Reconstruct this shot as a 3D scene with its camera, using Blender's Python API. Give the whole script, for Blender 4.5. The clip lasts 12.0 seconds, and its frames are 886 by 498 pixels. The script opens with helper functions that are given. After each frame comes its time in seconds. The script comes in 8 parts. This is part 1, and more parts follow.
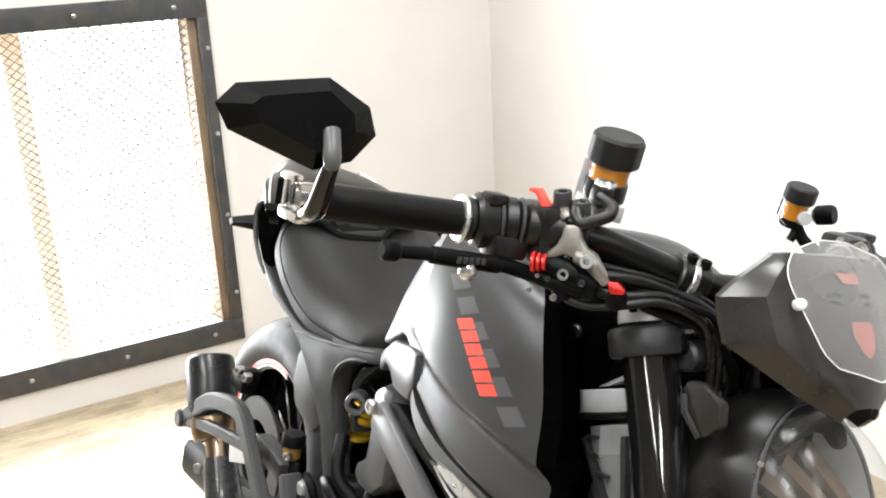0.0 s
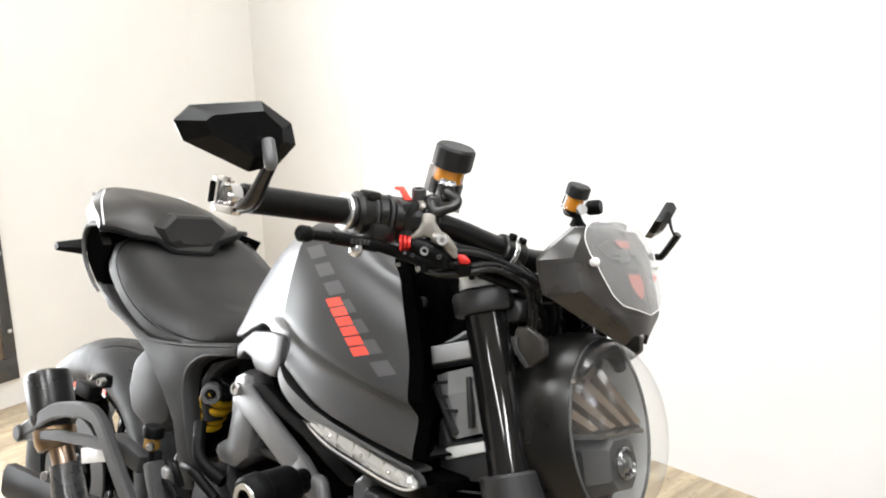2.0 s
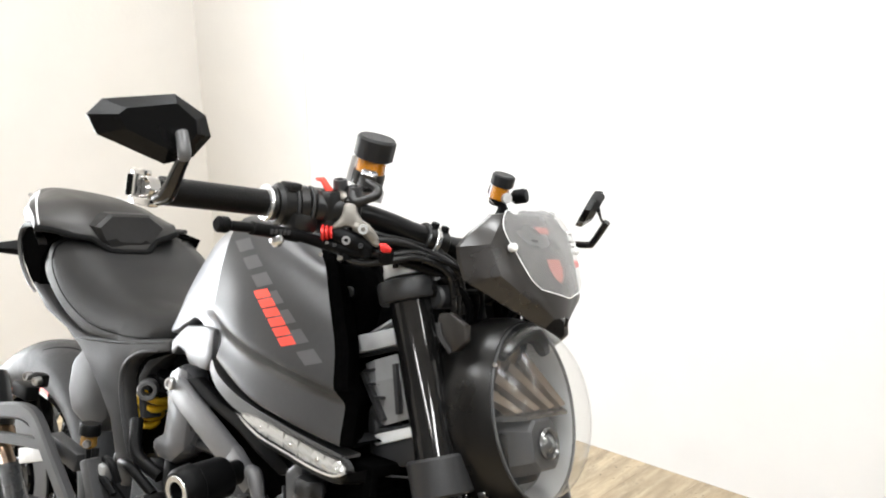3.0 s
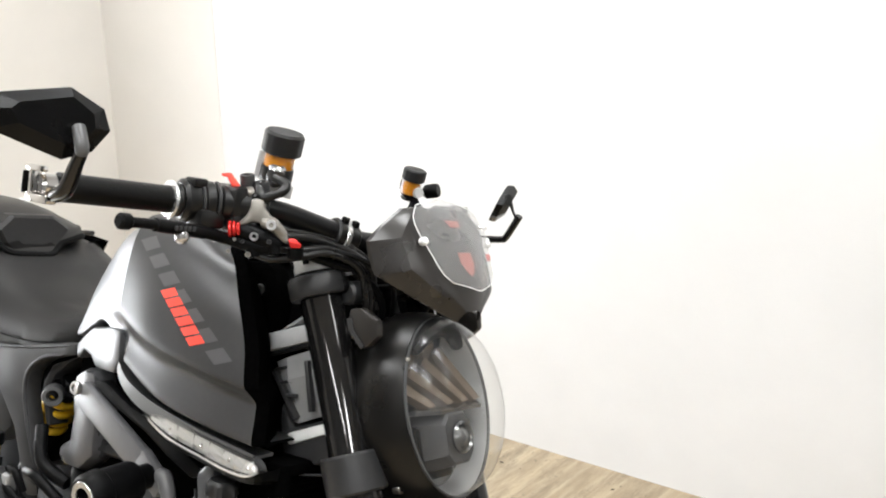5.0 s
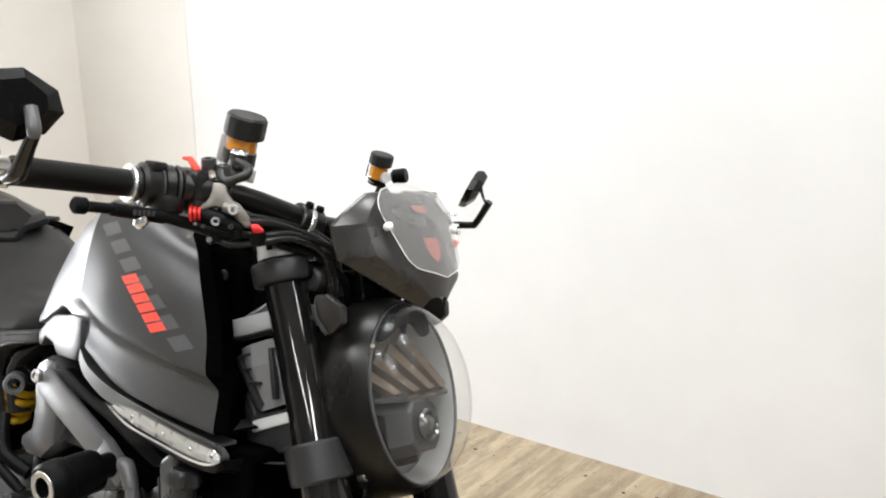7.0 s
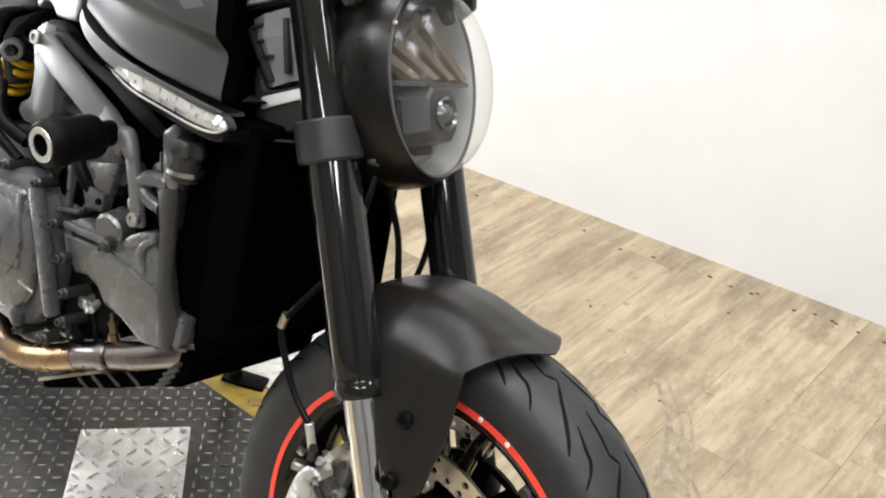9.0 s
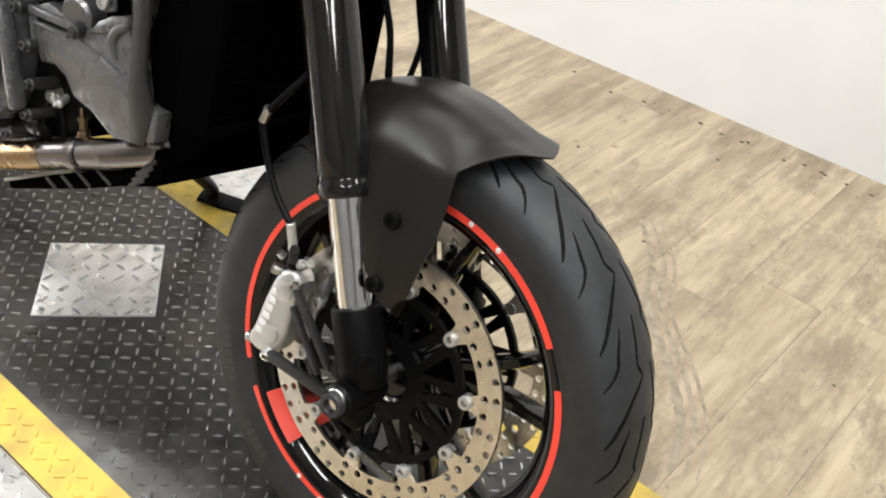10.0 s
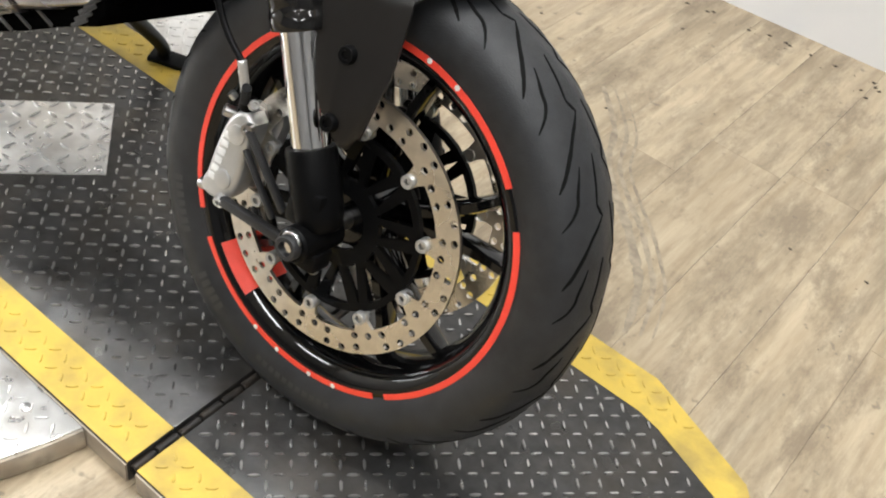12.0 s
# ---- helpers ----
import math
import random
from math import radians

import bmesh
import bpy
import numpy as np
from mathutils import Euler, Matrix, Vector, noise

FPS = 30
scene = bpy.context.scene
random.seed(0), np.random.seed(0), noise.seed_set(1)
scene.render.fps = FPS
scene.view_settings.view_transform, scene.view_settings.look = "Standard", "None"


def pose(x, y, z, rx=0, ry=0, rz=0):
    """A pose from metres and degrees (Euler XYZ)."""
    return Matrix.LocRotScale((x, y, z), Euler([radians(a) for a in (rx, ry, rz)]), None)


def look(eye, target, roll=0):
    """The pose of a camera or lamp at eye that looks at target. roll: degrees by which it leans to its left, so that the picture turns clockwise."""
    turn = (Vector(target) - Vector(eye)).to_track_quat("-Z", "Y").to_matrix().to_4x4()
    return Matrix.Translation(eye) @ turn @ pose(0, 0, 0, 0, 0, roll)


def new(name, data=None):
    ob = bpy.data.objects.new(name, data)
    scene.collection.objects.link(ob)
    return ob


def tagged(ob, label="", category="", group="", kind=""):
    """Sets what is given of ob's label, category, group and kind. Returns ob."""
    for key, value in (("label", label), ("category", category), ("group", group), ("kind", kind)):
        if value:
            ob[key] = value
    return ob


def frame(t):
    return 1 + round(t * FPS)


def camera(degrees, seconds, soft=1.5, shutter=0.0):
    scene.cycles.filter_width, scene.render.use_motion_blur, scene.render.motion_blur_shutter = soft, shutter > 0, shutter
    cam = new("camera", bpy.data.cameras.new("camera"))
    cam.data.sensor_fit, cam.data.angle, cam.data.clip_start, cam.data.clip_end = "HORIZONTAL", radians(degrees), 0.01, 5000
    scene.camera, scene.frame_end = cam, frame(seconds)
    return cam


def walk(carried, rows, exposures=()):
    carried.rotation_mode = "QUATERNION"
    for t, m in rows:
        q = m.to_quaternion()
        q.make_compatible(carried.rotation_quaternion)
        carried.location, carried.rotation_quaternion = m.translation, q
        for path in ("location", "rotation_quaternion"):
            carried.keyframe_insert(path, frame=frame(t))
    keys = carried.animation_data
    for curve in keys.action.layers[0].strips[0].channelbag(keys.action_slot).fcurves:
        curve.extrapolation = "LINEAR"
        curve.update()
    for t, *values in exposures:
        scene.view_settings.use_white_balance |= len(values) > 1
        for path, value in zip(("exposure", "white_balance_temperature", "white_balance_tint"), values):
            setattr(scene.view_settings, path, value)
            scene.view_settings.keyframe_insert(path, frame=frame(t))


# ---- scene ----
cam = camera(48.06, 12.0, soft=2.0)
# seconds, place of the eye, turn (degrees)
ROWS = [
    (0.0, 0.3250, -0.4275, 1.3266, 71.744, 2.621, 58.601),
    (0.5, 0.3616, -0.5311, 1.3440, 72.883, 3.367, 52.975),
    (1.0, 0.3986, -0.6688, 1.3581, 73.624, 1.676, 47.955),
    (1.5, 0.4209, -0.6979, 1.3551, 73.483, 1.169, 44.006),
    (2.0, 0.4379, -0.7013, 1.3518, 73.684, 0.625, 42.963),
    (2.5, 0.4669, -0.6925, 1.3463, 73.190, 0.992, 41.589),
    (3.0, 0.4897, -0.6878, 1.3445, 73.632, 1.175, 40.585),
    (3.5, 0.4931, -0.6906, 1.3409, 73.430, 0.840, 39.572),
    (5.5, 0.4991, -0.6724, 1.3339, 73.528, 0.683, 35.429),
    (6.0, 0.4985, -0.6684, 1.3312, 73.227, 0.500, 35.234),
    (6.5, 0.5027, -0.6629, 1.3314, 73.281, 0.566, 34.733),
    (6.7, 0.5029, -0.6583, 1.3314, 73.221, 0.641, 34.640),
    (8.3, 0.4926, -0.6586, 1.2692, 66.243, -2.563, 36.576),
    (8.5, 0.4881, -0.6560, 1.2510, 64.544, -2.809, 36.362),
    (9.0, 0.4787, -0.6573, 1.2114, 60.078, -4.547, 36.990),
    (9.5, 0.4681, -0.6559, 1.1692, 56.323, -6.207, 36.815),
    (10.0, 0.4648, -0.6537, 1.1175, 52.344, -7.261, 37.079),
    (10.5, 0.4614, -0.6667, 1.0772, 49.353, -8.131, 37.042),
    (11.0, 0.4708, -0.6840, 1.0492, 46.208, -9.151, 37.141),
    (11.5, 0.4816, -0.6835, 1.0377, 44.885, -9.283, 37.039),
    (12.0, 0.4864, -0.6619, 1.0606, 46.518, -8.834, 35.537),
]
walk(cam, [(t, pose(x, y, z, rx, ry, rz)) for t, x, y, z, rx, ry, rz in ROWS],
     exposures=[(0.0, 0.30), (1.0, 0.29), (1.5, 0.30), (3.0, 0.32), (3.5, 0.29), (5.5, 0.10), (6.0, 0.05), (6.7, 0.04), (8.3, 0.19), (9.5, 0.20), (10.5, 0.06), (12.0, 0.02)])
# ---- light: a white showroom with unseen ceiling panels and a bright window ----
FLOOR = -0.042           # the floor lies a little under the lift's deck
CEIL = 3.0
X0, X1, Y0, Y1 = -2.64, 3.8, -4.2, 1.545   # inner faces of the walls

world = bpy.data.worlds.new("world")
scene.world = world
world.use_nodes = True
wn = world.node_tree
sky = wn.nodes.new("ShaderNodeTexSky")
sky.sky_type, sky.sun_disc = "NISHITA", False
sky.sun_elevation, sky.sun_rotation = radians(40), radians(250)
wn.links.new(sky.outputs[0], wn.nodes["Background"].inputs[0])
wn.nodes["Background"].inputs[1].default_value = 0.1


def panel_lamp(x, y, sx, sy, watts, warm=(0.955, 0.98, 1.0)):
    """An area lamp just under a ceiling panel."""
    d = bpy.data.lights.new("ceiling_lamp", "AREA")
    d.shape, d.size, d.size_y, d.energy, d.color = "RECTANGLE", sx, sy, watts, warm
    ob = new("ceiling_lamp", d)
    ob.matrix_world = look((x, y, CEIL - 0.06), (x, y, 0))
    return ob


# unseen panels; the last two are added behind the camera for chrome highlights
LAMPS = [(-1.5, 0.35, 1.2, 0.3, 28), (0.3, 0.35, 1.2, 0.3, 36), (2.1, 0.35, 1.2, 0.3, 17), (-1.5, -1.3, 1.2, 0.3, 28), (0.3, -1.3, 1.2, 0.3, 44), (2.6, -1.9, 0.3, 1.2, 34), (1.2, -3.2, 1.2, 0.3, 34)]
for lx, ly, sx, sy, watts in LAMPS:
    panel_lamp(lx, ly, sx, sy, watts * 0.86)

# daylight that comes in through the window's opening
d = bpy.data.lights.new("window_daylight", "AREA")
d.shape, d.size, d.size_y, d.energy, d.color = "RECTANGLE", 1.45, 0.95, 75, (0.94, 0.97, 1.0)
new("window_daylight", d).matrix_world = look((X0 - 0.16, -0.28, 0.62), (0.5, -0.5, 0.3))
# ---- materials ----
def mat(name, color, rough=0.5, metal=0.0, grain=0.0, scale=40.0, bump=0.0, bscale=200.0, rvar=0.0, stain=None, sscale=4.0, samt=0.5, coat=0.0, stretch=(1, 1, 1), ranv=0.0, spec=0.5):
    """A surface with two scales of variation: fine grain in colour and relief, and broad stains or wear in colour and gloss."""
    m = bpy.data.materials.new(name)
    m.use_nodes = True
    nt = m.node_tree
    b = nt.nodes["Principled BSDF"]
    L = nt.links.new
    b.inputs["Roughness"].default_value, b.inputs["Metallic"].default_value = rough, metal
    b.inputs["Coat Weight"].default_value = coat
    b.inputs["Specular IOR Level"].default_value = spec
    b.inputs["Base Color"].default_value = (*color, 1)
    tc = nt.nodes.new("ShaderNodeTexCoord")
    mp = nt.nodes.new("ShaderNodeMapping")
    mp.inputs["Scale"].default_value = stretch
    L(tc.outputs["Object"], mp.inputs[0])

    def noi(s, detail=4):
        n = nt.nodes.new("ShaderNodeTexNoise")
        n.inputs["Scale"].default_value, n.inputs["Detail"].default_value = s, detail
        L(mp.outputs[0], n.inputs["Vector"])
        return n

    def ramp(src, lo, hi, a, z):
        r = nt.nodes.new("ShaderNodeMapRange")
        r.inputs[1].default_value, r.inputs[2].default_value, r.inputs[3].default_value, r.inputs[4].default_value = lo, hi, a, z
        L(src, r.inputs[0])
        return r.outputs[0]

    col = None
    if grain > 0:
        n = noi(scale)
        mx = nt.nodes.new("ShaderNodeMixRGB")
        mx.inputs[1].default_value = (*[c * (1 - grain) for c in color], 1)
        mx.inputs[2].default_value = (*[min(1, c * (1 + grain)) for c in color], 1)
        L(ramp(n.outputs[0], 0.3, 0.7, 0, 1), mx.inputs[0])
        col = mx.outputs[0]
    if stain:
        n = noi(sscale, 6)
        mx = nt.nodes.new("ShaderNodeMixRGB")
        if col is not None:
            L(col, mx.inputs[1])
        else:
            mx.inputs[1].default_value = (*color, 1)
        mx.inputs[2].default_value = (*stain, 1)
        L(ramp(n.outputs[0], 0.45, 0.75, 0, samt), mx.inputs[0])
        col = mx.outputs[0]
    if ranv > 0:
        oi = nt.nodes.new("ShaderNodeObjectInfo")
        hs = nt.nodes.new("ShaderNodeHueSaturation")
        L(ramp(oi.outputs["Random"], 0, 1, 1 - ranv, 1 + ranv), hs.inputs["Value"])
        if col is not None:
            L(col, hs.inputs["Color"])
        else:
            hs.inputs["Color"].default_value = (*color, 1)
        col = hs.outputs[0]
    if col is not None:
        L(col, b.inputs["Base Color"])
    if rvar > 0:
        n = noi(sscale * 3, 5)
        L(ramp(n.outputs[0], 0.3, 0.7, max(0.02, rough - rvar), min(1, rough + rvar)), b.inputs["Roughness"])
    if bump > 0:
        n = noi(bscale, 3)
        bp = nt.nodes.new("ShaderNodeBump")
        bp.inputs["Strength"].default_value, bp.inputs["Distance"].default_value = bump, 0.002
        L(n.outputs[0], bp.inputs["Height"])
        L(bp.outputs[0], b.inputs["Normal"])
    return m


def thin(name, color, rough=0.02, ior=1.45, haze=0.0):
    """A thin clear sheet: it lets light through, tinted, mirrors more at a glancing angle, and haze mixes in an even
    milky share for pale glare.
    """
    m = bpy.data.materials.new(name)
    m.use_nodes = True
    nt = m.node_tree
    nt.nodes.remove(nt.nodes["Principled BSDF"])
    tr, gl = nt.nodes.new("ShaderNodeBsdfTransparent"), nt.nodes.new("ShaderNodeBsdfGlossy")
    lw, pw, sc, mx = nt.nodes.new("ShaderNodeLayerWeight"), nt.nodes.new("ShaderNodeMath"), nt.nodes.new("ShaderNodeMath"), nt.nodes.new("ShaderNodeMixShader")
    tr.inputs[0].default_value, gl.inputs["Roughness"].default_value, lw.inputs[0].default_value = (*color, 1), rough, 0.5
    f0 = ((ior - 1) / (ior + 1)) ** 2
    pw.operation, sc.operation = "POWER", "MULTIPLY_ADD"
    pw.inputs[1].default_value, sc.inputs[1].default_value, sc.inputs[2].default_value = 4.0, 0.9 - f0, f0 * 1.7
    L = nt.links.new
    L(lw.outputs["Facing"], pw.inputs[0])
    L(pw.outputs[0], sc.inputs[0])
    L(sc.outputs[0], mx.inputs[0])
    L(tr.outputs[0], mx.inputs[1])
    L(gl.outputs[0], mx.inputs[2])
    last = mx.outputs[0]
    if haze > 0:
        df, tl, m2, m3 = nt.nodes.new("ShaderNodeBsdfDiffuse"), nt.nodes.new("ShaderNodeBsdfTranslucent"), nt.nodes.new("ShaderNodeMixShader"), nt.nodes.new("ShaderNodeMixShader")
        df.inputs[0].default_value = tl.inputs[0].default_value = (0.85, 0.85, 0.85, 1)
        m2.inputs[0].default_value, m3.inputs[0].default_value = 0.5, haze
        L(df.outputs[0], m2.inputs[1])
        L(tl.outputs[0], m2.inputs[2])
        L(last, m3.inputs[1])
        L(m2.outputs[0], m3.inputs[2])
        last = m3.outputs[0]
    L(last, nt.nodes["Material Output"].inputs[0])
    return m


def glow(name, color, strength):
    m = bpy.data.materials.new(name)
    m.use_nodes = True
    b = m.node_tree.nodes["Principled BSDF"]
    b.inputs["Base Color"].default_value = (*color, 1)
    b.inputs["Emission Color"].default_value = (*color, 1)
    b.inputs["Emission Strength"].default_value = strength
    return m


M_WALL = mat("wall_paint", (0.725, 0.724, 0.722), 0.55, grain=0.02, scale=6, bump=0.25, bscale=60, stain=(0.63, 0.625, 0.615), sscale=0.9, samt=0.45)
M_WALLB = mat("cream_wall_paint", (0.738, 0.715, 0.678), 0.6, grain=0.02, scale=6, bump=0.25, bscale=60, stain=(0.70, 0.66, 0.60), sscale=1.0, samt=0.4)
M_PANEL = mat("cream_panel_paint", (0.725, 0.703, 0.670), 0.6, grain=0.02, scale=6, bump=0.2, bscale=60, stain=(0.70, 0.665, 0.61), sscale=1.0, samt=0.4)
# for walls out of view, darkened so that black bodywork mirrors little light
M_WALLD = mat("unseen_dark_wall", (0.17, 0.17, 0.172), 0.7, grain=0.05, scale=5, stain=(0.16, 0.16, 0.16), sscale=1.2, samt=0.4)
M_CEIL = mat("ceiling_paint", (0.62, 0.62, 0.615), 0.8, grain=0.02, scale=8)
def plank_mat():
    """Wood-look vinyl: long grain along each plank, grey-brown blotches and scuffs that run over the joints."""
    m = bpy.data.materials.new("vinyl_plank")
    m.use_nodes = True
    nt = m.node_tree
    L = nt.links.new
    b = nt.nodes["Principled BSDF"]
    tc, oi = nt.nodes.new("ShaderNodeTexCoord"), nt.nodes.new("ShaderNodeObjectInfo")
    geo = nt.nodes.new("ShaderNodeNewGeometry")
    add = nt.nodes.new("ShaderNodeVectorMath")
    sc = nt.nodes.new("ShaderNodeVectorMath")
    sc.operation = "SCALE"
    sc.inputs[0].default_value = (7.0, 13.0, 3.0)
    L(oi.outputs["Random"], sc.inputs["Scale"])
    L(tc.outputs["Object"], add.inputs[0])
    L(sc.outputs[0], add.inputs[1])

    def noi(src, scale, stretch, detail=5, rough=0.6):
        mp = nt.nodes.new("ShaderNodeMapping")
        mp.inputs["Scale"].default_value = stretch
        L(src, mp.inputs[0])
        n = nt.nodes.new("ShaderNodeTexNoise")
        n.inputs["Scale"].default_value, n.inputs["Detail"].default_value, n.inputs["Roughness"].default_value = scale, detail, rough
        L(mp.outputs[0], n.inputs["Vector"])
        return n.outputs[0]

    def rng(src, lo, hi, a, z):
        r = nt.nodes.new("ShaderNodeMapRange")
        r.inputs[1].default_value, r.inputs[2].default_value, r.inputs[3].default_value, r.inputs[4].default_value = lo, hi, a, z
        L(src, r.inputs[0])
        return r.outputs[0]

    def mix(fac, a, z):
        x = nt.nodes.new("ShaderNodeMixRGB")
        L(fac, x.inputs[0])
        for k, v in ((1, a), (2, z)):
            if isinstance(v, tuple):
                x.inputs[k].default_value = (*v, 1)
            else:
                L(v, x.inputs[k])
        return x.outputs[0]
    grain = noi(add.outputs[0], 7, (6, 0.5, 1), 9, 0.68)
    col = mix(rng(grain, 0.32, 0.68, 0, 1), PLANK_DARK, PLANK_PALE)
    blot = noi(add.outputs[0], 3.4, (4.4, 0.8, 1), 10, 0.74)
    col = mix(rng(blot, 0.46, 0.66, 0, 0.85), col, PLANK_GREY)
    tone = mix(oi.outputs["Random"], (0.87, 0.855, 0.83), (1.10, 1.10, 1.08))
    mul = nt.nodes.new("ShaderNodeMixRGB")
    mul.blend_type = "MULTIPLY"
    mul.inputs[0].default_value = 1.0
    L(col, mul.inputs[1])
    L(tone, mul.inputs[2])
    col = mul.outputs[0]
    smear = noi(geo.outputs["Position"], 3.2, (3.0, 1.1, 1), 11, 0.76)
    col = mix(rng(smear, 0.50, 0.62, 0, 0.75), col, (0.195, 0.149, 0.100))
    fleck = noi(geo.outputs["Position"], 38, (1, 1, 1), 2)
    col = mix(rng(fleck, 0.68, 0.74, 0, 0.6), col, (0.16, 0.13, 0.095))
    L(col, b.inputs["Base Color"])
    L(rng(blot, 0.3, 0.7, 0.30, 0.46), b.inputs["Roughness"])
    bp = nt.nodes.new("ShaderNodeBump")
    bp.inputs["Strength"].default_value, bp.inputs["Distance"].default_value = 0.12, 0.002
    L(grain, bp.inputs["Height"])
    L(bp.outputs[0], b.inputs["Normal"])
    return m


PLANK_PALE, PLANK_DARK, PLANK_GREY = (0.505, 0.420, 0.300), (0.345, 0.268, 0.175), (0.212, 0.166, 0.114)
M_PLANK = plank_mat()
M_GAP = mat("plank_joint", (0.33, 0.27, 0.19), 0.8, grain=0.2, scale=30)
M_DECK = mat("painted_steel_deck", (0.068, 0.067, 0.066), 0.36, metal=0.72, grain=0.25, scale=45, stain=(0.105, 0.085, 0.062), sscale=7, samt=0.55, rvar=0.12, bump=0.15, bscale=160)
M_LUG = mat("worn_steel_lug", (0.43, 0.425, 0.415), 0.26, metal=0.9, grain=0.3, scale=60, rvar=0.1)
M_YEL = mat("yellow_paint", (0.62, 0.44, 0.075), 0.5, grain=0.06, scale=30, stain=(0.27, 0.20, 0.07), sscale=16, samt=0.85, bump=0.2, bscale=140)
M_ALU = mat("aluminium_tread_plate", (0.74, 0.73, 0.71), 0.34, metal=0.75, grain=0.08, scale=30, stain=(0.30, 0.26, 0.21), sscale=18, samt=0.5, rvar=0.1, bump=0.1, bscale=150)
M_HINGE = mat("grimy_hinge_steel", (0.012, 0.010, 0.0085), 0.50, metal=0.2, grain=0.4, scale=60, stain=(0.075, 0.055, 0.038), sscale=40, samt=0.5, bump=0.4, bscale=140)
M_RUST = mat("bare_steel_edge", (0.41, 0.36, 0.29), 0.6, metal=0.3, grain=0.3, scale=40, stain=(0.22, 0.16, 0.11), sscale=20, samt=0.7)
M_MATTE = mat("satin_black_paint", (0.003, 0.003, 0.0031), 0.28, grain=0.06, scale=90, rvar=0.05, spec=0.22)
# the tank's own paint, lightened for the window's reflection on the waist
M_WAIST = mat("glare_pale_graphite_flank", (0.235, 0.238, 0.248), 0.40, metal=0.75, grain=0.03, scale=160, rvar=0.04, bump=0.02, bscale=500, spec=0.8)
M_BRKT = mat("pale_grey_bracket_paint", (0.140, 0.140, 0.144), 0.34, metal=0.2, grain=0.05, scale=60, rvar=0.08, bump=0.08, bscale=350, spec=0.5)
M_FRAME = mat("satin_grey_frame", (0.100, 0.100, 0.105), 0.30, metal=0.3, grain=0.05, scale=60, rvar=0.08, bump=0.08, bscale=350, spec=0.5)
M_DUCT = mat("mid_grey_plastic", (0.36, 0.36, 0.362), 0.42, grain=0.05, scale=60, rvar=0.06, bump=0.06, bscale=500, spec=0.4)
M_DUCT2 = mat("dark_grey_plastic", (0.24, 0.24, 0.242), 0.45, grain=0.1, scale=30, rvar=0.08, bump=0.1, bscale=120, spec=0.4)
M_CHEEK = mat("grey_subframe_plastic", (0.034, 0.0335, 0.0335), 0.50, grain=0.05, scale=60, rvar=0.06, bump=0.06, bscale=500, spec=0.2)
M_DRL = mat("white_lamp_reflector", (0.70, 0.70, 0.70), 0.16, metal=0.6, grain=0.05, scale=90)
M_TANK = mat("satin_graphite_paint", (0.037, 0.037, 0.0385), 0.38, metal=0.40, grain=0.04, scale=160, rvar=0.04, bump=0.02, bscale=500, stain=(0.040, 0.0395, 0.0395), sscale=4, samt=0.3, spec=0.5)
M_TAIL = mat("matte_graphite_tail_paint", (0.018, 0.0165, 0.0155), 0.44, grain=0.05, scale=120, rvar=0.05, spec=0.36)
# brown tint puts the floor's reflection into the cowl's colour
M_COWL = mat("matte_graphite_cowl_paint", (0.017, 0.0150, 0.0135), 0.30, grain=0.05, scale=120, rvar=0.05, spec=0.56, stain=(0.016, 0.0125, 0.010), sscale=5, samt=0.5)
M_PLAST = mat("black_plastic", (0.003, 0.003, 0.0032), 0.40, grain=0.1, scale=120, rvar=0.08, bump=0.1, bscale=600, spec=0.08)
M_PLASTG = mat("grey_plastic", (0.032, 0.032, 0.033), 0.46, grain=0.06, scale=60, rvar=0.08, bump=0.08, bscale=500, spec=0.35)
M_GLOSS = mat("gloss_black_paint", (0.003, 0.003, 0.0032), 0.10, grain=0.05, scale=60, rvar=0.04, coat=0.15, spec=0.4)
M_ANOD = mat("black_anodised_tube", (0.046, 0.045, 0.0445), 0.075, metal=0.85, rvar=0.02, grain=0.05, scale=80, spec=0.5)
M_GREYMET = mat("grey_cast_metal", (0.034, 0.034, 0.035), 0.42, metal=0.4, grain=0.06, scale=60, rvar=0.08, bump=0.1, bscale=350, spec=0.4)
M_ENG = mat("engine_grey_paint", (0.026, 0.0255, 0.0255), 0.32, metal=0.3, grain=0.08, scale=60, rvar=0.08, bump=0.12, bscale=300, spec=0.4)
M_COVER = mat("moulded_grey_cover", (0.110, 0.112, 0.116), 0.28, metal=0.35, grain=0.06, scale=60, rvar=0.08, bump=0.1, bscale=300, spec=0.4)
M_COVER2 = mat("satin_grey_casting", (0.155, 0.156, 0.159), 0.29, metal=0.6, grain=0.08, scale=50, rvar=0.08, bump=0.14, bscale=280, stain=(0.115, 0.114, 0.114), sscale=14, samt=0.2)
M_SILV = mat("silver_cast_metal", (0.52, 0.52, 0.51), 0.36, metal=0.7, grain=0.06, scale=60, rvar=0.08, bump=0.12, bscale=300)
M_CASTS = mat("satin_cast_alloy", (0.215, 0.200, 0.178), 0.38, metal=0.6, grain=0.08, scale=80, rvar=0.08, bump=0.1, bscale=300)
M_CASTB = mat("bright_machined_alloy", (0.56, 0.56, 0.555), 0.26, metal=0.8, grain=0.06, scale=80, rvar=0.08)
# near non-metal pale grey; bright reflections of the metal are put into the colour
M_PALE = mat("pale_for_metal_shine", (0.56, 0.56, 0.555), 0.36, metal=0.2, grain=0.05, scale=60, rvar=0.06)
M_SATB = mat("satin_black_casting", (0.0060, 0.0058, 0.0057), 0.30, grain=0.08, scale=90, rvar=0.08, bump=0.06, bscale=500, spec=0.40)
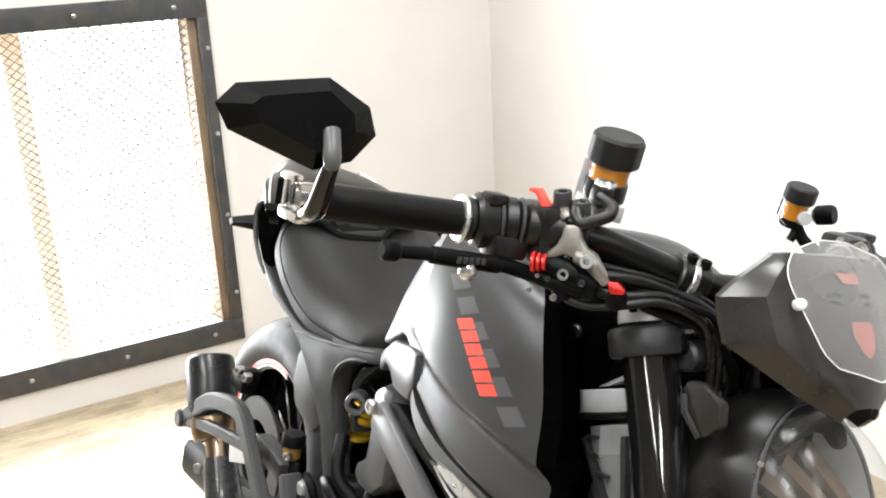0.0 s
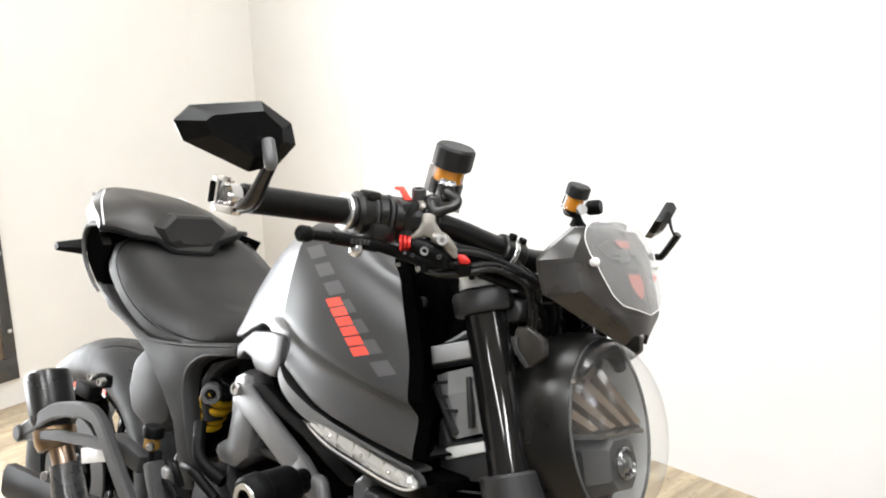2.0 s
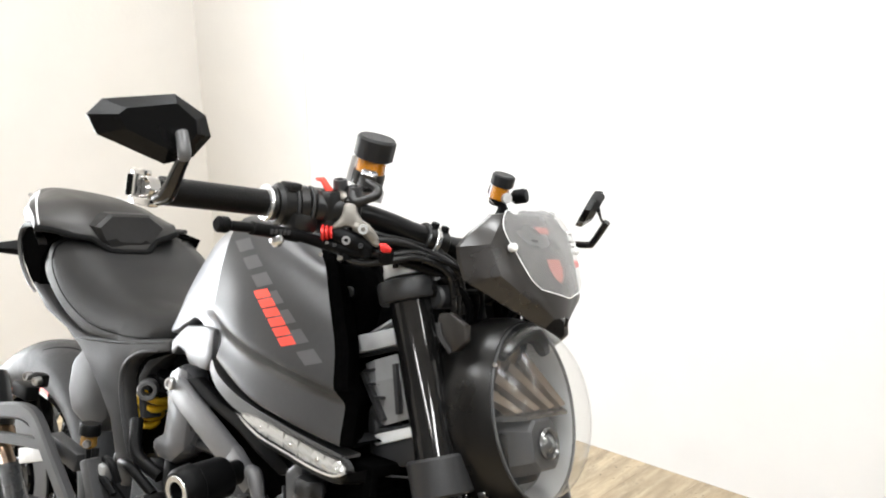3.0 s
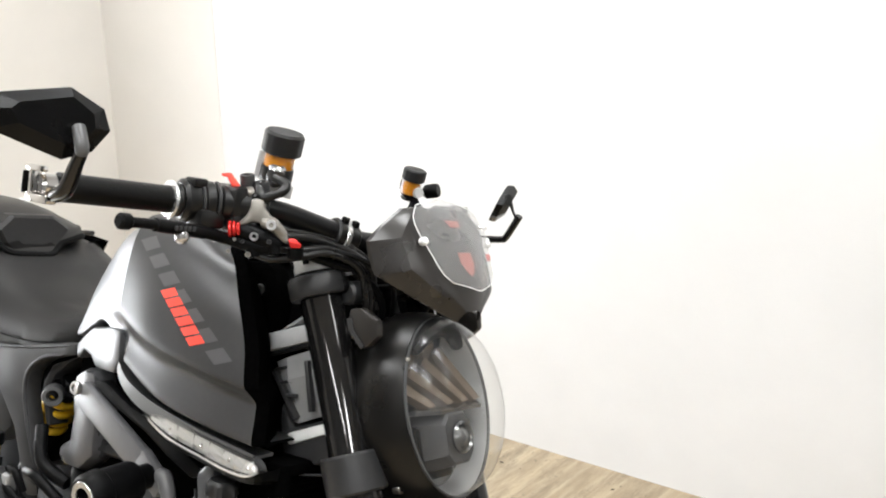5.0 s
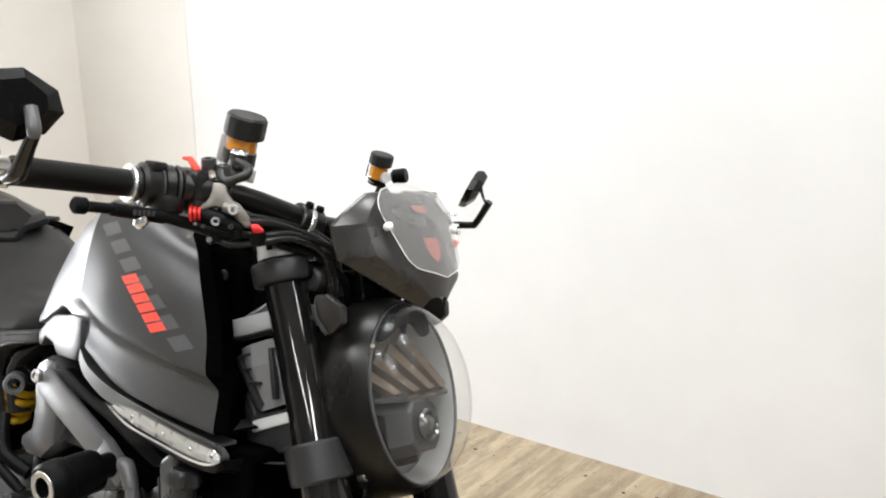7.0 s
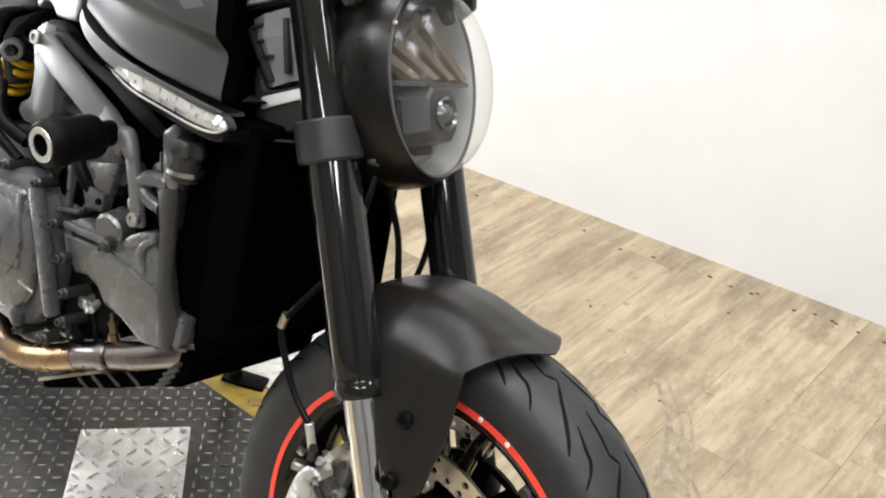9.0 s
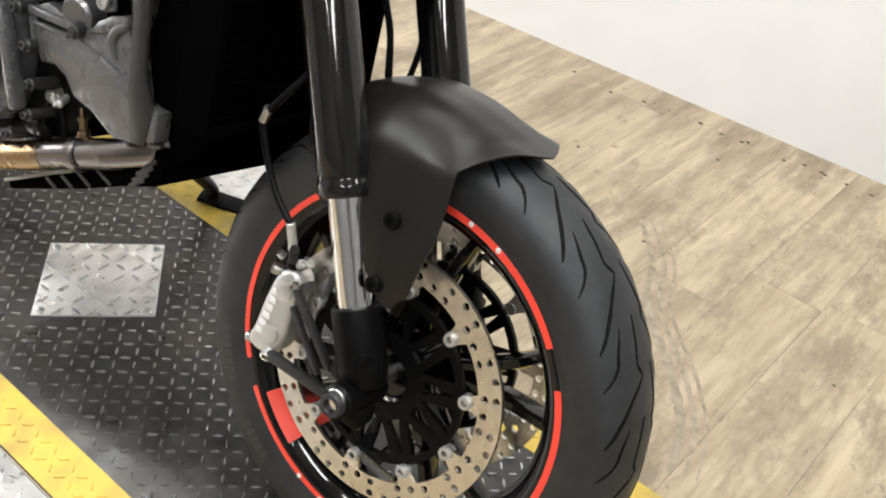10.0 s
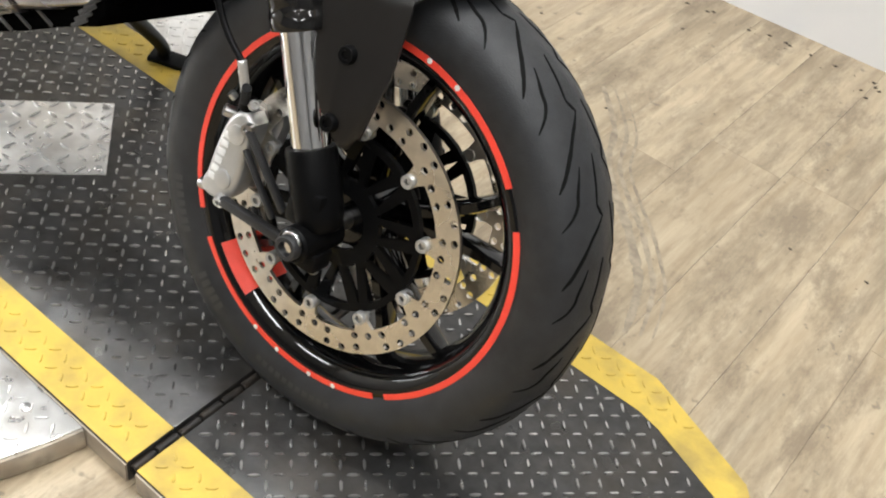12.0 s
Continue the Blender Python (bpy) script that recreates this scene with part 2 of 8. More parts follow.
M_STANCH = mat("polished_fork_stanchion", (0.88, 0.88, 0.87), 0.07, metal=1.0, grain=0.03, scale=90, rvar=0.03)
M_GUARD = mat("satin_dark_guard_paint", (0.0085, 0.0075, 0.0068), 0.34, grain=0.05, scale=120, rvar=0.05, spec=0.34, stain=(0.016, 0.011, 0.008), sscale=5, samt=0.5)
M_SHELLM = mat("satin_mirror_shell", (0.003, 0.003, 0.0031), 0.26, grain=0.05, scale=120, rvar=0.05, spec=0.17)
M_SHELL = mat("satin_black_shell", (0.0055, 0.0050, 0.0046), 0.30, grain=0.05, scale=120, rvar=0.05, spec=0.34)
M_TRIM = mat("satin_grey_trim", (0.075, 0.075, 0.076), 0.36, grain=0.05, scale=60, rvar=0.06, spec=0.4)
M_CAN = mat("satin_black_silencer", (0.014, 0.014, 0.0142), 0.30, metal=0.2, grain=0.1, scale=90, rvar=0.06, spec=0.5)
M_CHROME = mat("polished_chrome", (0.72, 0.71, 0.70), 0.08, metal=1.0, rvar=0.03, grain=0.03, scale=90)
M_BOLT = mat("zinc_bolt", (0.46, 0.455, 0.45), 0.28, metal=1.0, grain=0.1, scale=200)
M_DISC = mat("brushed_disc_steel", (0.72, 0.68, 0.615), 0.30, metal=1.0, grain=0.10, scale=70, rvar=0.08, bump=0.08, bscale=300)
M_RUBBER = mat("tyre_rubber", (0.0165, 0.0175, 0.0195), 0.50, grain=0.25, scale=50, stain=(0.036, 0.037, 0.039), sscale=9, samt=0.5, rvar=0.1, bump=0.2, bscale=500, spec=0.42)
M_GROOVE = mat("groove_rubber", (0.005, 0.005, 0.005), 0.8, grain=0.1, scale=60, spec=0.1)
M_TREADTXT = mat("raised_rubber", (0.028, 0.028, 0.029), 0.5, grain=0.1, scale=60)
M_RED = mat("red_vinyl", (0.82, 0.065, 0.040), 0.38, grain=0.05, scale=60, rvar=0.05)
# red dulled in its colour for the pale veil of the screen above
M_REDD = mat("veiled_red_mark", (0.40, 0.115, 0.090), 0.5, grain=0.08, scale=60)
M_REDM = mat("red_anodised", (0.62, 0.03, 0.025), 0.25, metal=0.5, grain=0.05, scale=90)
M_DECALG = mat("grey_decal", (0.056, 0.056, 0.058), 0.40, grain=0.05, scale=70, spec=0.62)
M_DECALW = mat("white_decal", (0.75, 0.75, 0.74), 0.45, grain=0.03, scale=70)
M_LEATHER = mat("black_seat_vinyl", (0.0165, 0.0160, 0.0158), 0.46, grain=0.08, scale=120, rvar=0.06, bump=0.25, bscale=700, spec=0.16)
M_GRIP = mat("grip_rubber", (0.003, 0.0028, 0.0027), 0.36, grain=0.1, scale=120, bump=0.2, bscale=500, spec=0.22)
M_GOLD = mat("gold_anodised_spring", (0.70, 0.42, 0.02), 0.3, metal=0.4, grain=0.06, scale=60)
M_HEADER = mat("heat_tinted_steel", (0.27, 0.180, 0.095), 0.27, metal=1.0, grain=0.15, scale=14, stain=(0.30, 0.26, 0.34), sscale=9, samt=0.6, rvar=0.06)
M_HEADER2 = mat("tinted_exhaust_steel", (0.20, 0.185, 0.185), 0.26, metal=1.0, grain=0.1, scale=30, rvar=0.05)
M_CARBON = mat("carbon_weave", (0.030, 0.031, 0.032), 0.25, grain=0.3, scale=240, rvar=0.08, coat=0.4)
M_COPPER = mat("tinted_titanium_pipe", (0.29, 0.20, 0.12), 0.28, metal=1.0, grain=0.1, scale=30, stain=(0.22, 0.19, 0.22), sscale=12, samt=0.5)
M_CLEAR = thin("clear_polycarbonate", (0.93, 0.93, 0.92), 0.03, 1.5)
# haze puts the room's pale reflections into the screen and the dome
M_SMOKE = thin("smoked_screen", (0.90, 0.895, 0.89), 0.12, 1.5, 0.19)
M_DOME = thin("clear_lamp_dome", (0.96, 0.96, 0.95), 0.18, 1.25, 0.040)
M_GUIDE = mat("milky_light_guide", (0.34, 0.34, 0.335), 0.28, grain=0.04, scale=60)
M_STEELFR = mat("dark_steel_frame", (0.070, 0.072, 0.075), 0.45, metal=0.5, grain=0.15, scale=30, stain=(0.14, 0.11, 0.08), sscale=14, samt=0.4, bump=0.15, bscale=120)
M_WOOD = mat("raw_timber_jamb", (0.20, 0.140, 0.088), 0.7, grain=0.25, scale=26, stain=(0.09, 0.055, 0.03), sscale=7, samt=0.7, stretch=(4, 4, 0.5), bump=0.3, bscale=90)
M_MESH = mat("expanded_steel_mesh", (0.17, 0.167, 0.163), 0.45, metal=0.6, grain=0.2, scale=60)
M_PINE = mat("pale_pine_muntin", (0.74, 0.60, 0.45), 0.6, grain=0.12, scale=30, stretch=(3, 3, 0.5))
M_SKYB = glow("bright_daylight_backdrop", (0.97, 0.985, 1.0), 1.12)
M_LAMP = glow("lamp_diffuser", (1.0, 0.97, 0.92), 6.0)
# gloss-free black: real black parts, and blocks standing for deep shade
M_RADI = mat("flat_black_parts_and_shade", (0.0015, 0.0015, 0.0015), 0.6, grain=0.3, scale=200, bump=0.2, bscale=700, spec=0.0)
M_REFL = mat("silvered_reflector", (0.13, 0.13, 0.13), 0.2, metal=0.7, grain=0.05, scale=50)
M_BRONZE = mat("bronzed_reflector", (0.130, 0.094, 0.062), 0.60, metal=0.1, grain=0.15, scale=30)
M_MIRROR = mat("mirror_silver", (0.85, 0.85, 0.85), 0.02, metal=1.0)

M_GRIT = mat("dark_grit", (0.07, 0.055, 0.04), 0.8, grain=0.4, scale=90)
M_SCUFF = mat("rubber_scuff", (0.290, 0.240, 0.175), 0.55, grain=0.3, scale=60)
# ---- mesh tools ----
V = Vector


def spline(pts, n=6):
    """Points along a smooth curve through pts."""
    pts = [V(p) for p in pts]
    out = []
    for i in range(len(pts) - 1):
        a, b, c, d = pts[max(i - 1, 0)], pts[i], pts[i + 1], pts[min(i + 2, len(pts) - 1)]
        for k in range(n):
            t = k / n
            out.append(0.5 * (2 * b + (c - a) * t + (2 * a - 5 * b + 4 * c - d) * t * t + (3 * b - a - 3 * c + d) * t ** 3))
    return out + [pts[-1]]


def basis(a, b, up=(0, 0, 1)):
    """A matrix at a whose z axis points to b."""
    z = (V(b) - V(a)).normalized()
    x = V(up).cross(z)
    if x.length < 1e-4:
        x = V((1, 0, 0)).cross(z)
    x.normalize()
    y = z.cross(x)
    m = Matrix((x, y, z)).transposed().to_4x4()
    m.translation = V(a)
    return m


def loft(bm, rings, caps=True, closed=True, loop=False):
    """Skins rings of points."""
    vs = [[bm.verts.new(p) for p in r] for r in rings]
    n = len(vs[0])
    pairs = list(zip(vs, vs[1:])) + ([(vs[-1], vs[0])] if loop else [])
    for a, b in pairs:
        for i in range(n if closed else n - 1):
            j = (i + 1) % n
            try:
                bm.faces.new((a[i], a[j], b[j], b[i]))
            except ValueError:
                pass
    if caps and closed and not loop:
        bm.faces.new(vs[0][::-1])
        bm.faces.new(vs[-1])
    return [v for r in vs for v in r]


def rod(bm, a, b, r1, r2=None, seg=16, bev=0.0):
    """A round bar from a to b, its ends chamfered by bev."""
    r2 = r1 if r2 is None else r2
    m = basis(a, b)
    h = (V(b) - V(a)).length
    rows = [(r1, 0), (r2, h)]
    if bev > 0:
        rows = [(r1 - bev, 0), (r1, bev), (r2, h - bev), (r2 - bev, h)]
    return loft(bm, [[m @ V((r * math.cos(2 * math.pi * k / seg), r * math.sin(2 * math.pi * k / seg), z)) for k in range(seg)] for r, z in rows])


def lathe(bm, prof, m, seg=48, a0=0.0, a1=360.0, closed_prof=False):
    """Turns a profile of (radius, height) round the z axis of m."""
    full = abs(a1 - a0) >= 359.9
    n = seg if full else seg + 1
    rings = []
    for k in range(n):
        a = radians(a0 + (a1 - a0) * k / seg)
        rings.append([m @ V((r * math.cos(a), r * math.sin(a), h)) for r, h in prof])
    return loft(bm, rings, caps=closed_prof, closed=closed_prof, loop=full)


def tube(bm, pts, r, seg=10, n=5, loop=False):
    """A round tube along a smooth curve; r may be a list of radii, one a point."""
    c = spline(pts, n)
    rr = [r] * len(c) if not isinstance(r, (list, tuple)) else [float(q) for q in np.interp(np.linspace(0, len(r) - 1, len(c)), range(len(r)), r)]
    rings = []
    x = None
    for i, p in enumerate(c):
        z = (c[min(i + 1, len(c) - 1)] - c[max(i - 1, 0)]).normalized()
        if x is None:
            x = z.orthogonal().normalized()
        x = (x - z * x.dot(z)).normalized()
        y = z.cross(x)
        rings.append([p + rr[i] * (math.cos(2 * math.pi * k / seg) * x + math.sin(2 * math.pi * k / seg) * y) for k in range(seg)])
    return loft(bm, rings)


XZ = Matrix(((1, 0, 0, 0), (0, 0, 1, 0), (0, 1, 0, 0), (0, 0, 0, 1)))   # plate drawn in x and z, thickness along y


def plate(bm, outline, h0, h1, m=XZ, bev=0.003, smooth=0, seg=2):
    """A plate with that outline, from h0 to h1 thick, with rounded edges."""
    pts = [V((*p, 0)) for p in outline]
    if smooth:
        pts = spline(pts + [pts[0]], smooth)[:-1]
    b2 = bmesh.new()
    loft(b2, [[V((p.x, p.y, h0)) for p in pts], [V((p.x, p.y, h1)) for p in pts]])
    bmesh.ops.recalc_face_normals(b2, faces=b2.faces)
    if bev > 0:
        es = [e for e in b2.edges if len(e.link_faces) == 2 and e.calc_face_angle(0) > 0.6]
        bmesh.ops.bevel(b2, geom=es, offset=bev, segments=seg, profile=0.5, affect="EDGES", clamp_overlap=True)
    bmesh.ops.triangulate(b2, faces=[f for f in b2.faces if len(f.verts) > 4])
    merge(bm, b2, m)


def merge(bm, b2, m=None):
    """Moves all of b2 into bm, through m."""
    if m is not None:
        bmesh.ops.transform(b2, matrix=m, verts=b2.verts)
    me = bpy.data.meshes.new("tmp")
    b2.to_mesh(me)
    b2.free()
    bm.from_mesh(me)
    bpy.data.meshes.remove(me)


def block(bm, c, s, m=None, bev=0.003, seg=2):
    """A box of size s at c, with rounded edges."""
    b2 = bmesh.new()
    bmesh.ops.create_cube(b2, size=1)
    bmesh.ops.transform(b2, matrix=Matrix.Translation(V(c)) @ Matrix.Diagonal((*s, 1)), verts=b2.verts)
    if bev > 0:
        bmesh.ops.bevel(b2, geom=list(b2.edges), offset=bev, segments=seg, profile=0.5, affect="EDGES", clamp_overlap=True)
    merge(bm, b2, m)


def bar(bm, a, b, w, t, bev=0.003):
    """A flat bar from a to b, w wide upright and t thick across."""
    m = basis(a, b)
    h = (V(b) - V(a)).length
    block(bm, (0, 0, h / 2), (t, w, h), m, bev)


def hexbolt(bm, p, d, r=0.006, h=0.005):
    """A socket-head bolt at p that stands out along d."""
    d = V(d).normalized()
    m = basis(p, V(p) + d)
    lathe(bm, [(0.0, h * 0.45), (r * 0.5, h * 0.45), (r * 0.55, h), (r * 0.9, h), (r, h * 0.75), (r, -h * 0.3)], m, 12)


def part(name, bm, material, parent, label="", angle=38):
    """One mesh object under a thing or a part."""
    bmesh.ops.recalc_face_normals(bm, faces=bm.faces)
    me = bpy.data.meshes.new(name)
    bm.to_mesh(me)
    bm.free()
    me.materials.append(material)
    for p in me.polygons:
        p.use_smooth = True
    me.set_sharp_from_angle(angle=radians(angle))
    ob = new(name, me)
    # no deeper than thing, part, sub-part
    deep = parent
    while deep is not None and deep.parent is not None and deep.parent.parent is not None:
        parent = deep = deep.parent
    if parent is not None:
        ob.parent = parent
    if label:
        tagged(ob, label)
    return ob


def thing(name, label, category, m=None, group="", kind=""):
    """An empty that holds the parts of one thing."""
    ob = new(name)
    ob.empty_display_size = 0.05
    if m is not None:
        ob.matrix_world = m
    return tagged(ob, label, category, group, kind)


def twin(bm_fn, *args):
    """Both sides of a part in turn: yields the sign of y."""
    for s in (-1, 1):
        bm_fn(s, *args)
# ---- the room ----
def setting(name, bm, material, label, category):
    return tagged(part(name, bm, material, None, label), category=category, kind="structure")


b = bmesh.new()
block(b, ((X0 + X1) / 2, (Y0 + Y1) / 2, FLOOR - 0.06), (X1 - X0 + 0.6, Y1 - Y0 + 0.6, 0.1), bev=0)
floor = setting("floor", b, M_GAP, "pale wood-look vinyl plank floor with dark scuffs", "floor")

# unseen; its pale colour is set to throw light on upward faces
b = bmesh.new()
block(b, ((X0 + X1) / 2, (Y0 + Y1) / 2, CEIL + 0.05), (X1 - X0 + 0.6, Y1 - Y0 + 0.6, 0.1), bev=0)
setting("ceiling", b, M_CEIL, "plain white ceiling out of view", "ceiling")

b = bmesh.new()
block(b, ((X0 + X1) / 2, Y1 + 0.1, CEIL / 2 - 0.03), (X1 - X0 + 0.2, 0.2, CEIL + 0.1), bev=0)
wall_north = setting("wall_north", b, M_WALL, "plain white painted wall beside the motorcycle", "wall")
wall_north.matrix_world = Matrix.Translation((0, 0.055, 0)) @ pose(0, 0, 0, 0, 0, 0.9)
b = bmesh.new()
block(b, (-2.34, Y1 + 0.003, CEIL / 2 - 0.03), (0.60, 0.012, CEIL + 0.06), bev=0.001)
setting("wall_panel", b, M_PANEL, "cream painted wall panel in the corner", "wall panel").matrix_world = wall_north.matrix_world.copy()
b = bmesh.new()
block(b, ((X0 + X1) / 2, Y0 - 0.1, CEIL / 2 - 0.03), (X1 - X0 + 0.4, 0.2, CEIL + 0.1), bev=0)
setting("wall_south", b, M_WALLD, "unseen dark grey wall that keeps reflections low", "wall")
b = bmesh.new()
block(b, (X1 + 0.1, (Y0 + Y1) / 2, CEIL / 2 - 0.03), (0.2, Y1 - Y0 - 0.02, CEIL + 0.1), bev=0)
setting("wall_east", b, M_WALLD, "unseen dark grey wall that keeps reflections low", "wall")

# wall with the window: four pieces round the opening
WY0, WY1, WZ0, WZ1 = -1.05, 0.512, 0.08, 1.125
b = bmesh.new()
for y0, y1, z0, z1 in ((Y0, WY0, -0.05, CEIL + 0.02), (WY1, Y1 + 0.05, -0.05, CEIL + 0.02), (WY0, WY1, -0.05, WZ0), (WY0, WY1, WZ1, CEIL + 0.02)):
    block(b, (X0 - 0.1, (y0 + y1) / 2, (z0 + z1) / 2), (0.2, y1 - y0, z1 - z0), bev=0)
setting("wall_west", b, M_WALLB, "white painted wall with a caged window", "wall")

win = thing("window_1", "steel-framed window behind expanded metal mesh, bright daylight outside", "window", Matrix.Translation((X0, 0, 0)), kind="structure")
fw = 0.052
for nm, y0, y1, z0, z1 in (("frame_bar", WY0 - 0.02, WY1 + 0.03, WZ1 - 0.035, WZ1 + fw - 0.02), ("frame_bar", WY0 - 0.02, WY1 + 0.03, WZ0 - 0.03, WZ0 + 0.045),
                           ("frame_bar", WY1 - 0.005, WY1 + 0.03, WZ0 + 0.0455, WZ1 - 0.0355), ("frame_bar", WY0 - 0.02, WY0 + 0.03, WZ0 + 0.0455, WZ1 - 0.0355)):
    b = bmesh.new()
    block(b, (0.006, (y0 + y1) / 2, (z0 + z1) / 2), (0.012, y1 - y0, z1 - z0), bev=0.002)
    fr = part(nm, b, M_STEELFR, win, "dark steel flat bar with rivets")
    k = 0
    n = max(2, int(max(y1 - y0, z1 - z0) / 0.27))
    for i in range(n + 1):
        c = (y0 + (y1 - y0) * (i + 0.35) / (n + 0.7), (z0 + z1) / 2) if y1 - y0 > z1 - z0 else ((y0 + y1) / 2 + 0.006, z0 + (z1 - z0) * (i + 0.35) / (n + 0.7))
        b = bmesh.new()
        lathe(b, [(0.0, 0.004), (0.004, 0.0035), (0.007, 0.001), (0.0072, -0.001)], basis((0.012, *c), (1, *c)), 12)
        part("rivet", b, M_BOLT, fr)
b = bmesh.new()
block(b, (-0.05, WY1 - 0.018, (WZ0 + WZ1) / 2), (0.09, 0.03, WZ1 - WZ0 - 0.07), bev=0.003)
part("jamb", b, M_WOOD, win, "rough brown timber jamb")
b = bmesh.new()
block(b, (-0.05, (WY0 + WY1) / 2, WZ1 - 0.02), (0.09, WY1 - WY0 - 0.07, 0.03), bev=0.003)
part("jamb", b, M_WOOD, win, "rough brown timber head")
for y in (0.0, -0.55):
    b = bmesh.new()
    block(b, (-0.12, y, (WZ0 + WZ1) / 2), (0.03, 0.055, WZ1 - WZ0 - 0.01), bev=0.004)
    part("muntin", b, M_PINE, win, "pale pine upright behind the mesh")
# expanded metal: wavy strands whose crests meet those of the next strand
b = bmesh.new()
pz, py, hw = 0.0125, 0.030, 0.0020
rows = int((WZ1 - WZ0 - 0.06) / (2 * pz))
cols = int((WY1 - WY0 - 0.02) / py)
for r in range(rows):
    for s in (-1, 1):
        z = WZ0 + 0.045 + (2 * r + 1) * pz
        pts = []
        for c in range(2 * cols + 1):
            pts.append((-0.012, WY0 + 0.02 + c * py / 2, z + s * (pz - 0.0008) * (1 if (c + 0) % 2 else 0)))
        vs = [(b.verts.new((x - 0.001, y, zz - hw)), b.verts.new((x + 0.001, y, zz + hw))) for x, y, zz in pts]
        for p, q in zip(vs, vs[1:]):
            b.faces.new((p[0], q[0], q[1], p[1]))
tagged(part("mesh", b, M_MESH, win, "dark expanded metal mesh"), kind="stuff")
b = bmesh.new()
block(b, (X0 - 0.9, (WY0 + WY1) / 2, 0.7), (0.02, 3.6, 2.6), bev=0)
setting("backdrop", b, M_SKYB, "overexposed daylight outside the window", "backdrop")

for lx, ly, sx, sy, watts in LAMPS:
    lf = thing("ceiling_light", "assumed white rectangular ceiling light panel, unseen", "ceiling light", Matrix.Translation((lx, ly, CEIL)), group="ceiling lights")
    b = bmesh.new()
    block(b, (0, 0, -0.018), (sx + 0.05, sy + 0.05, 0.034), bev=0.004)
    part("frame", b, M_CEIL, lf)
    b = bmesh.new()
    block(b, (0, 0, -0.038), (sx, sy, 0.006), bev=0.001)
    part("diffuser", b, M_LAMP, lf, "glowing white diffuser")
# ---- the lift deck in the floor: dark tread plate with yellow borders, pale wings beside it ----
DECK_M = pose(-0.10, 0.078, 0, 0, 0, -3.2)       # middle line of the deck
HALF, BORD, D_BACK, D_FRONT = 0.304, 0.072, -1.75, 0.622
SEAM = 0.028                                     # hinge line across the deck, just before the front wheel


def lugs(b, spots, size=(0.024, 0.0052, 0.0016)):
    """Raised lozenges of tread plate: (x, y, angle) each, pointed at both ends."""
    l, w, h = size
    verts, faces = [], []
    shape = [(-1, 0), (-0.5, -0.9), (0.5, -0.9), (1, 0), (0.5, 0.9), (-0.5, 0.9)]
    for x, y, a in spots:
        c, s = math.cos(a), math.sin(a)
        k = len(verts)
        for r, z in ((1.0, 0.0), (0.62, h)):
            for u, v in shape:
                p, q = u * l / 2 * (r if r == 1.0 else 0.8), v * w / 2 * r
                verts.append((x + p * c - q * s, y + p * s + q * c, z))
        for i in range(6):
            j = (i + 1) % 6
            faces.append((k + i, k + j, k + 6 + j, k + 6 + i))
        faces.append(tuple(k + 6 + i for i in range(6)))
    me = bpy.data.meshes.new("lugs")
    me.from_pydata(verts, [], faces)
    b.from_mesh(me)
    bpy.data.meshes.remove(me)


def lug_spots(x0, x1, y0, y1, step, keep):
    out = []
    nx, ny = int((x1 - x0) / step), int((y1 - y0) / step)
    for i in range(nx + 1):
        for j in range(ny + 1):
            x, y = x0 + i * step, y0 + j * step
            if keep(x, y):
                out.append((x, y, radians(45 if (i + j) % 2 else -45)))
    return out


def deck_top(x, y):
    """Whether a spot of the deck lies inside the yellow borders."""
    return abs(y) < HALF - BORD - 0.01 and D_BACK + 0.02 < x < D_FRONT - 0.02 and y < HALF - BORD - 0.012 - max(0, x - 0.47) * 0.45 and abs(x - SEAM) > 0.018


def band(x, y):
    return D_BACK < x < D_FRONT - 0.02 and HALF - BORD + 0.012 < abs(y) < HALF - 0.012 and not deck_top(x, y) and y < HALF - 0.015 - max(0, x - 0.44) * 0.42 and abs(x - SEAM) > 0.018


deck = thing("lift_deck", "dark steel tread-plate lift deck with yellow painted borders", "lift platform", DECK_M)
b = bmesh.new()
plate(b, [(D_BACK, -HALF), (SEAM - 0.0080, -HALF), (SEAM - 0.0080, HALF), (D_BACK, HALF)], FLOOR + 0.001, 0.0, Matrix(), 0.003)
main_plate = part("main_plate", b, M_DECK, deck, "worn dark grey steel tread plate")
b = bmesh.new()
plate(b, [(SEAM + 0.0080, -HALF), (D_FRONT, -HALF), (D_FRONT, HALF - 0.086), (D_FRONT - 0.012, HALF - 0.072), (0.43, HALF), (SEAM + 0.0080, HALF)], FLOOR + 0.001, 0.0, Matrix(), 0.003)
front_plate = part("front_plate", b, M_DECK, deck, "worn dark grey steel tread plate")
b = bmesh.new()
rod(b, (SEAM, -HALF + 0.002, -0.012), (SEAM, HALF - 0.002, -0.012), 0.0068, seg=10)
hinge = part("hinge", b, M_GROOVE, deck, "black hinge rod in the gap")
for k in range(17):
    y0 = -HALF + 0.003 + k * 0.0355
    b = bmesh.new()
    rod(b, (SEAM, y0, -0.0075), (SEAM, y0 + 0.0325, -0.0075), 0.0066 if k % 2 else 0.0060, seg=12, bev=0.0012)
    part("knuckle", b, M_HINGE, hinge, "grimy brown hinge knuckle")
b = bmesh.new()
plate(b, [(D_BACK + 0.002, -HALF - 0.0022), (SEAM - 0.0095, -HALF - 0.0022), (SEAM - 0.0095, -HALF + 0.001), (D_BACK + 0.002, -HALF + 0.001)], FLOOR + 0.002, -0.004, Matrix(), 0)
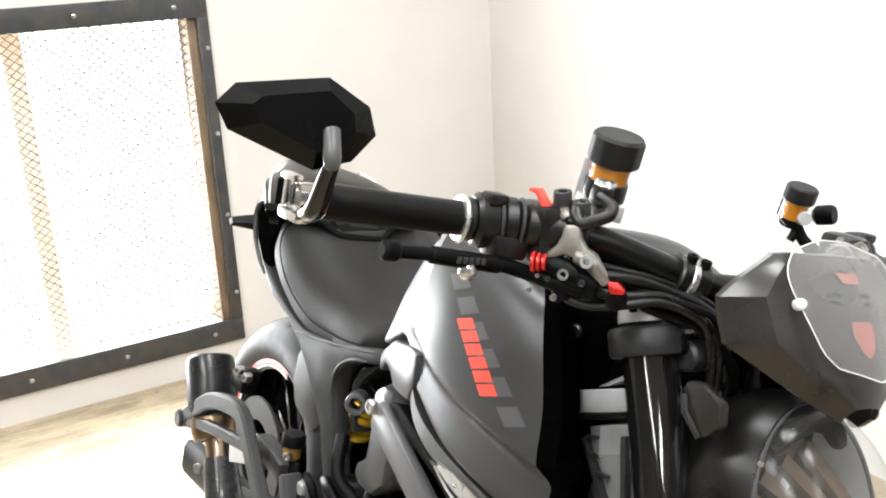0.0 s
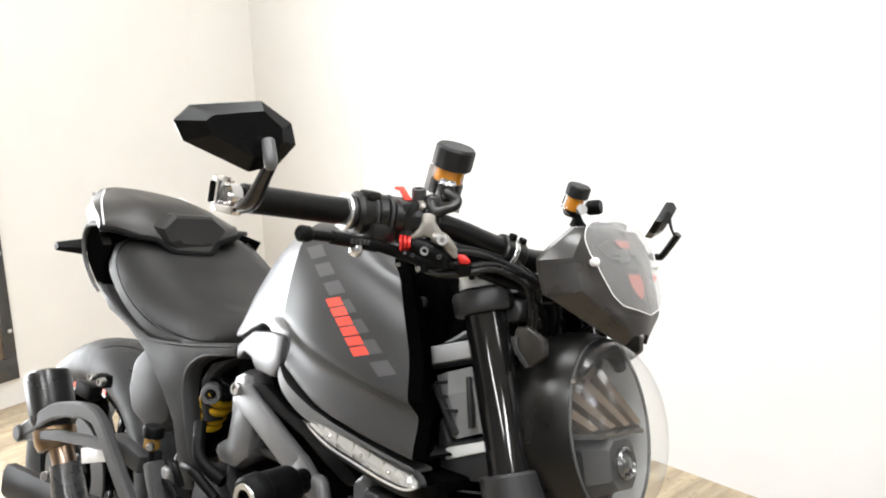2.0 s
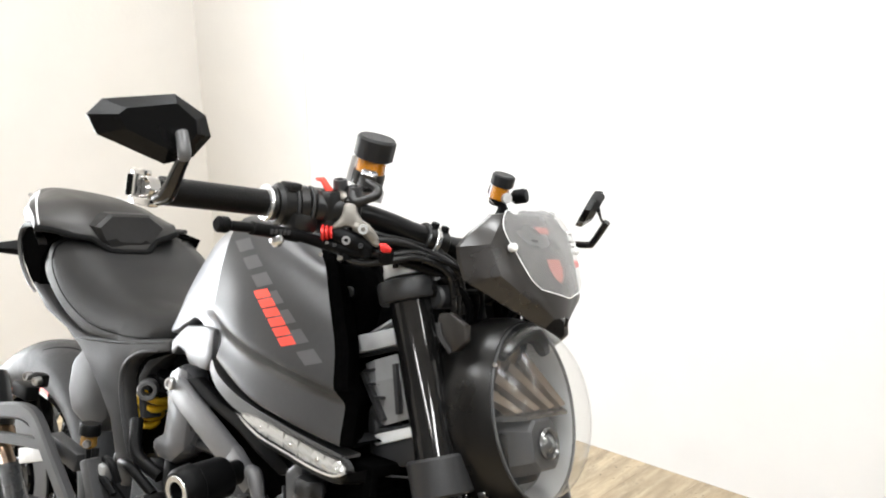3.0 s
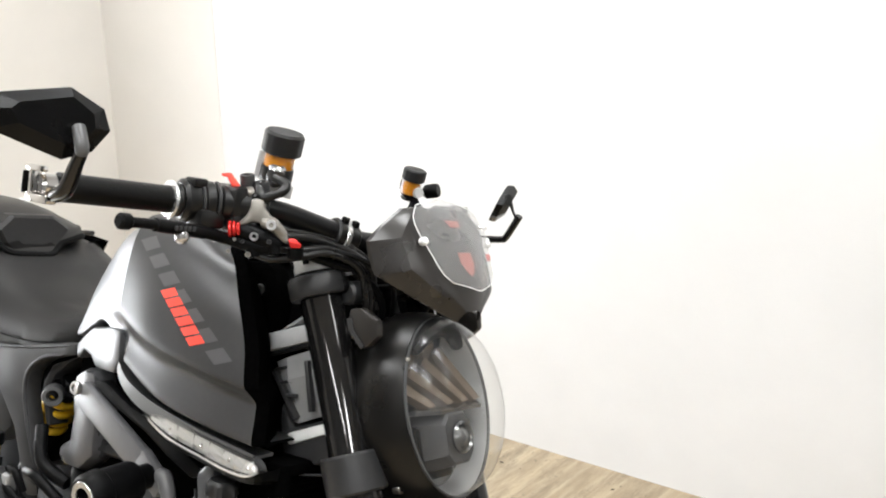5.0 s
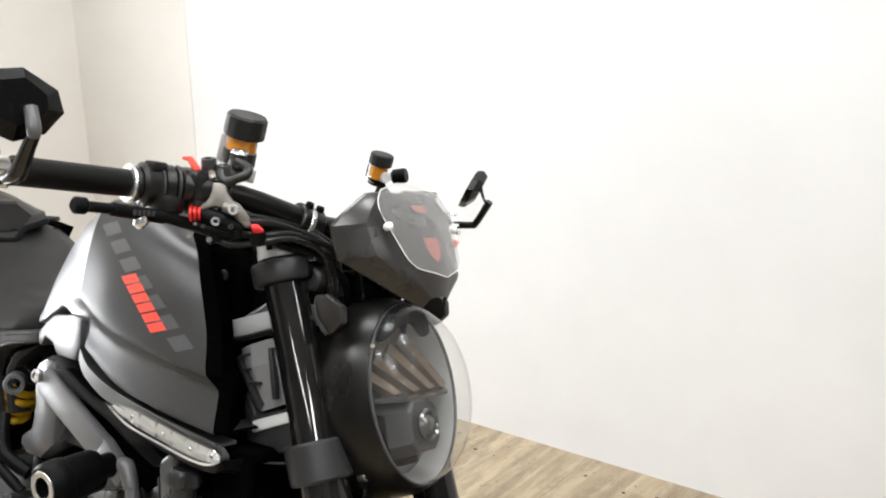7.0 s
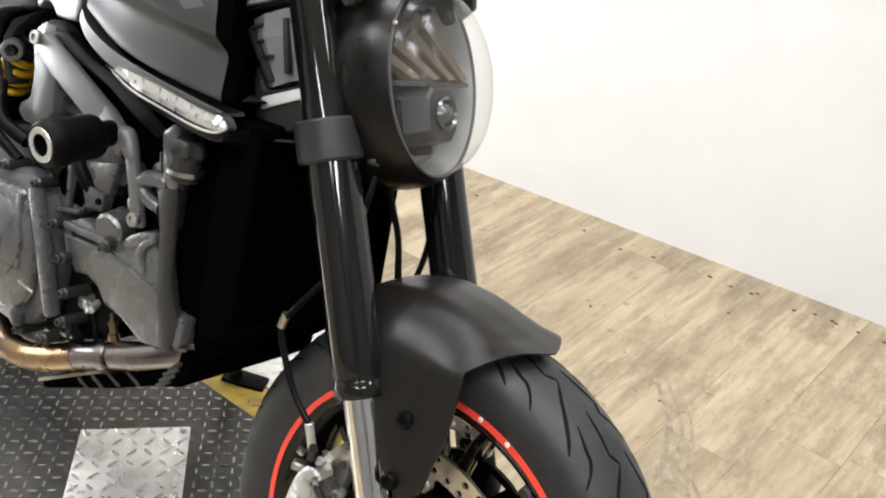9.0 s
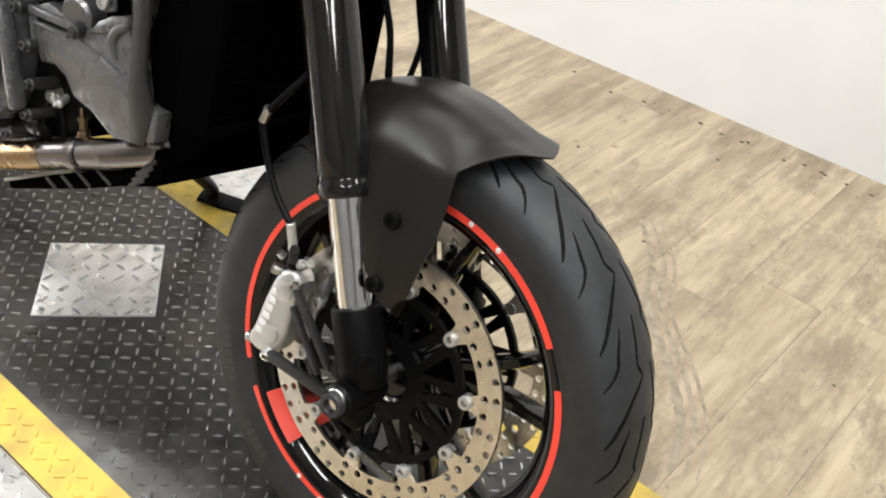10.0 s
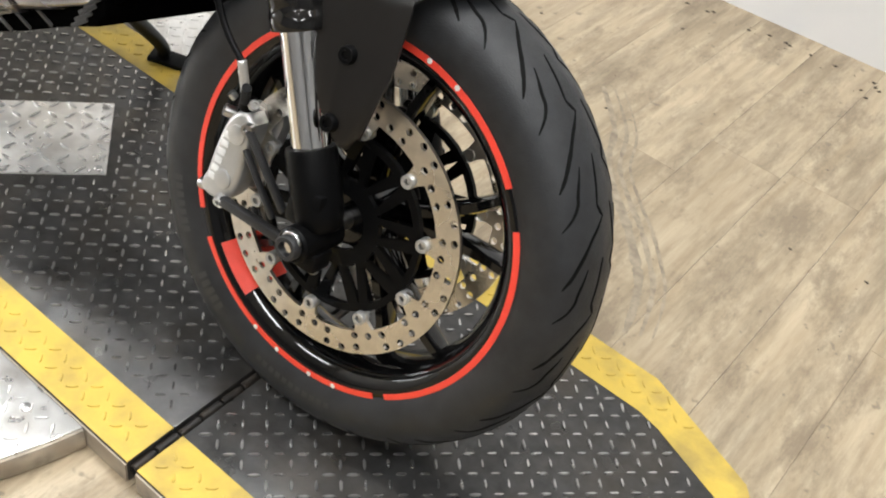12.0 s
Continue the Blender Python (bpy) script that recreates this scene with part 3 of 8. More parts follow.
plate(b, [(SEAM + 0.0095, -HALF - 0.0022), (D_FRONT - 0.002, -HALF - 0.0022), (D_FRONT - 0.002, -HALF + 0.001), (SEAM + 0.0095, -HALF + 0.001)], FLOOR + 0.002, -0.004, Matrix(), 0)
part("skirt", b, M_RUST, deck, "dusty bare steel side of the deck")
# painted borders: thin coats of paint on the plate
b = bmesh.new()
plate(b, [(D_BACK + 0.001, -HALF + 0.001), (SEAM - 0.0090, -HALF + 0.001), (SEAM - 0.0090, -HALF + BORD), (D_BACK + 0.001, -HALF + BORD)], -0.002, 0.0006, Matrix(), 0)
plate(b, [(D_BACK + 0.001, HALF - 0.001), (SEAM - 0.0090, HALF - 0.001), (SEAM - 0.0090, HALF - BORD), (D_BACK + 0.001, HALF - BORD)], -0.002, 0.0006, Matrix(), 0)
plate(b, [(SEAM + 0.0090, -HALF + 0.001), (D_FRONT - 0.001, -HALF + 0.001), (D_FRONT - 0.001, -HALF + BORD), (SEAM + 0.0090, -HALF + BORD)], -0.002, 0.0006, Matrix(), 0)
plate(b, [(SEAM + 0.0090, HALF - BORD), (0.44, HALF - BORD), (0.475, HALF - BORD - 0.008), (D_FRONT - 0.001, HALF - 0.136), (D_FRONT - 0.001, HALF - 0.087), (D_FRONT - 0.013, HALF - 0.073), (0.43, HALF - 0.001), (SEAM + 0.0090, HALF - 0.001)], -0.002, 0.0006, Matrix(), 0)
part("border", b, M_YEL, deck, "chipped yellow painted border")
INS = pose(-0.555, 0.0, 0, 0, 0, 48)             # bright square let into the deck
b = bmesh.new()
spots = []
for x, y, a in lug_spots(-1.15, D_FRONT, -0.232, 0.232, 0.0215, deck_top):
    q = INS.inverted() @ V((x, y, 0))
    if max(abs(q.x), abs(q.y)) > 0.107:
        spots.append((x, y, a))
lugs(b, spots, (0.0175, 0.0046, 0.0022))
tagged(part("lug", b, M_LUG, deck, "rows of raised worn lozenges"), kind="stuff")
b = bmesh.new()
lugs(b, lug_spots(-1.15, D_FRONT, -0.301, 0.301, 0.0215, band), (0.0175, 0.0046, 0.0024))
tagged(part("border_lug", b, M_YEL, deck, "raised lozenges painted yellow"), kind="stuff")

insert = thing("tread_plate_insert", "bright aluminium tread-plate square let into the dark deck", "plate", DECK_M @ INS)
b = bmesh.new()
block(b, (0, 0, 0.0012), (0.19, 0.186, 0.0036), bev=0.0008)
part("sheet", b, M_ALU, insert)
b = bmesh.new()
lugs(b, [(x, y, a) for x, y, a in lug_spots(-0.084, 0.084, -0.084, 0.084, 0.028, lambda x, y: True)], (0.027, 0.0075, 0.0052))
tagged(part("lug", b, M_CASTB, insert), kind="stuff")
for sx in (-1, 1):
    for sy in (-1, 1):
        b = bmesh.new()
        lathe(b, [(0, 0.0062), (0.004, 0.006), (0.0065, 0.004), (0.007, 0.001)], Matrix.Translation((sx * 0.082, sy * 0.08, 0)), 12)
        part("screw", b, M_BOLT, insert)


def wing(s, front, label):
    """A pale side extension of the lift, with a rounded front corner and a bare steel lip."""
    w = thing("lift_wing", label, "lift platform", DECK_M, group="lift wings")
    y0, y1 = s * (HALF + 0.004), s * (HALF + 0.46)
    # nearly straight front edge that bends back away from the deck
    arc = [(front - 0.10 * (k / 10) - 0.26 * (k / 10) ** 2.2, y0 + s * 0.456 * k / 10) for k in range(11)]
    out = arc + [(-1.7, y1), (-1.7, y0)]
    b = bmesh.new()
    plate(b, out, FLOOR + 0.003, -0.0035, Matrix(), 0.0025)
    part("lip", b, M_RUST, w, "bare rusty steel edge")
    inn = [(x - 0.004, y) for x, y in arc] + [(-1.698, y1), (-1.698, y0)]
    b = bmesh.new()
    plate(b, inn, -0.006, 0.0, Matrix(), 0.001)
    part("sheet", b, M_ALU, w, "pale aluminium tread plate")

    def inside(x, y):
        k = (y - y0) * s / 0.456
        return 0.03 < k < 0.97 and x < front - 0.10 * k - 0.26 * k ** 2.2 - 0.02
    b = bmesh.new()
    lugs(b, lug_spots(-1.2, front, min(y0, y1), max(y0, y1), 0.0215, inside), (0.019, 0.005, 0.0016))
    tagged(part("lug", b, M_ALU, w), kind="stuff")
    b = bmesh.new()
    lathe(b, [(0, 0.004), (0.004, 0.0038), (0.0068, 0.002), (0.0072, 0)], Matrix.Translation((front - 0.075, y0 + s * 0.03, 0)), 12)
    part("screw", b, M_BOLT, w)


wing(-1, -0.055, "pale aluminium tread-plate side wing with a bare steel edge")
wing(1, -0.42, "pale aluminium tread-plate side wing beyond the motorcycle")
# ---- the motorcycle, leaning on its side stand; x ahead, y to its left, z up ----
BIKE = thing("motorcycle", "matte graphite naked motorcycle with red accents on its side stand", "motorcycle", pose(0, 0, 0, -15.25, 0, 0))
HUB = V((0, 0, 0.297))
AX = Matrix.Translation(HUB) @ XZ                # its z axis is the axle, towards the left side


def fork(z, y=0.0, ahead=0.0):
    """A point on the line of the fork legs."""
    return V((-0.005 - 0.438 * (z - 0.297) + ahead, y, z))


FD = (fork(1) - fork(0)).normalized()            # up along the fork


def polar(r, deg, y):
    """A point of a wheel's face, about the hub."""
    return V((r * math.cos(radians(deg)), y, r * math.sin(radians(deg))))


def tyre_mesh(prof, m, seg=96):
    b = bmesh.new()
    lathe(b, prof, m, seg, closed_prof=True)
    return b


FT = [(0.216, -0.049), (0.228, -0.056), (0.243, -0.0605), (0.257, -0.0608), (0.270, -0.0575), (0.281, -0.049), (0.2895, -0.036), (0.2955, -0.019), (0.2975, 0.0),
      (0.2955, 0.019), (0.2895, 0.036), (0.281, 0.049), (0.270, 0.0575), (0.257, 0.0608), (0.243, 0.0605), (0.228, 0.056), (0.216, 0.049), (0.205, 0.044), (0.205, -0.044)]


def crown(prof, y):
    """Radius of a tyre at the height y across its tread."""
    pts = sorted((h, r) for r, h in prof if r > 0.24)
    return float(np.interp(y, [p[0] for p in pts], [p[1] for p in pts]))


def groove(b, prof, c, path, w, sign):
    """A tread groove: a dark trough laid along (degrees, y) points on the tyre, thinning to its ends."""
    pts = spline([(a, y * sign, 0) for a, y in path], 5)
    n = len(pts)
    rows = []
    for i, p in enumerate(pts):
        q = pts[min(i + 1, n - 1)] - pts[max(i - 1, 0)]
        t = V((q.x * math.pi / 180 * 0.29, q.y)).normalized()
        ww = w * min(1, 0.25 + 3.0 * min(i, n - 1 - i) / n)
        row = []
        for k, lift in ((-1, 0.0001), (-0.5, 0.0007), (0.5, 0.0007), (1, 0.0001)):
            y = p.y + k * ww * t.x
            a = p.x - k * ww * t.y / 0.29 * 180 / math.pi
            row.append(c + polar(crown(prof, y) + lift, a, y))
        rows.append(row)
    loft(b, rows, caps=False, closed=False)


# -- front wheel --
b = bmesh.new()
lathe(b, [(0.2175, -0.0535), (0.222, -0.052), (0.2225, -0.048), (0.214, -0.046), (0.207, -0.043), (0.200, -0.028), (0.196, 0.0), (0.200, 0.028), (0.207, 0.043), (0.214, 0.046), (0.2225, 0.048),
          (0.222, 0.052), (0.2175, 0.0535), (0.206, 0.050), (0.195, 0.036), (0.188, 0.018), (0.187, 0.0), (0.188, -0.018), (0.195, -0.036), (0.206, -0.050)], AX, 96, closed_prof=True)
rim = part("front_wheel", b, M_GLOSS, BIKE, "gloss black cast front wheel")
rim.matrix_parent_inverse = Matrix()
b = tyre_mesh(FT, AX)
tyre = part("front_tyre", b, M_RUBBER, BIKE, "worn black sport tyre", angle=50)
for k in range(17):
    a0 = k * 360 / 17 + 8.5
    for sg, da in ((-1, 0.0), (1, 10.6)):
        b = bmesh.new()
        groove(b, FT, HUB, [(a0 + da + 11, 0.010), (a0 + da + 5, 0.0150), (a0 + da + 0.9, 0.0195)], 0.0022, sg)
        groove(b, FT, HUB, [(a0 + da + 1.2, 0.0195), (a0 + da - 1.4, 0.0105)], 0.0024, sg)
        groove(b, FT, HUB, [(a0 + da - 1.2, 0.0100), (a0 + da - 4, 0.0220), (a0 + da - 7, 0.0330), (a0 + da - 12, 0.0460), (a0 + da - 16, 0.0545)], 0.0022, sg)
        part("groove", b, M_GROOVE, tyre)
        b = bmesh.new()
        groove(b, FT, HUB, [(a0 + da + 9.5, 0.0330), (a0 + da + 4.5, 0.0400), (a0 + da + 1.5, 0.0430), (a0 + da - 3.0, 0.0560)], 0.0017, sg)
        part("groove", b, M_GROOVE, tyre)
# worn raised marks on the sidewall, too worn to read
for a0, n, r0, r1 in ((196, 7, 0.242, 0.254), (226, 5, 0.240, 0.256), (256, 11, 0.243, 0.251)):
    for i in range(n):
        a = a0 + i * 2.6
        b = bmesh.new()
        b.faces.new([b.verts.new(HUB + polar(r, aa, -(0.0611 if r < 0.25 else 0.0612))) for r, aa in ((r0, a), (r0, a + 1.7), (r1, a + 1.7), (r1, a))])
        part("sidewall_mark", b, M_TREADTXT, tyre)
# red rim tape in three arcs
for a0, a1 in ((-56.5, 26), (38, 206), (216, 299)):
    for s in (-1, 1):
        b = bmesh.new()
        lathe(b, [(0.2158, s * 0.0545), (0.2232, s * 0.0540), (0.2232, s * 0.0532), (0.2158, s * 0.0528)], AX, 40, a0, a1, closed_prof=True)
        part("rim_tape", b, M_RED, rim, "red rim tape")
# six small white spots on the tape
for a in (-110.4, -99.9, -86.0, -76.3, 78.7, 68.1):
    p = HUB + polar(0.2205, a, -0.0546)
    b = bmesh.new()
    lathe(b, [(0, 0.0008), (0.0028, 0.0006), (0.0034, 0.0)], basis(p, p + V((0, -1, 0))), 10)
    part("tape_spot", b, M_DECALW, rim)
b = bmesh.new()
lathe(b, [(0.1958, -0.036), (0.2062, -0.0508), (0.2052, -0.0512), (0.1948, -0.0365)], AX, 10, 219, 239, closed_prof=True)
lathe(b, [(0.1878, 0.014), (0.1878, -0.018), (0.1958, -0.036), (0.1946, -0.0366), (0.1862, -0.018), (0.1862, 0.014)], AX, 10, 219, 239, closed_prof=True)
part("rim_sticker", b, M_RED, rim, "solid red sticker on the rim well")
b = bmesh.new()
rod(b, HUB + V((0, -0.052, 0)), HUB + V((0, 0.052, 0)), 0.033, seg=24, bev=0.004)
part("hub", b, M_GLOSS, rim)
for k in range(5):
    a = 20 + 72 * k
    b = bmesh.new()
    for da in (-13, 13):
        p0, p1, p2, p3 = (HUB + polar(r, a + d, y) for r, d, y in ((0.026, da * 0.5, -0.0), (0.09, da * 0.55, 0.0), (0.15, da * 0.8, 0.0), (0.191, da, 0.0)))
        c = spline([p0, p1, p2, p3], 3)
        rings = []
        for i, p in enumerate(c):
            t = (c[min(i + 1, len(c) - 1)] - c[max(i - 1, 0)]).normalized()
            n = t.cross(V((0, 1, 0)))
            f = i / (len(c) - 1)
            w, d = 0.0095 - 0.002 * f, 0.020 - 0.006 * f
            rings.append([p + n * (w * u) + V((0, d * v, 0)) for u, v in ((-1, -0.5), (-0.6, -1), (0.6, -1), (1, -0.5), (1, 0.5), (0.6, 1), (-0.6, 1), (-1, 0.5))])
        loft(b, rings)
    part("spoke", b, M_GLOSS, rim)
b = bmesh.new()
rod(b, HUB + polar(0.188, -77, -0.01), HUB + polar(0.155, -77, -0.012), 0.004, seg=10, bev=0.001)
part("valve", b, M_PLAST, rim)


def drilled_disc(s):
    """A floating brake disc: a drilled ring, its black carrier and the bobbins between."""
    y0, y1 = s * 0.0625, s * 0.0675
    b = bmesh.new()
    N = 44
    r_in, r_mid, r_out = 0.1310, 0.1455, 0.160
    vmap = {}

    def vert(r, a, y):
        key = (round(r, 5), round(a % 360, 3), y)
        if key not in vmap:
            vmap[key] = b.verts.new(HUB + polar(r, a, y))
        return vmap[key]
    for y, flip in ((y0, 1), (y1, -1)):
        for row, (ra, rb) in enumerate(((r_in, r_mid), (r_mid, r_out))):
            for k in range(N):
                a0, a1 = 360 / N * k, 360 / N * (k + 1)
                am, rm = (a0 + a1) / 2, (ra + rb) / 2
                ring = [vert(ra, a0, y), vert(ra, am, y), vert(ra, a1, y), vert(rm, a1, y), vert(rb, a1, y), vert(rb, am, y), vert(rb, a0, y), vert(rm, a0, y)]
                drill = (k + 2 * row) % 4 != 3
                hr = 0.0047
                off = ((k % 4) - 1.5) * 0.0011
                cx, cz = (rm + off) * math.cos(radians(am)), (rm + off) * math.sin(radians(am))
                hole = []
                for i in range(8):
                    p = ring[i].co - HUB
                    d = V((p.x - cx, 0, p.z - cz)).normalized() * hr
                    hole.append(b.verts.new(HUB + V((cx + d.x, y, cz + d.z))))
                for i in range(8):
                    j = (i + 1) % 8
                    f = (ring[i], ring[j], hole[j], hole[i])
                    b.faces.new(f if flip == 1 else f[::-1])
                if not drill:
                    b.faces.new(hole if flip == 1 else hole[::-1])
                else:
                    back = [b.verts.new(v.co + V((0, (y1 - y0) / 2 * flip, 0))) for v in hole]
                    for i in range(8):
                        j = (i + 1) % 8
                        b.faces.new((hole[i], hole[j], back[j], back[i]))
    for r in (r_in, r_out):
        for k in range(N * 2):
            a0, a1 = 180 / N * k, 180 / N * (k + 1)
            b.faces.new((vert(r, a0, y0), vert(r, a1, y0), vert(r, a1, y1), vert(r, a0, y1)))
    # tabs that reach in to the bobbins
    tabs = []
    for k in range(10):
        a = -91.5 + 36 * k
        out = [(0.1318, a - 5.6), (0.122, a - 4.2), (0.113, a - 3.9), (0.1085, a - 2.4), (0.107, a), (0.1085, a + 2.4), (0.113, a + 3.9), (0.122, a + 4.2), (0.1318, a + 5.6)]
        tabs.append([[HUB + polar(r, aa, y) for r, aa in out] for y in (y0 + s * 0.0002, y1 - s * 0.0002)])
    disc = part("brake_disc", b, M_DISC, BIKE, "drilled steel brake disc", angle=30)
    for lo, hi in tabs:
        b = bmesh.new()
        loft(b, [lo, hi])
        part("disc_tab", b, M_DISC, disc)
    b = bmesh.new()
    yc = s * 0.060
    # one flat sheet: hub ring, rim ring and the slanted arms share their corners
    NA = 20
    ring = {}

    def cv(r, k, y):
        key = (r, k % (NA * 2), y)
        if key not in ring:
            ring[key] = b.verts.new(HUB + polar(r, -91.5 + 180 / NA * k, yc + y))
        return ring[key]
    for y, f in ((-0.0035, 1), (0.0035, -1)):
        for k in range(NA * 2):
            for r0, r1 in ((0.034, 0.054), (0.100, 0.109)):
                q = (cv(r0, k, y), cv(r0, k + 1, y), cv(r1, k + 1, y), cv(r1, k, y))
                b.faces.new(q[::f])
        for k in range(0, NA * 2, 4):
            for i0, i1 in ((k + 1, k), (k + 2, k + 3)):
                q = (cv(0.054, i0, y), cv(0.054, i0 + 1, y), cv(0.100, i1 + 1, y), cv(0.100, i1, y))
                b.faces.new(q[::f])
    for k in range(NA * 2):
        for r in (0.034, 0.054, 0.100, 0.109):
            b.faces.new((cv(r, k, -0.0035), cv(r, k + 1, -0.0035), cv(r, k + 1, 0.0035), cv(r, k, 0.0035)))
    part("carrier", b, M_PLAST, disc, "black disc carrier with triangular windows")
    for k in range(10):
        c = HUB + polar(0.1150, -91.5 + 36 * k, s * 0.0685)
        b = bmesh.new()
        lathe(b, [(0.0036, 0.0005), (0.0040, 0.0035), (0.0074, 0.0035), (0.0080, 0.0025), (0.0080, -0.010)], basis(c, c + V((0, s, 0))), 16)
        part("bobbin", b, M_SILV, disc)


drilled_disc(-1)
drilled_disc(1)

# -- axle, fork legs --
b = bmesh.new()
rod(b, HUB + V((0, -0.150, 0)), HUB + V((0, 0.150, 0)), 0.0125, seg=20, bev=0.001)
part("axle", b, M_BOLT, BIKE)


def fork_leg(s):
    y = s * 0.105
    b = bmesh.new()
    m = basis(fork(0.497, y, 0.009), fork(0.992, y))
    H = (fork(0.966, y) - fork(0.497, y, 0.009)).length
    lathe(b, [(0.0222, 0), (0.0300, 0.0), (0.0312, 0.002), (0.0312, 0.016), (0.0300, 0.018), (0.0300, 0.026), (0.0310, 0.028), (0.0300, 0.05), (0.0295, 0.26), (0.0262, 0.34), (0.0262, H - 0.002), (0.026, H), (0.001, H)], m, 32)
    leg = part("fork_leg", b, M_ANOD, BIKE, "glossy black upper fork tube")
    b = bmesh.new()
    rod(b, fork(0.375, y, 0.010), fork(0.505, y, 0.009), 0.0215, seg=28)
    part("stanchion", b, M_STANCH, leg, "polished chrome fork stanchion")
    b = bmesh.new()
    m = basis(fork(0.302, y, 0.012), fork(0.41, y, 0.008))
    lathe(b, [(0.001, 0), (0.022, 0.0), (0.026, 0.004), (0.0285, 0.02), (0.0285, 0.088), (0.027, 0.092), (0.022, 0.093)], m, 28)
    rod(b, HUB + V((0, s * 0.074, -0.006)), HUB + V((0, s * 0.146, -0.006)), 0.0205, seg=28, bev=0.003)
    block(b, HUB + V((-0.010, s * 0.108, 0.030)), (0.044, 0.044, 0.050), bev=0.008)
    # pinch lug under the axle, and the ears that carry the caliper
    block(b, HUB + V((0.006, s * 0.112, -0.026)), (0.036, 0.034, 0.026), bev=0.006)
    foot = part("fork_foot", b, M_PLAST, leg, "matte black fork foot with axle clamp")
    b = bmesh.new()
    c = HUB + V((0, s * 0.145, -0.006))
    lathe(b, [(0.0, 0.004), (0.008, 0.004), (0.0085, 0.012), (0.013, 0.012), (0.0145, 0.010), (0.0145, -0.002)], basis(c, c + V((0, s, 0))), 24)
    part("axle_nut", b, M_GREYMET, foot, "satin axle nut with a hollow end")
    b = bmesh.new()
    lathe(b, [(0, 0.0035), (0.0068, 0.003), (0.0072, 0)], basis(c + V((0, s * 0.004, 0)), c + V((0, s, 0))), 14)
    part("axle_end", b, M_CHROME, foot)
    for dx in (-0.010, 0.014):
        b = bmesh.new()
        hexbolt(b, HUB + V((dx, s * 0.112, -0.039)), (0, 0, -1), 0.006)
        part("pinch_bolt", b, M_BOLT, foot)
    b = bmesh.new()
    c = fork(0.977, y)
    lathe(b, [(0.0, 0.018), (0.007, 0.018), (0.008, 0.014), (0.0190, 0.014), (0.0200, 0.020), (0.0255, 0.020), (0.0268, 0.0175), (0.0268, 0.0)], basis(c, c + FD), 24)
    cap = part("fork_cap", b, M_PALE, leg, "bright fork cap")
    for k in range(6):
        a = radians(60 * k + 20)
        q = basis(c + FD * 0.021, c + FD * 0.05)
        b = bmesh.new()
        block(b, (0.0245 * math.cos(a), 0.0245 * math.sin(a), -0.006), (0.009, 0.007, 0.013), q, 0.001)
        part("castellation", b, M_PLAST, cap)


fork_leg(-1)
fork_leg(1)

# -- yokes --
b = bmesh.new()
for s in (-1, 1):
    m = basis(fork(0.757, s * 0.105, 0.004) - FD * 0.0235, fork(0.9, s * 0.105))
    lathe(b, [(0.028, 0.0), (0.035, 0.0), (0.0375, 0.003), (0.0375, 0.044), (0.035, 0.047), (0.028, 0.047)], m, 36)
M_Y = basis(fork(0.757), fork(0.9), (1, 0, 0))
block(b, (0, 0.0, 0.004), (0.19, 0.062, 0.044), M_Y @ Matrix.Rotation(0, 4, "Z"), 0.006)
lower_yoke = part("lower_yoke", b, M_GREYMET, BIKE, "grey cast lower fork yoke")
for s in (-1, 1):
    for z in (-0.012, 0.014):
        b = bmesh.new()
        hexbolt(b, fork(0.757, s * 0.079, 0.043) + FD * z, (1, 0, 0.3), 0.0055, 0.008)
        part("yoke_bolt", b, M_BOLT, lower_yoke)
b = bmesh.new()
for s in (-1, 1):
    m = basis(fork(0.960, s * 0.105) - FD * 0.012, fork(1.1, s * 0.105))
    lathe(b, [(0.0258, 0.0), (0.035, 0.0), (0.037, 0.003), (0.037, 0.023), (0.035, 0.026), (0.0258, 0.026)], m, 36)
    p = fork(0.960, s * 0.078, 0.034)
    rod(b, p + V((0, -0.018, 0)), p + V((0, 0.018, 0)), 0.0145, seg=18, bev=0.003)
M_Y2 = basis(fork(0.968), fork(1.1), (1, 0, 0))
block(b, (0, 0.006, -0.006), (0.15, 0.060, 0.022), M_Y2, 0.006)
upper_yoke = part("upper_yoke", b, M_GREYMET, BIKE, "dark grey cast upper fork yoke")
for s in (-1, 1):
    b = bmesh.new()
    p = fork(0.968, s * 0.098, 0.034)
    hexbolt(b, p, (0, s, 0), 0.0085, 0.005)
    part("yoke_bolt", b, M_PLAST, upper_yoke)
b = bmesh.new()
rod(b, fork(0.73), fork(0.985), 0.027, seg=24, bev=0.003)
part("steering_stem", b, M_PLAST, BIKE)

# -- front mudguard --
def mudguard_point(u, f):
    """u across (-1 right to 1 left), f along (0 tip to 1 tail)."""
    au = abs(u)
    a0 = 74.5 + 9.5 * au ** 1.25
    a1 = 131.0 - 6 * au
    a = a0 + (a1 - a0) * f
    y = 0.094 * math.copysign(min(1.0, 1.12 * au - 0.12 * au ** 3), u)
    peak = float(np.interp(f, [0.0, 0.10, 0.20, 0.32, 0.50, 0.70, 1.0], [0.3155, 0.3130, 0.3160, 0.3235, 0.3325, 0.3350, 0.3230]))
    r = peak - 0.007 * au ** 1.3 - 0.047 * max(0, au - 0.35) ** 1.7 / 0.48 * (0.65 + 0.35 * min(1, f * 3))
    return HUB + polar(r, a, y)


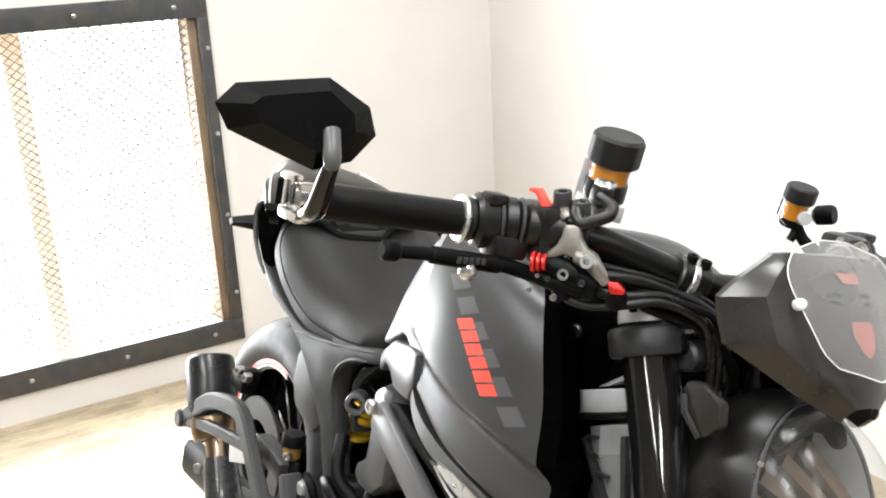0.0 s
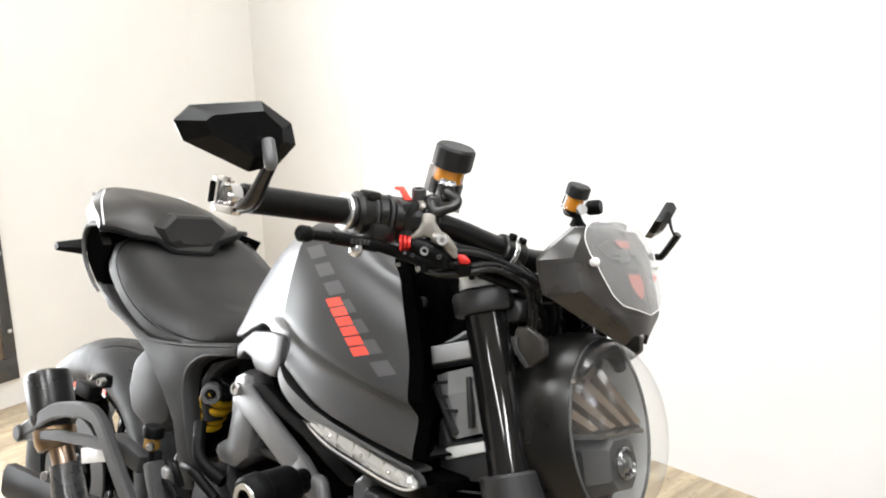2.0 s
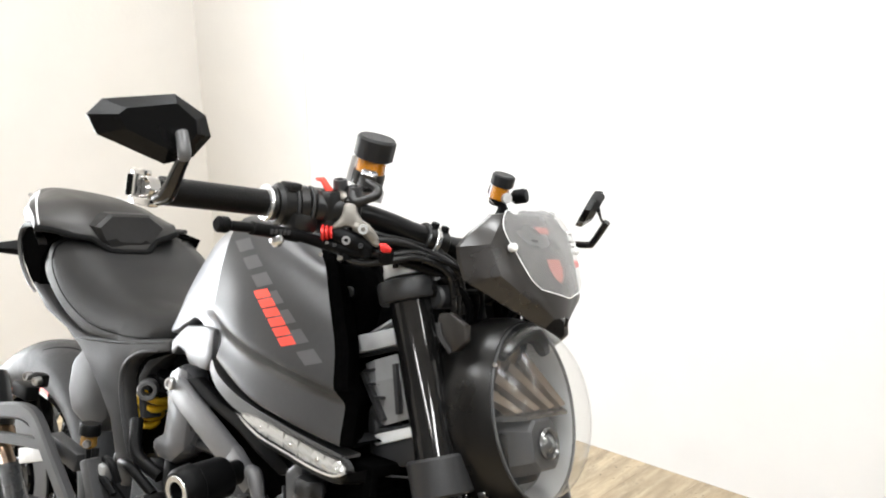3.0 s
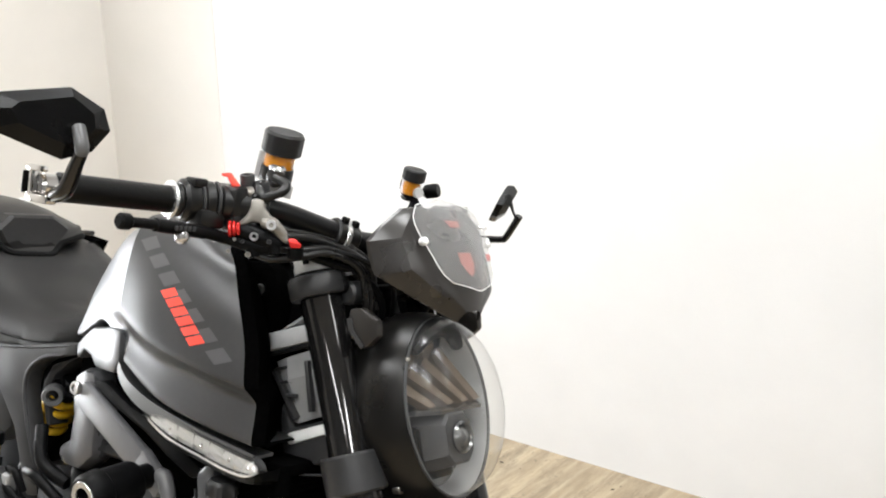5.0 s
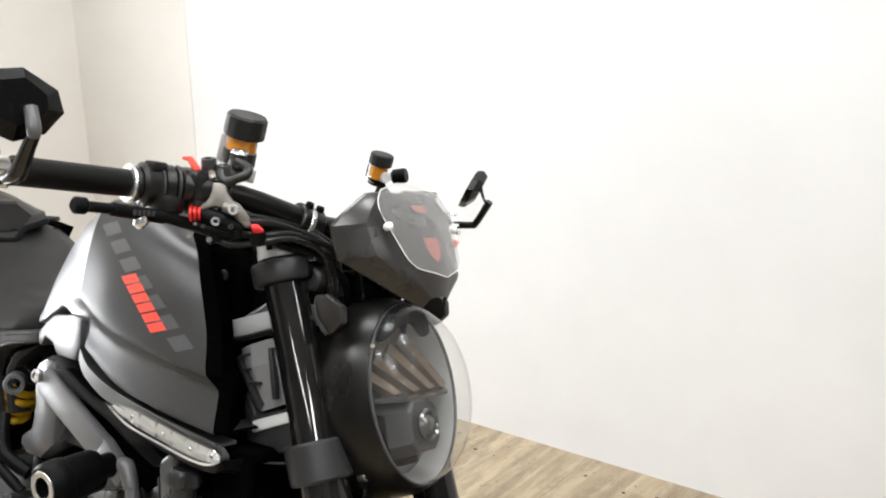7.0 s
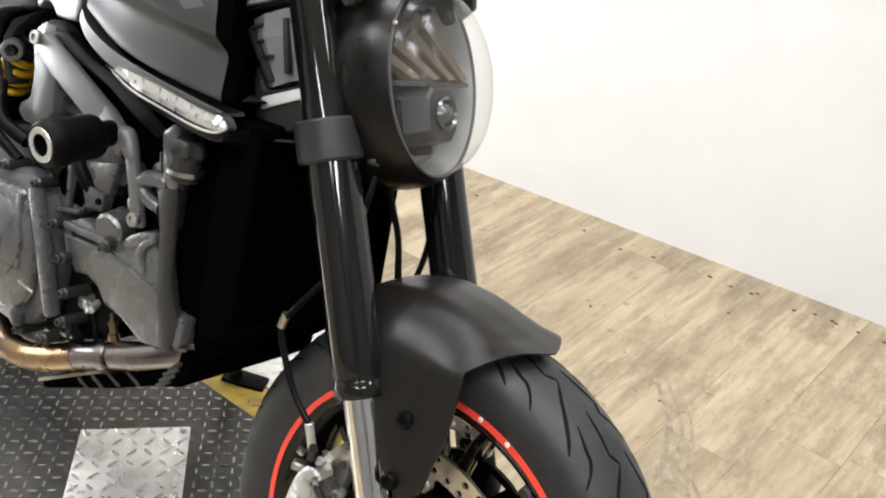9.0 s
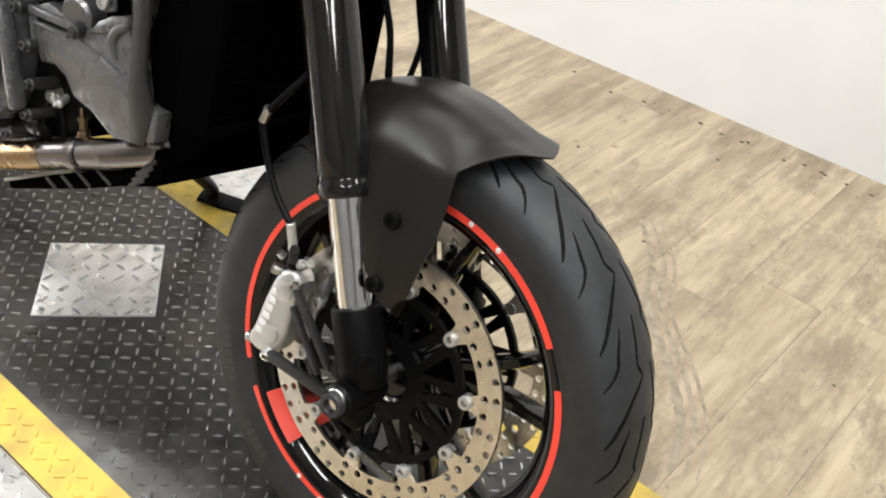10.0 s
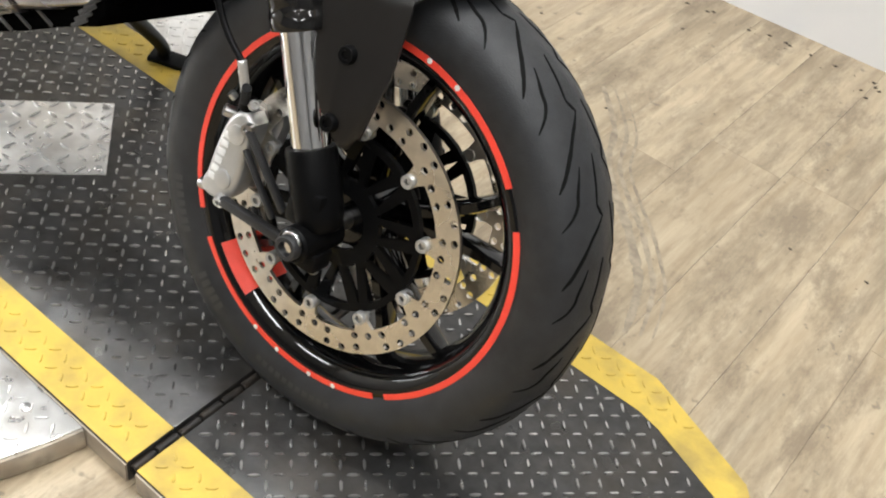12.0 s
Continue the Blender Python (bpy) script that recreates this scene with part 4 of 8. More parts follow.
def guard_point(w, f):
    """w across: within 1 the crown, beyond it the cheek that reaches down to the fork foot."""
    if abs(w) <= 1:
        return mudguard_point(w, f)
    v, s = abs(w) - 1, math.copysign(1, w)
    e = mudguard_point(s, f) - HUB
    a, r = math.degrees(math.atan2(e.z, e.x)), math.hypot(e.x, e.z)
    low = float(np.interp(a, [85.5, 87, 91, 97, 102, 106.5, 109, 112], [0.128, 0.112, 0.110, 0.124, 0.142, 0.168, 0.215, r - 0.004]))
    low = min(low, r - 0.004)
    a2 = a - 4.0 * max(0, 1 - f * 2.2) * min(1, v * 2.0)
    k = (r - low) / 0.16
    return HUB + polar(r + (low - r) * v, a2, s * (abs(e.y) + 0.027 * k * math.sin(v * math.pi / 2) - 0.010 * max(0, 1 - f * 3) * v))


b = bmesh.new()
NU, NF = 64, 48
grid = [[guard_point(-2 + 4 * i / NU, (j / NF)) for i in range(NU + 1)] for j in range(NF + 1)]
vo = [[b.verts.new(p) for p in row] for row in grid]
vi = [[b.verts.new(p + (HUB + V((0, p.y * 0.6, 0)) - p).normalized() * 0.0025 - V((0, math.copysign(0.0025, p.y) if abs(p.y) > 0.08 else 0, 0))) for p in row] for row in grid]
for j in range(NF):
    for i in range(NU):
        b.faces.new((vo[j][i], vo[j][i + 1], vo[j + 1][i + 1], vo[j + 1][i]))
        b.faces.new((vi[j][i + 1], vi[j][i], vi[j + 1][i], vi[j + 1][i + 1]))
for i in range(NU):
    b.faces.new((vo[0][i], vi[0][i], vi[0][i + 1], vo[0][i + 1]))
    b.faces.new((vo[NF][i + 1], vi[NF][i + 1], vi[NF][i], vo[NF][i]))
for j in range(NF):
    b.faces.new((vo[j][0], vo[j + 1][0], vi[j + 1][0], vi[j][0]))
    b.faces.new((vo[j + 1][NU], vo[j][NU], vi[j][NU], vi[j + 1][NU]))
guard = part("front_mudguard", b, M_GUARD, BIKE, "matte graphite front mudguard with long cheeks", angle=60)
for s in (-1, 1):
    for x, z in ((-0.017, 0.500), (-0.012, 0.428)):
        b = bmesh.new()
        p = V((x, s * (0.094 + 0.027 * math.sin(min(1, (0.57 - z) / 0.16) * math.pi / 2)), z))
        lathe(b, [(0.0, 0.002), (0.0045, 0.002), (0.005, 0.0045), (0.0085, 0.0045), (0.0095, 0.003), (0.0105, -0.004)], basis(p, p + V((0, s, 0.05))), 18)
        part("cheek_bolt", b, M_PLAST, guard, "black recessed bolt")


# -- brake calipers --
def caliper(s):
    y = s * 0.088
    # body frame: u along the caliper (down), v outwards from the hub
    a, c = V((-0.158, y, 0.385)), V((-0.158, y, 0.250))
    b = bmesh.new()
    out = [(-0.113, 0.378), (-0.129, 0.382), (-0.142, 0.370), (-0.150, 0.353), (-0.157, 0.317), (-0.161, 0.289), (-0.166, 0.272), (-0.160, 0.262), (-0.144, 0.260), (-0.122, 0.269), (-0.114, 0.297), (-0.114, 0.333), (-0.109, 0.360)]
    ya, yb = sorted((s * 0.078, s * 0.110))
    plate(b, out, ya, yb, XZ, 0.008, smooth=2, seg=3)
    ya, yb = sorted((s * 0.034, s * 0.056))
    plate(b, out, ya, yb, XZ, 0.006, smooth=2)
    for z in (0.275, 0.366):
        block(b, (-0.140, s * 0.066, z), (0.024, 0.030, 0.016), bev=0.003)
    cal = part("brake_caliper", b, M_SILV, BIKE, "silver radial brake caliper")
    for x, z in ((-0.128, 0.352), (-0.134, 0.292)):
        b = bmesh.new()
        p = V((x, s * 0.110, z))
        lathe(b, [(0.0, 0.003), (0.009, 0.003), (0.0115, 0.002), (0.0125, -0.002)], basis(p, p + V((0, s, 0))), 20)
        part("piston_cap", b, M_SILV, cal)
    for k in range(6):
        b = bmesh.new()
        block(b, V((-0.139 - 0.0022 * k, s * 0.1104, 0.346 - k * 0.0115)), (0.010, 0.0012, 0.0080), bev=0.0004)
        part("caliper_mark", b, M_DECALW, cal, "white maker's lettering as a plain bar")
    for p, d in (((-0.163, s * 0.098, 0.266), (-1, 0, -0.3)), ((-0.148, s * 0.100, 0.368), (-0.6, s * 0.6, 0.2)), ((-0.116, s * 0.106, 0.366), (0.3, s, 0)), ((-0.130, s * 0.108, 0.268), (0.2, s, -0.4))):
        b = bmesh.new()
        hexbolt(b, p, d, 0.0075, 0.010)
        part("caliper_bolt", b, M_BOLT, cal)
    b = bmesh.new()
    bar(b, (-0.024, s * 0.112, 0.268), (-0.128, s * 0.112, 0.268), 0.012, 0.012, 0.003)
    bar(b, (-0.040, s * 0.114, 0.300), (-0.112, s * 0.112, 0.366), 0.008, 0.010, 0.003)
    bar(b, (-0.052, s * 0.115, 0.286), (-0.110, s * 0.113, 0.344), 0.006, 0.008, 0.002)
    part("caliper_bracket", b, M_GREYMET, cal, "grey cast caliper bracket")
    b = bmesh.new()
    p0 = V((-0.132, s * 0.100, 0.380))
    rod(b, p0, p0 + V((0.002, 0, 0.016)), 0.009, seg=12, bev=0.001)
    rod(b, p0 + V((0.004, s * 0.01, 0.014)), p0 + V((0.018, s * 0.03, 0.040)), 0.0055, seg=12)
    part("banjo", b, M_PLAST, cal)
    b = bmesh.new()
    hexbolt(b, p0 + V((0.014, s * 0.006, 0.012)), (0.4, s * 0.4, 0.5), 0.006, 0.006)
    hexbolt(b, p0 + V((-0.014, s * 0.006, 0.010)), (-0.4, s * 0.4, 0.5), 0.005, 0.006)
    part("banjo_bolt", b, M_BOLT, cal)
    b = bmesh.new()
    rod(b, p0 + V((0.012, s * 0.022, 0.030)), p0 + V((0.004, s * 0.030, 0.066)), 0.0052, seg=12, bev=0.001)
    part("hose_end", b, M_SILV, cal, "pale crimped hose end")
    b = bmesh.new()
    tube(b, [p0 + V((0.004, s * 0.030, 0.064)), V((-0.162, s * 0.126, 0.468)), V((-0.192, s * 0.122, 0.508)), V((-0.204, s * 0.120, 0.537)), V((-0.190, s * 0.118, 0.562)), V((-0.165, s * 0.088, 0.625)), V((-0.16, s * 0.07, 0.70)), V((-0.17, s * 0.045, 0.78))], 0.0042, 8)
    part("brake_hose", b, M_PLAST, cal, "black brake hose")
    b = bmesh.new()
    rod(b, (-0.2045, s * 0.120, 0.532), (-0.2000, s * 0.120, 0.550), 0.0055, seg=10)
    part("hose_clip", b, M_BOLT, cal)


caliper(-1)
caliper(1)
# -- handlebar, controls, mirrors --
def BAR(s):
    return [V((-0.278, 0, 1.018)), V((-0.279, s * 0.06, 1.019)), V((-0.290, s * 0.11, 1.030)), V((-0.318, s * 0.17, 1.046)), V((-0.350, s * 0.23, 1.049)), V((-0.368 if s < 0 else -0.376, s * 0.285, 1.047 if s < 0 else 1.043)), V((-0.384, -0.425, 1.049)) if s < 0 else V((-0.422, 0.412, 1.020))]


def bar_at(y):
    """A point on the handlebar at that y, and its direction outwards."""
    s = 1 if y >= 0 else -1
    c = spline(BAR(s), 8)
    k = min(range(len(c) - 1), key=lambda i: abs(c[i].y - y))
    d = (c[min(k + 1, len(c) - 1)] - c[max(k - 1, 0)]).normalized()
    p = c[k] + d * ((y - c[k].y) / d.y)
    return p, d


b = bmesh.new()
BAR_R = [0.0112, 0.0112, 0.0118, 0.0132, 0.0145, 0.0145]
tube(b, BAR(-1)[::-1] + BAR(1)[1:], BAR_R + [0.0145] + BAR_R[::-1], 16, 5)
handlebar = part("handlebar", b, M_MATTE, BIKE, "matte black tapered handlebar")
for s in (-1, 1):
    # riser with a bolted cap over the bar
    p, d = bar_at(s * 0.104)
    q, _ = bar_at(s * 0.074)
    e = (q - p).normalized()
    b = bmesh.new()
    rod(b, p - e * 0.002, q, 0.0195, seg=24, bev=0.002)
    rod(b, (p + q) / 2 - FD * 0.05, (p + q) / 2, 0.0150, seg=16)
    clamp = part("bar_clamp", b, M_SATB, handlebar, "black handlebar riser clamp")
    b = bmesh.new()
    rod(b, p + e * 0.009, p + e * 0.017, 0.0207, seg=24, bev=0.0015)
    part("clamp_band", b, M_CASTB, clamp, "bright alloy band of the clamp")
    for f in (0.25, 0.75):
        b = bmesh.new()
        hexbolt(b, p + (q - p) * f + V((0.010, 0, 0.0175)), (0.25, 0, 1), 0.0052, 0.005)
        part("clamp_bolt", b, M_PLAST, clamp)


def sleeve(b, y0, y1, r0, r1=None, bev=0.002, seg=22):
    p, _ = bar_at(y0)
    q, _ = bar_at(y1)
    rod(b, p, q, r0, r1, seg, bev)


# a frame of its own for the brake control: r inwards along the bar, u up, n out towards the front right
H_O = V((-0.300, -0.190, 1.040))
H_R = V((0.7593, 0.6329, 0.1513))
H_U = V((-0.1684, -0.0335, 0.9852))
H_N = V((0.6286, -0.7735, 0.0812))


def H_AT(r, u, n=0.0):
    return H_O + H_R * r + H_U * u + H_N * n


def h_plate(b, outline, n0, n1, bev=0.001, smooth=0):
    m = Matrix.Identity(4)
    for k, ax in enumerate((H_R, H_U, H_N)):
        for j in range(3):
            m[j][k] = ax[j]
    m.translation = H_O
    plate(b, outline, n0, n1, m, bev, smooth)


def h_tube(b, pts, r, seg=12, n=5):
    tube(b, [H_AT(*p) for p in pts], r, seg, n)


def brake_control(sw):
    """Right-hand switch, cast radial master cylinder with its piston body, red caps and hoses."""
    b = bmesh.new()
    h_plate(b, [(-0.058, 0.0515), (-0.048, 0.052), (-0.0385, 0.0375), (-0.0395, 0.0345), (-0.0465, 0.0355), (-0.0520, 0.0470), (-0.058, 0.0485)], -0.004, 0.010, 0.0012)
    part("kill_switch", b, M_RED, sw, "red hooked engine stop switch")
    # perch round the bar, then the arm that forks into a short and a long leg
    c, d = bar_at(-0.192)
    b = bmesh.new()
    h_tube(b, [(-0.030, 0.034, -0.004), (-0.026, 0.029, 0.002), (-0.0235, 0.026, 0.004)], [0.0050, 0.0060, 0.0050], 14)
    h_plate(b, [(-0.0255, 0.0225), (-0.0110, 0.0225), (-0.0105, 0.0120), (-0.0050, 0.0030), (0.0040, -0.0020), (0.0085, -0.0120), (0.0165, -0.0260), (0.0105, -0.0290), (0.0020, -0.0210), (-0.0080, -0.0120), (-0.0150, -0.0060), (-0.0240, -0.0040), (-0.0330, -0.0070), (-0.0400, -0.0085), (-0.0385, -0.0030), (-0.0300, 0.0050), (-0.0265, 0.0130)], -0.004, 0.012, 0.0035)
    h_tube(b, [(-0.014, -0.004, 0.008), (-0.006, -0.007, 0.009), (0.002, -0.011, 0.009), (0.010, -0.021, 0.006)], [0.0060, 0.0072, 0.0070, 0.0055], 14)
    mc = part("master_cylinder", b, M_CASTS, handlebar, "tan-grey cast radial master cylinder")
    b = bmesh.new()
    rod(b, c - d * 0.011, c + d * 0.011, 0.0185, seg=24, bev=0.002)
    h_tube(b, [(-0.020, 0.040, -0.006), (-0.018, 0.030, 0.000), (-0.018, 0.022, 0.003)], [0.0060, 0.0072, 0.0080], 14)
    part("perch", b, M_SATB, mc, "black clamp round the bar")
    b = bmesh.new()
    q = H_AT(-0.003, -0.008, 0.0175)
    lathe(b, [(0.0028, -0.003), (0.0028, 0.001), (0.0056, 0.001), (0.0060, -0.002)], basis(q, q + H_N), 18)
    part("hose_eye", b, M_CASTB, mc, "bright machined eye")
    for r, u, n in ((-0.031, 0.0465, -0.004), (-0.014, 0.0385, -0.002)):
        b = bmesh.new()
        q = H_AT(r, u, n)
        lathe(b, [(0.0, -0.002), (0.0042, -0.002), (0.0044, 0.004), (0.0078, 0.004), (0.0084, 0.002), (0.0084, -0.008)], basis(q, q + H_U + H_N * 0.35), 20)
        part("clamp_bolt", b, M_PLASTG, mc, "grey socket-head clamp bolt")
    b = bmesh.new()
    h_tube(b, [(-0.046, -0.010, 0.002), (-0.034, -0.014, 0.004), (-0.014, -0.022, 0.004), (0.004, -0.030, 0.001)], [0.0070, 0.0105, 0.0110, 0.0085], 16)
    h_tube(b, [(-0.028, -0.028, 0.002), (-0.024, -0.044, 0.002)], [0.0085, 0.0070], 14)
    h_tube(b, [(-0.004, -0.026, 0.004), (0.000, -0.040, 0.004)], [0.0080, 0.0065], 14)
    piston = part("piston_body", b, M_PLAST, mc, "black piston body under the casting")
    for r, u, n, rad in ((-0.0225, -0.0205, 0.0125, 0.0052), (-0.006, -0.0265, 0.0140, 0.0030), (-0.036, -0.0255, 0.010, 0.0024)):
        b = bmesh.new()
        hexbolt(b, H_AT(r, u, n), H_N, rad, 0.004)
        part("pivot_bolt", b, M_BOLT if rad > 0.005 else M_GREYMET, piston)
    b = bmesh.new()
    q = H_AT(-0.0440, -0.0115, 0.012)
    for k in range(3):
        rod(b, q + H_R * (0.0045 * k - 0.0067), q + H_R * (0.0045 * k - 0.0030), 0.0098 - 0.001 * k, seg=14, bev=0.001)
    part("adjuster", b, M_REDM, piston, "red anodised knurled lever adjuster")
    b = bmesh.new()
    h_plate(b, [(0.0135, -0.0235), (0.0225, -0.0235), (0.0300, -0.0310), (0.0280, -0.0345), (0.0170, -0.0345)], -0.002, 0.010, 0.0018)
    part("bleed_cap", b, M_REDM, mc, "red anodised bleed cap")
    b = bmesh.new()
    h_tube(b, [(0.022, -0.034, 0.002), (0.022, -0.046, 0.000)], [0.0095, 0.0080], 14)
    part("banjo", b, M_PLAST, mc, "black union under the red cap")
    # fluid hose with a hooked end that climbs to the pot
    b = bmesh.new()
    h_tube(b, [(-0.017, 0.040, -0.002), (-0.0165, 0.030, 0.003), (-0.012, 0.0235, 0.006), (-0.001, 0.0265, 0.004), (0.010, 0.0310, 0.000), (0.0128, 0.0375, -0.004), (0.008, 0.0425, -0.008), (-0.001, 0.0470, -0.014)], [0.0062, 0.0068, 0.0066, 0.0056, 0.0054, 0.0054, 0.0052, 0.0050], 14)
    part("fluid_hose", b, M_SATB, mc, "black hooked fluid hose")
    # hoses and cables that sweep along below the bar to the steering head
    for pts, rad in (([(-0.002, -0.020, -0.006), (0.030, -0.022, -0.022), (0.060, -0.031, -0.044), (0.092, -0.046, -0.060), (0.108, -0.066, -0.070), (0.112, -0.110, -0.080)], 0.0052),
                     ([(-0.010, -0.034, -0.004), (0.026, -0.037, -0.016), (0.058, -0.036, -0.034), (0.088, -0.052, -0.052), (0.104, -0.075, -0.060), (0.106, -0.120, -0.070)], 0.0046),
                     ([(-0.030, -0.036, 0.000), (-0.008, -0.046, -0.002), (0.022, -0.045, -0.010), (0.056, -0.041, -0.028), (0.092, -0.058, -0.048), (0.100, -0.090, -0.056), (0.100, -0.13, -0.066)], 0.0042),
                     ([(0.000, -0.012, -0.016), (0.034, -0.018, -0.032), (0.068, -0.028, -0.052), (0.098, -0.044, -0.068), (0.116, -0.070, -0.080)], 0.0034)):
        b = bmesh.new()
        h_tube(b, pts, rad, 10)
        part("hose", b, M_SATB, mc, "black hose sweeping to the steering head")


def controls(s):
    b = bmesh.new()
    sleeve(b, s * 0.286, s * (0.415 if s < 0 else 0.400), 0.0150, 0.0150, 0.001)
    grip = part("grip", b, M_GRIP, handlebar, "black rubber grip")
    b = bmesh.new()
    sleeve(b, s * 0.283, s * 0.288, 0.0205, 0.0215, 0.002)
    part("grip_flange", b, M_CASTB, grip, "pale grey grip flange")
    b = bmesh.new()
    sleeve(b, s * 0.276, s * 0.282, 0.0195, 0.0195, 0.002)
    sleeve(b, s * 0.254, s * 0.275, 0.0238, 0.0245, 0.004)
    sleeve(b, s * 0.236, s * 0.2515, 0.0232, 0.0232, 0.004)
    p, d = bar_at(s * 0.264)
    block(b, p + V((0.010, 0, 0.022)), (0.020, 0.018, 0.010), bev=0.003)
    p, d = bar_at(s * 0.250)
    block(b, p + V((0.012, 0, -0.018)), (0.026, 0.036, 0.022), bev=0.005)
    th = part("throttle_housing", b, M_SATB, handlebar, "satin black throttle housing")
    b = bmesh.new()
    sleeve(b, s * 0.2512, s * 0.2545, 0.0250, 0.0250, 0.001)
    sleeve(b, s * 0.2335, s * 0.2365, 0.0236, 0.0236, 0.001)
    part("housing_seam", b, M_PLASTG, th, "grey seam ring of the throttle housing")
    b = bmesh.new()
    sleeve(b, s * 0.196, s * 0.233, 0.0210, 0.0210, 0.004)
    p, d = bar_at(s * 0.214)
    block(b, p + V((-0.004, 0, 0.003)), (0.046, 0.036, 0.038), bev=0.008)
    block(b, p + V((0.004, 0, -0.020)), (0.030, 0.032, 0.020), bev=0.006)
    sw = part("switch_housing", b, M_SATB, handlebar, "satin black switch housing")
    c, d = bar_at(s * 0.186)
    if s < 0:
        brake_control(sw)
    else:
        b = bmesh.new()
        rod(b, c - d * 0.012, c + d * 0.014, 0.0165, seg=20, bev=0.002)
        tube(b, [c + V((0.012, 0, 0.018)), c + V((0.022, 0.006, 0.0)), c + V((0.036, -0.004, -0.020)), c + V((0.044, -0.012, -0.034))], [0.008, 0.009, 0.008, 0.006], 14, 4)
        mc = part("clutch_cylinder", b, M_CASTS, handlebar, "grey cast clutch master cylinder")
        b = bmesh.new()
        hexbolt(b, c + V((0.018, 0.004, 0.014)), (0.6, 0, 0.8), 0.0058, 0.005)
        part("clamp_bolt", b, M_BOLT, mc)
        b = bmesh.new()
        tube(b, [c + V((0.040, -0.030, -0.026)), V((-0.262, 0.125, 1.012)), V((-0.232, 0.085, 0.998)), V((-0.215, 0.045, 0.965)), V((-0.20, 0.02, 0.90))], 0.0044, 8)
        part("hose", b, M_PLAST, mc, "black hose")
    # lever: hinged knuckle, slim blade with a ball at the tip
    b = bmesh.new()
    pts = [(-0.292, 0.185, 1.006), (-0.310, 0.205, 1.006), (-0.334, 0.235, 1.012), (-0.332, 0.290, 1.020), (-0.326, 0.372, 1.024)]
    if s > 0:
        pts = [(-0.300, 0.180, 1.000), (-0.325, 0.205, 1.000), (-0.352, 0.230, 1.005), (-0.360, 0.262, 1.008), (-0.364, 0.300, 1.009)]
    tube(b, [V((x, s * y, z)) for x, y, z in pts], [0.0075, 0.008, 0.0068, 0.0058, 0.0055], 12, 6)
    if s < 0:
        rod(b, V((-0.333, -0.262, 1.016)), V((-0.329, -0.335, 1.0225)), 0.0074, 0.0074, 14, 0.002)
        rod(b, V((-0.326, -0.366, 1.024)), V((-0.3255, -0.382, 1.0245)), 0.0086, 0.0086, 16, 0.003)
    lev = part("lever", b, M_PLAST, handlebar, "black folding lever")
    b = bmesh.new()
    for k in range(5):
        block(b, V((-0.3222, s * (0.286 + 0.006 * k), 1.0205)), (0.0012, 0.004, 0.0055), bev=0.0003)
    if s < 0:
        part("lever_mark", b, M_PLASTG, lev, "grey maker's lettering as plain bars")
    if s < 0:
        for r, u, n, rad in ((-0.0515, -0.0362, 0.012, 0.0022), (-0.0295, -0.0405, 0.014, 0.0030), (-0.0440, -0.0230, 0.016, 0.0018)):
            b = bmesh.new()
            hexbolt(b, H_AT(r, u, n), H_N, rad, 0.004)
            part("lever_screw", b, M_CASTS, lev)
        b = bmesh.new()
        c = V((-0.328, -0.2965, 1.0112))
        lathe(b, [(0, 0.0075), (0.005, 0.006), (0.0074, 0.002), (0.0078, -0.002), (0.006, -0.006), (0, -0.0072)], basis(c, c + V((0.3, -0.3, 0.9))), 18)
        part("lever_knob", b, M_CASTB, lev, "bright round stop under the lever")
    b = bmesh.new()
    tube(b, [V((-0.330, s * 0.200, 1.020)), V((-0.290, s * 0.140, 1.000)), V((-0.255, s * 0.09, 0.985)), V((-0.24, s * 0.05, 0.95)), V((-0.27, s * 0.02, 0.88))], 0.0050, 8)
    tube(b, [V((-0.325, s * 0.195, 1.028)), V((-0.285, s * 0.140, 1.012)), V((-0.245, s * 0.09, 1.002)), V((-0.225, s * 0.05, 0.97)), V((-0.25, s * 0.02, 0.90))], 0.0034, 8)
    part("wiring_loom", b, M_PLAST, handlebar, "black wiring along the bar")
    # bar-end clamp and mirror
    piv = V((-0.317, -0.4436, 1.107)) if s < 0 else V((-0.345, 0.388, 1.082))
    e, d = bar_at(-0.425 if s < 0 else 0.408)
    b = bmesh.new()
    rod(b, e - d * 0.008, e + d * 0.010, 0.0130, 0.0130, 20, 0.003)
    block(b, e + V((-0.006, s * 0.012, 0.002)), (0.009, 0.009, 0.030), bev=0.002)
    block(b, e + V((0.002, s * 0.014, 0.017)), (0.026, 0.009, 0.006), bev=0.002)
    block(b, e + V((0.010, s * 0.012, -0.012)), (0.036, 0.012, 0.008), bev=0.002)
    part("bar_end", b, M_CHROME, handlebar, "bright bar-end clamp")
    b = bmesh.new()
    block(b, e + V((-0.012, s * 0.017, 0.002)), (0.004, 0.005, 0.022), bev=0.0015)
    part("bar_end_plug", b, M_PLAST, handlebar, "black bar-end plug")
    b = bmesh.new()
    tube(b, [V((-0.352, -0.436, 1.043)), V((-0.336, -0.438, 1.049)), V((-0.326, -0.440, 1.060)), V((-0.315, -0.443, 1.076)), V((-0.3060, -0.4446, 1.089))] if s < 0 else [V((-0.378, 0.398, 1.0235)), V((-0.356, 0.396, 1.0265)), V((-0.347, 0.394, 1.032)), V((-0.324, 0.388, 1.069))], [0.0075, 0.0085, 0.0080, 0.0068, 0.0060] if s < 0 else [0.0060, 0.0058, 0.0058, 0.0062], 12, 5)
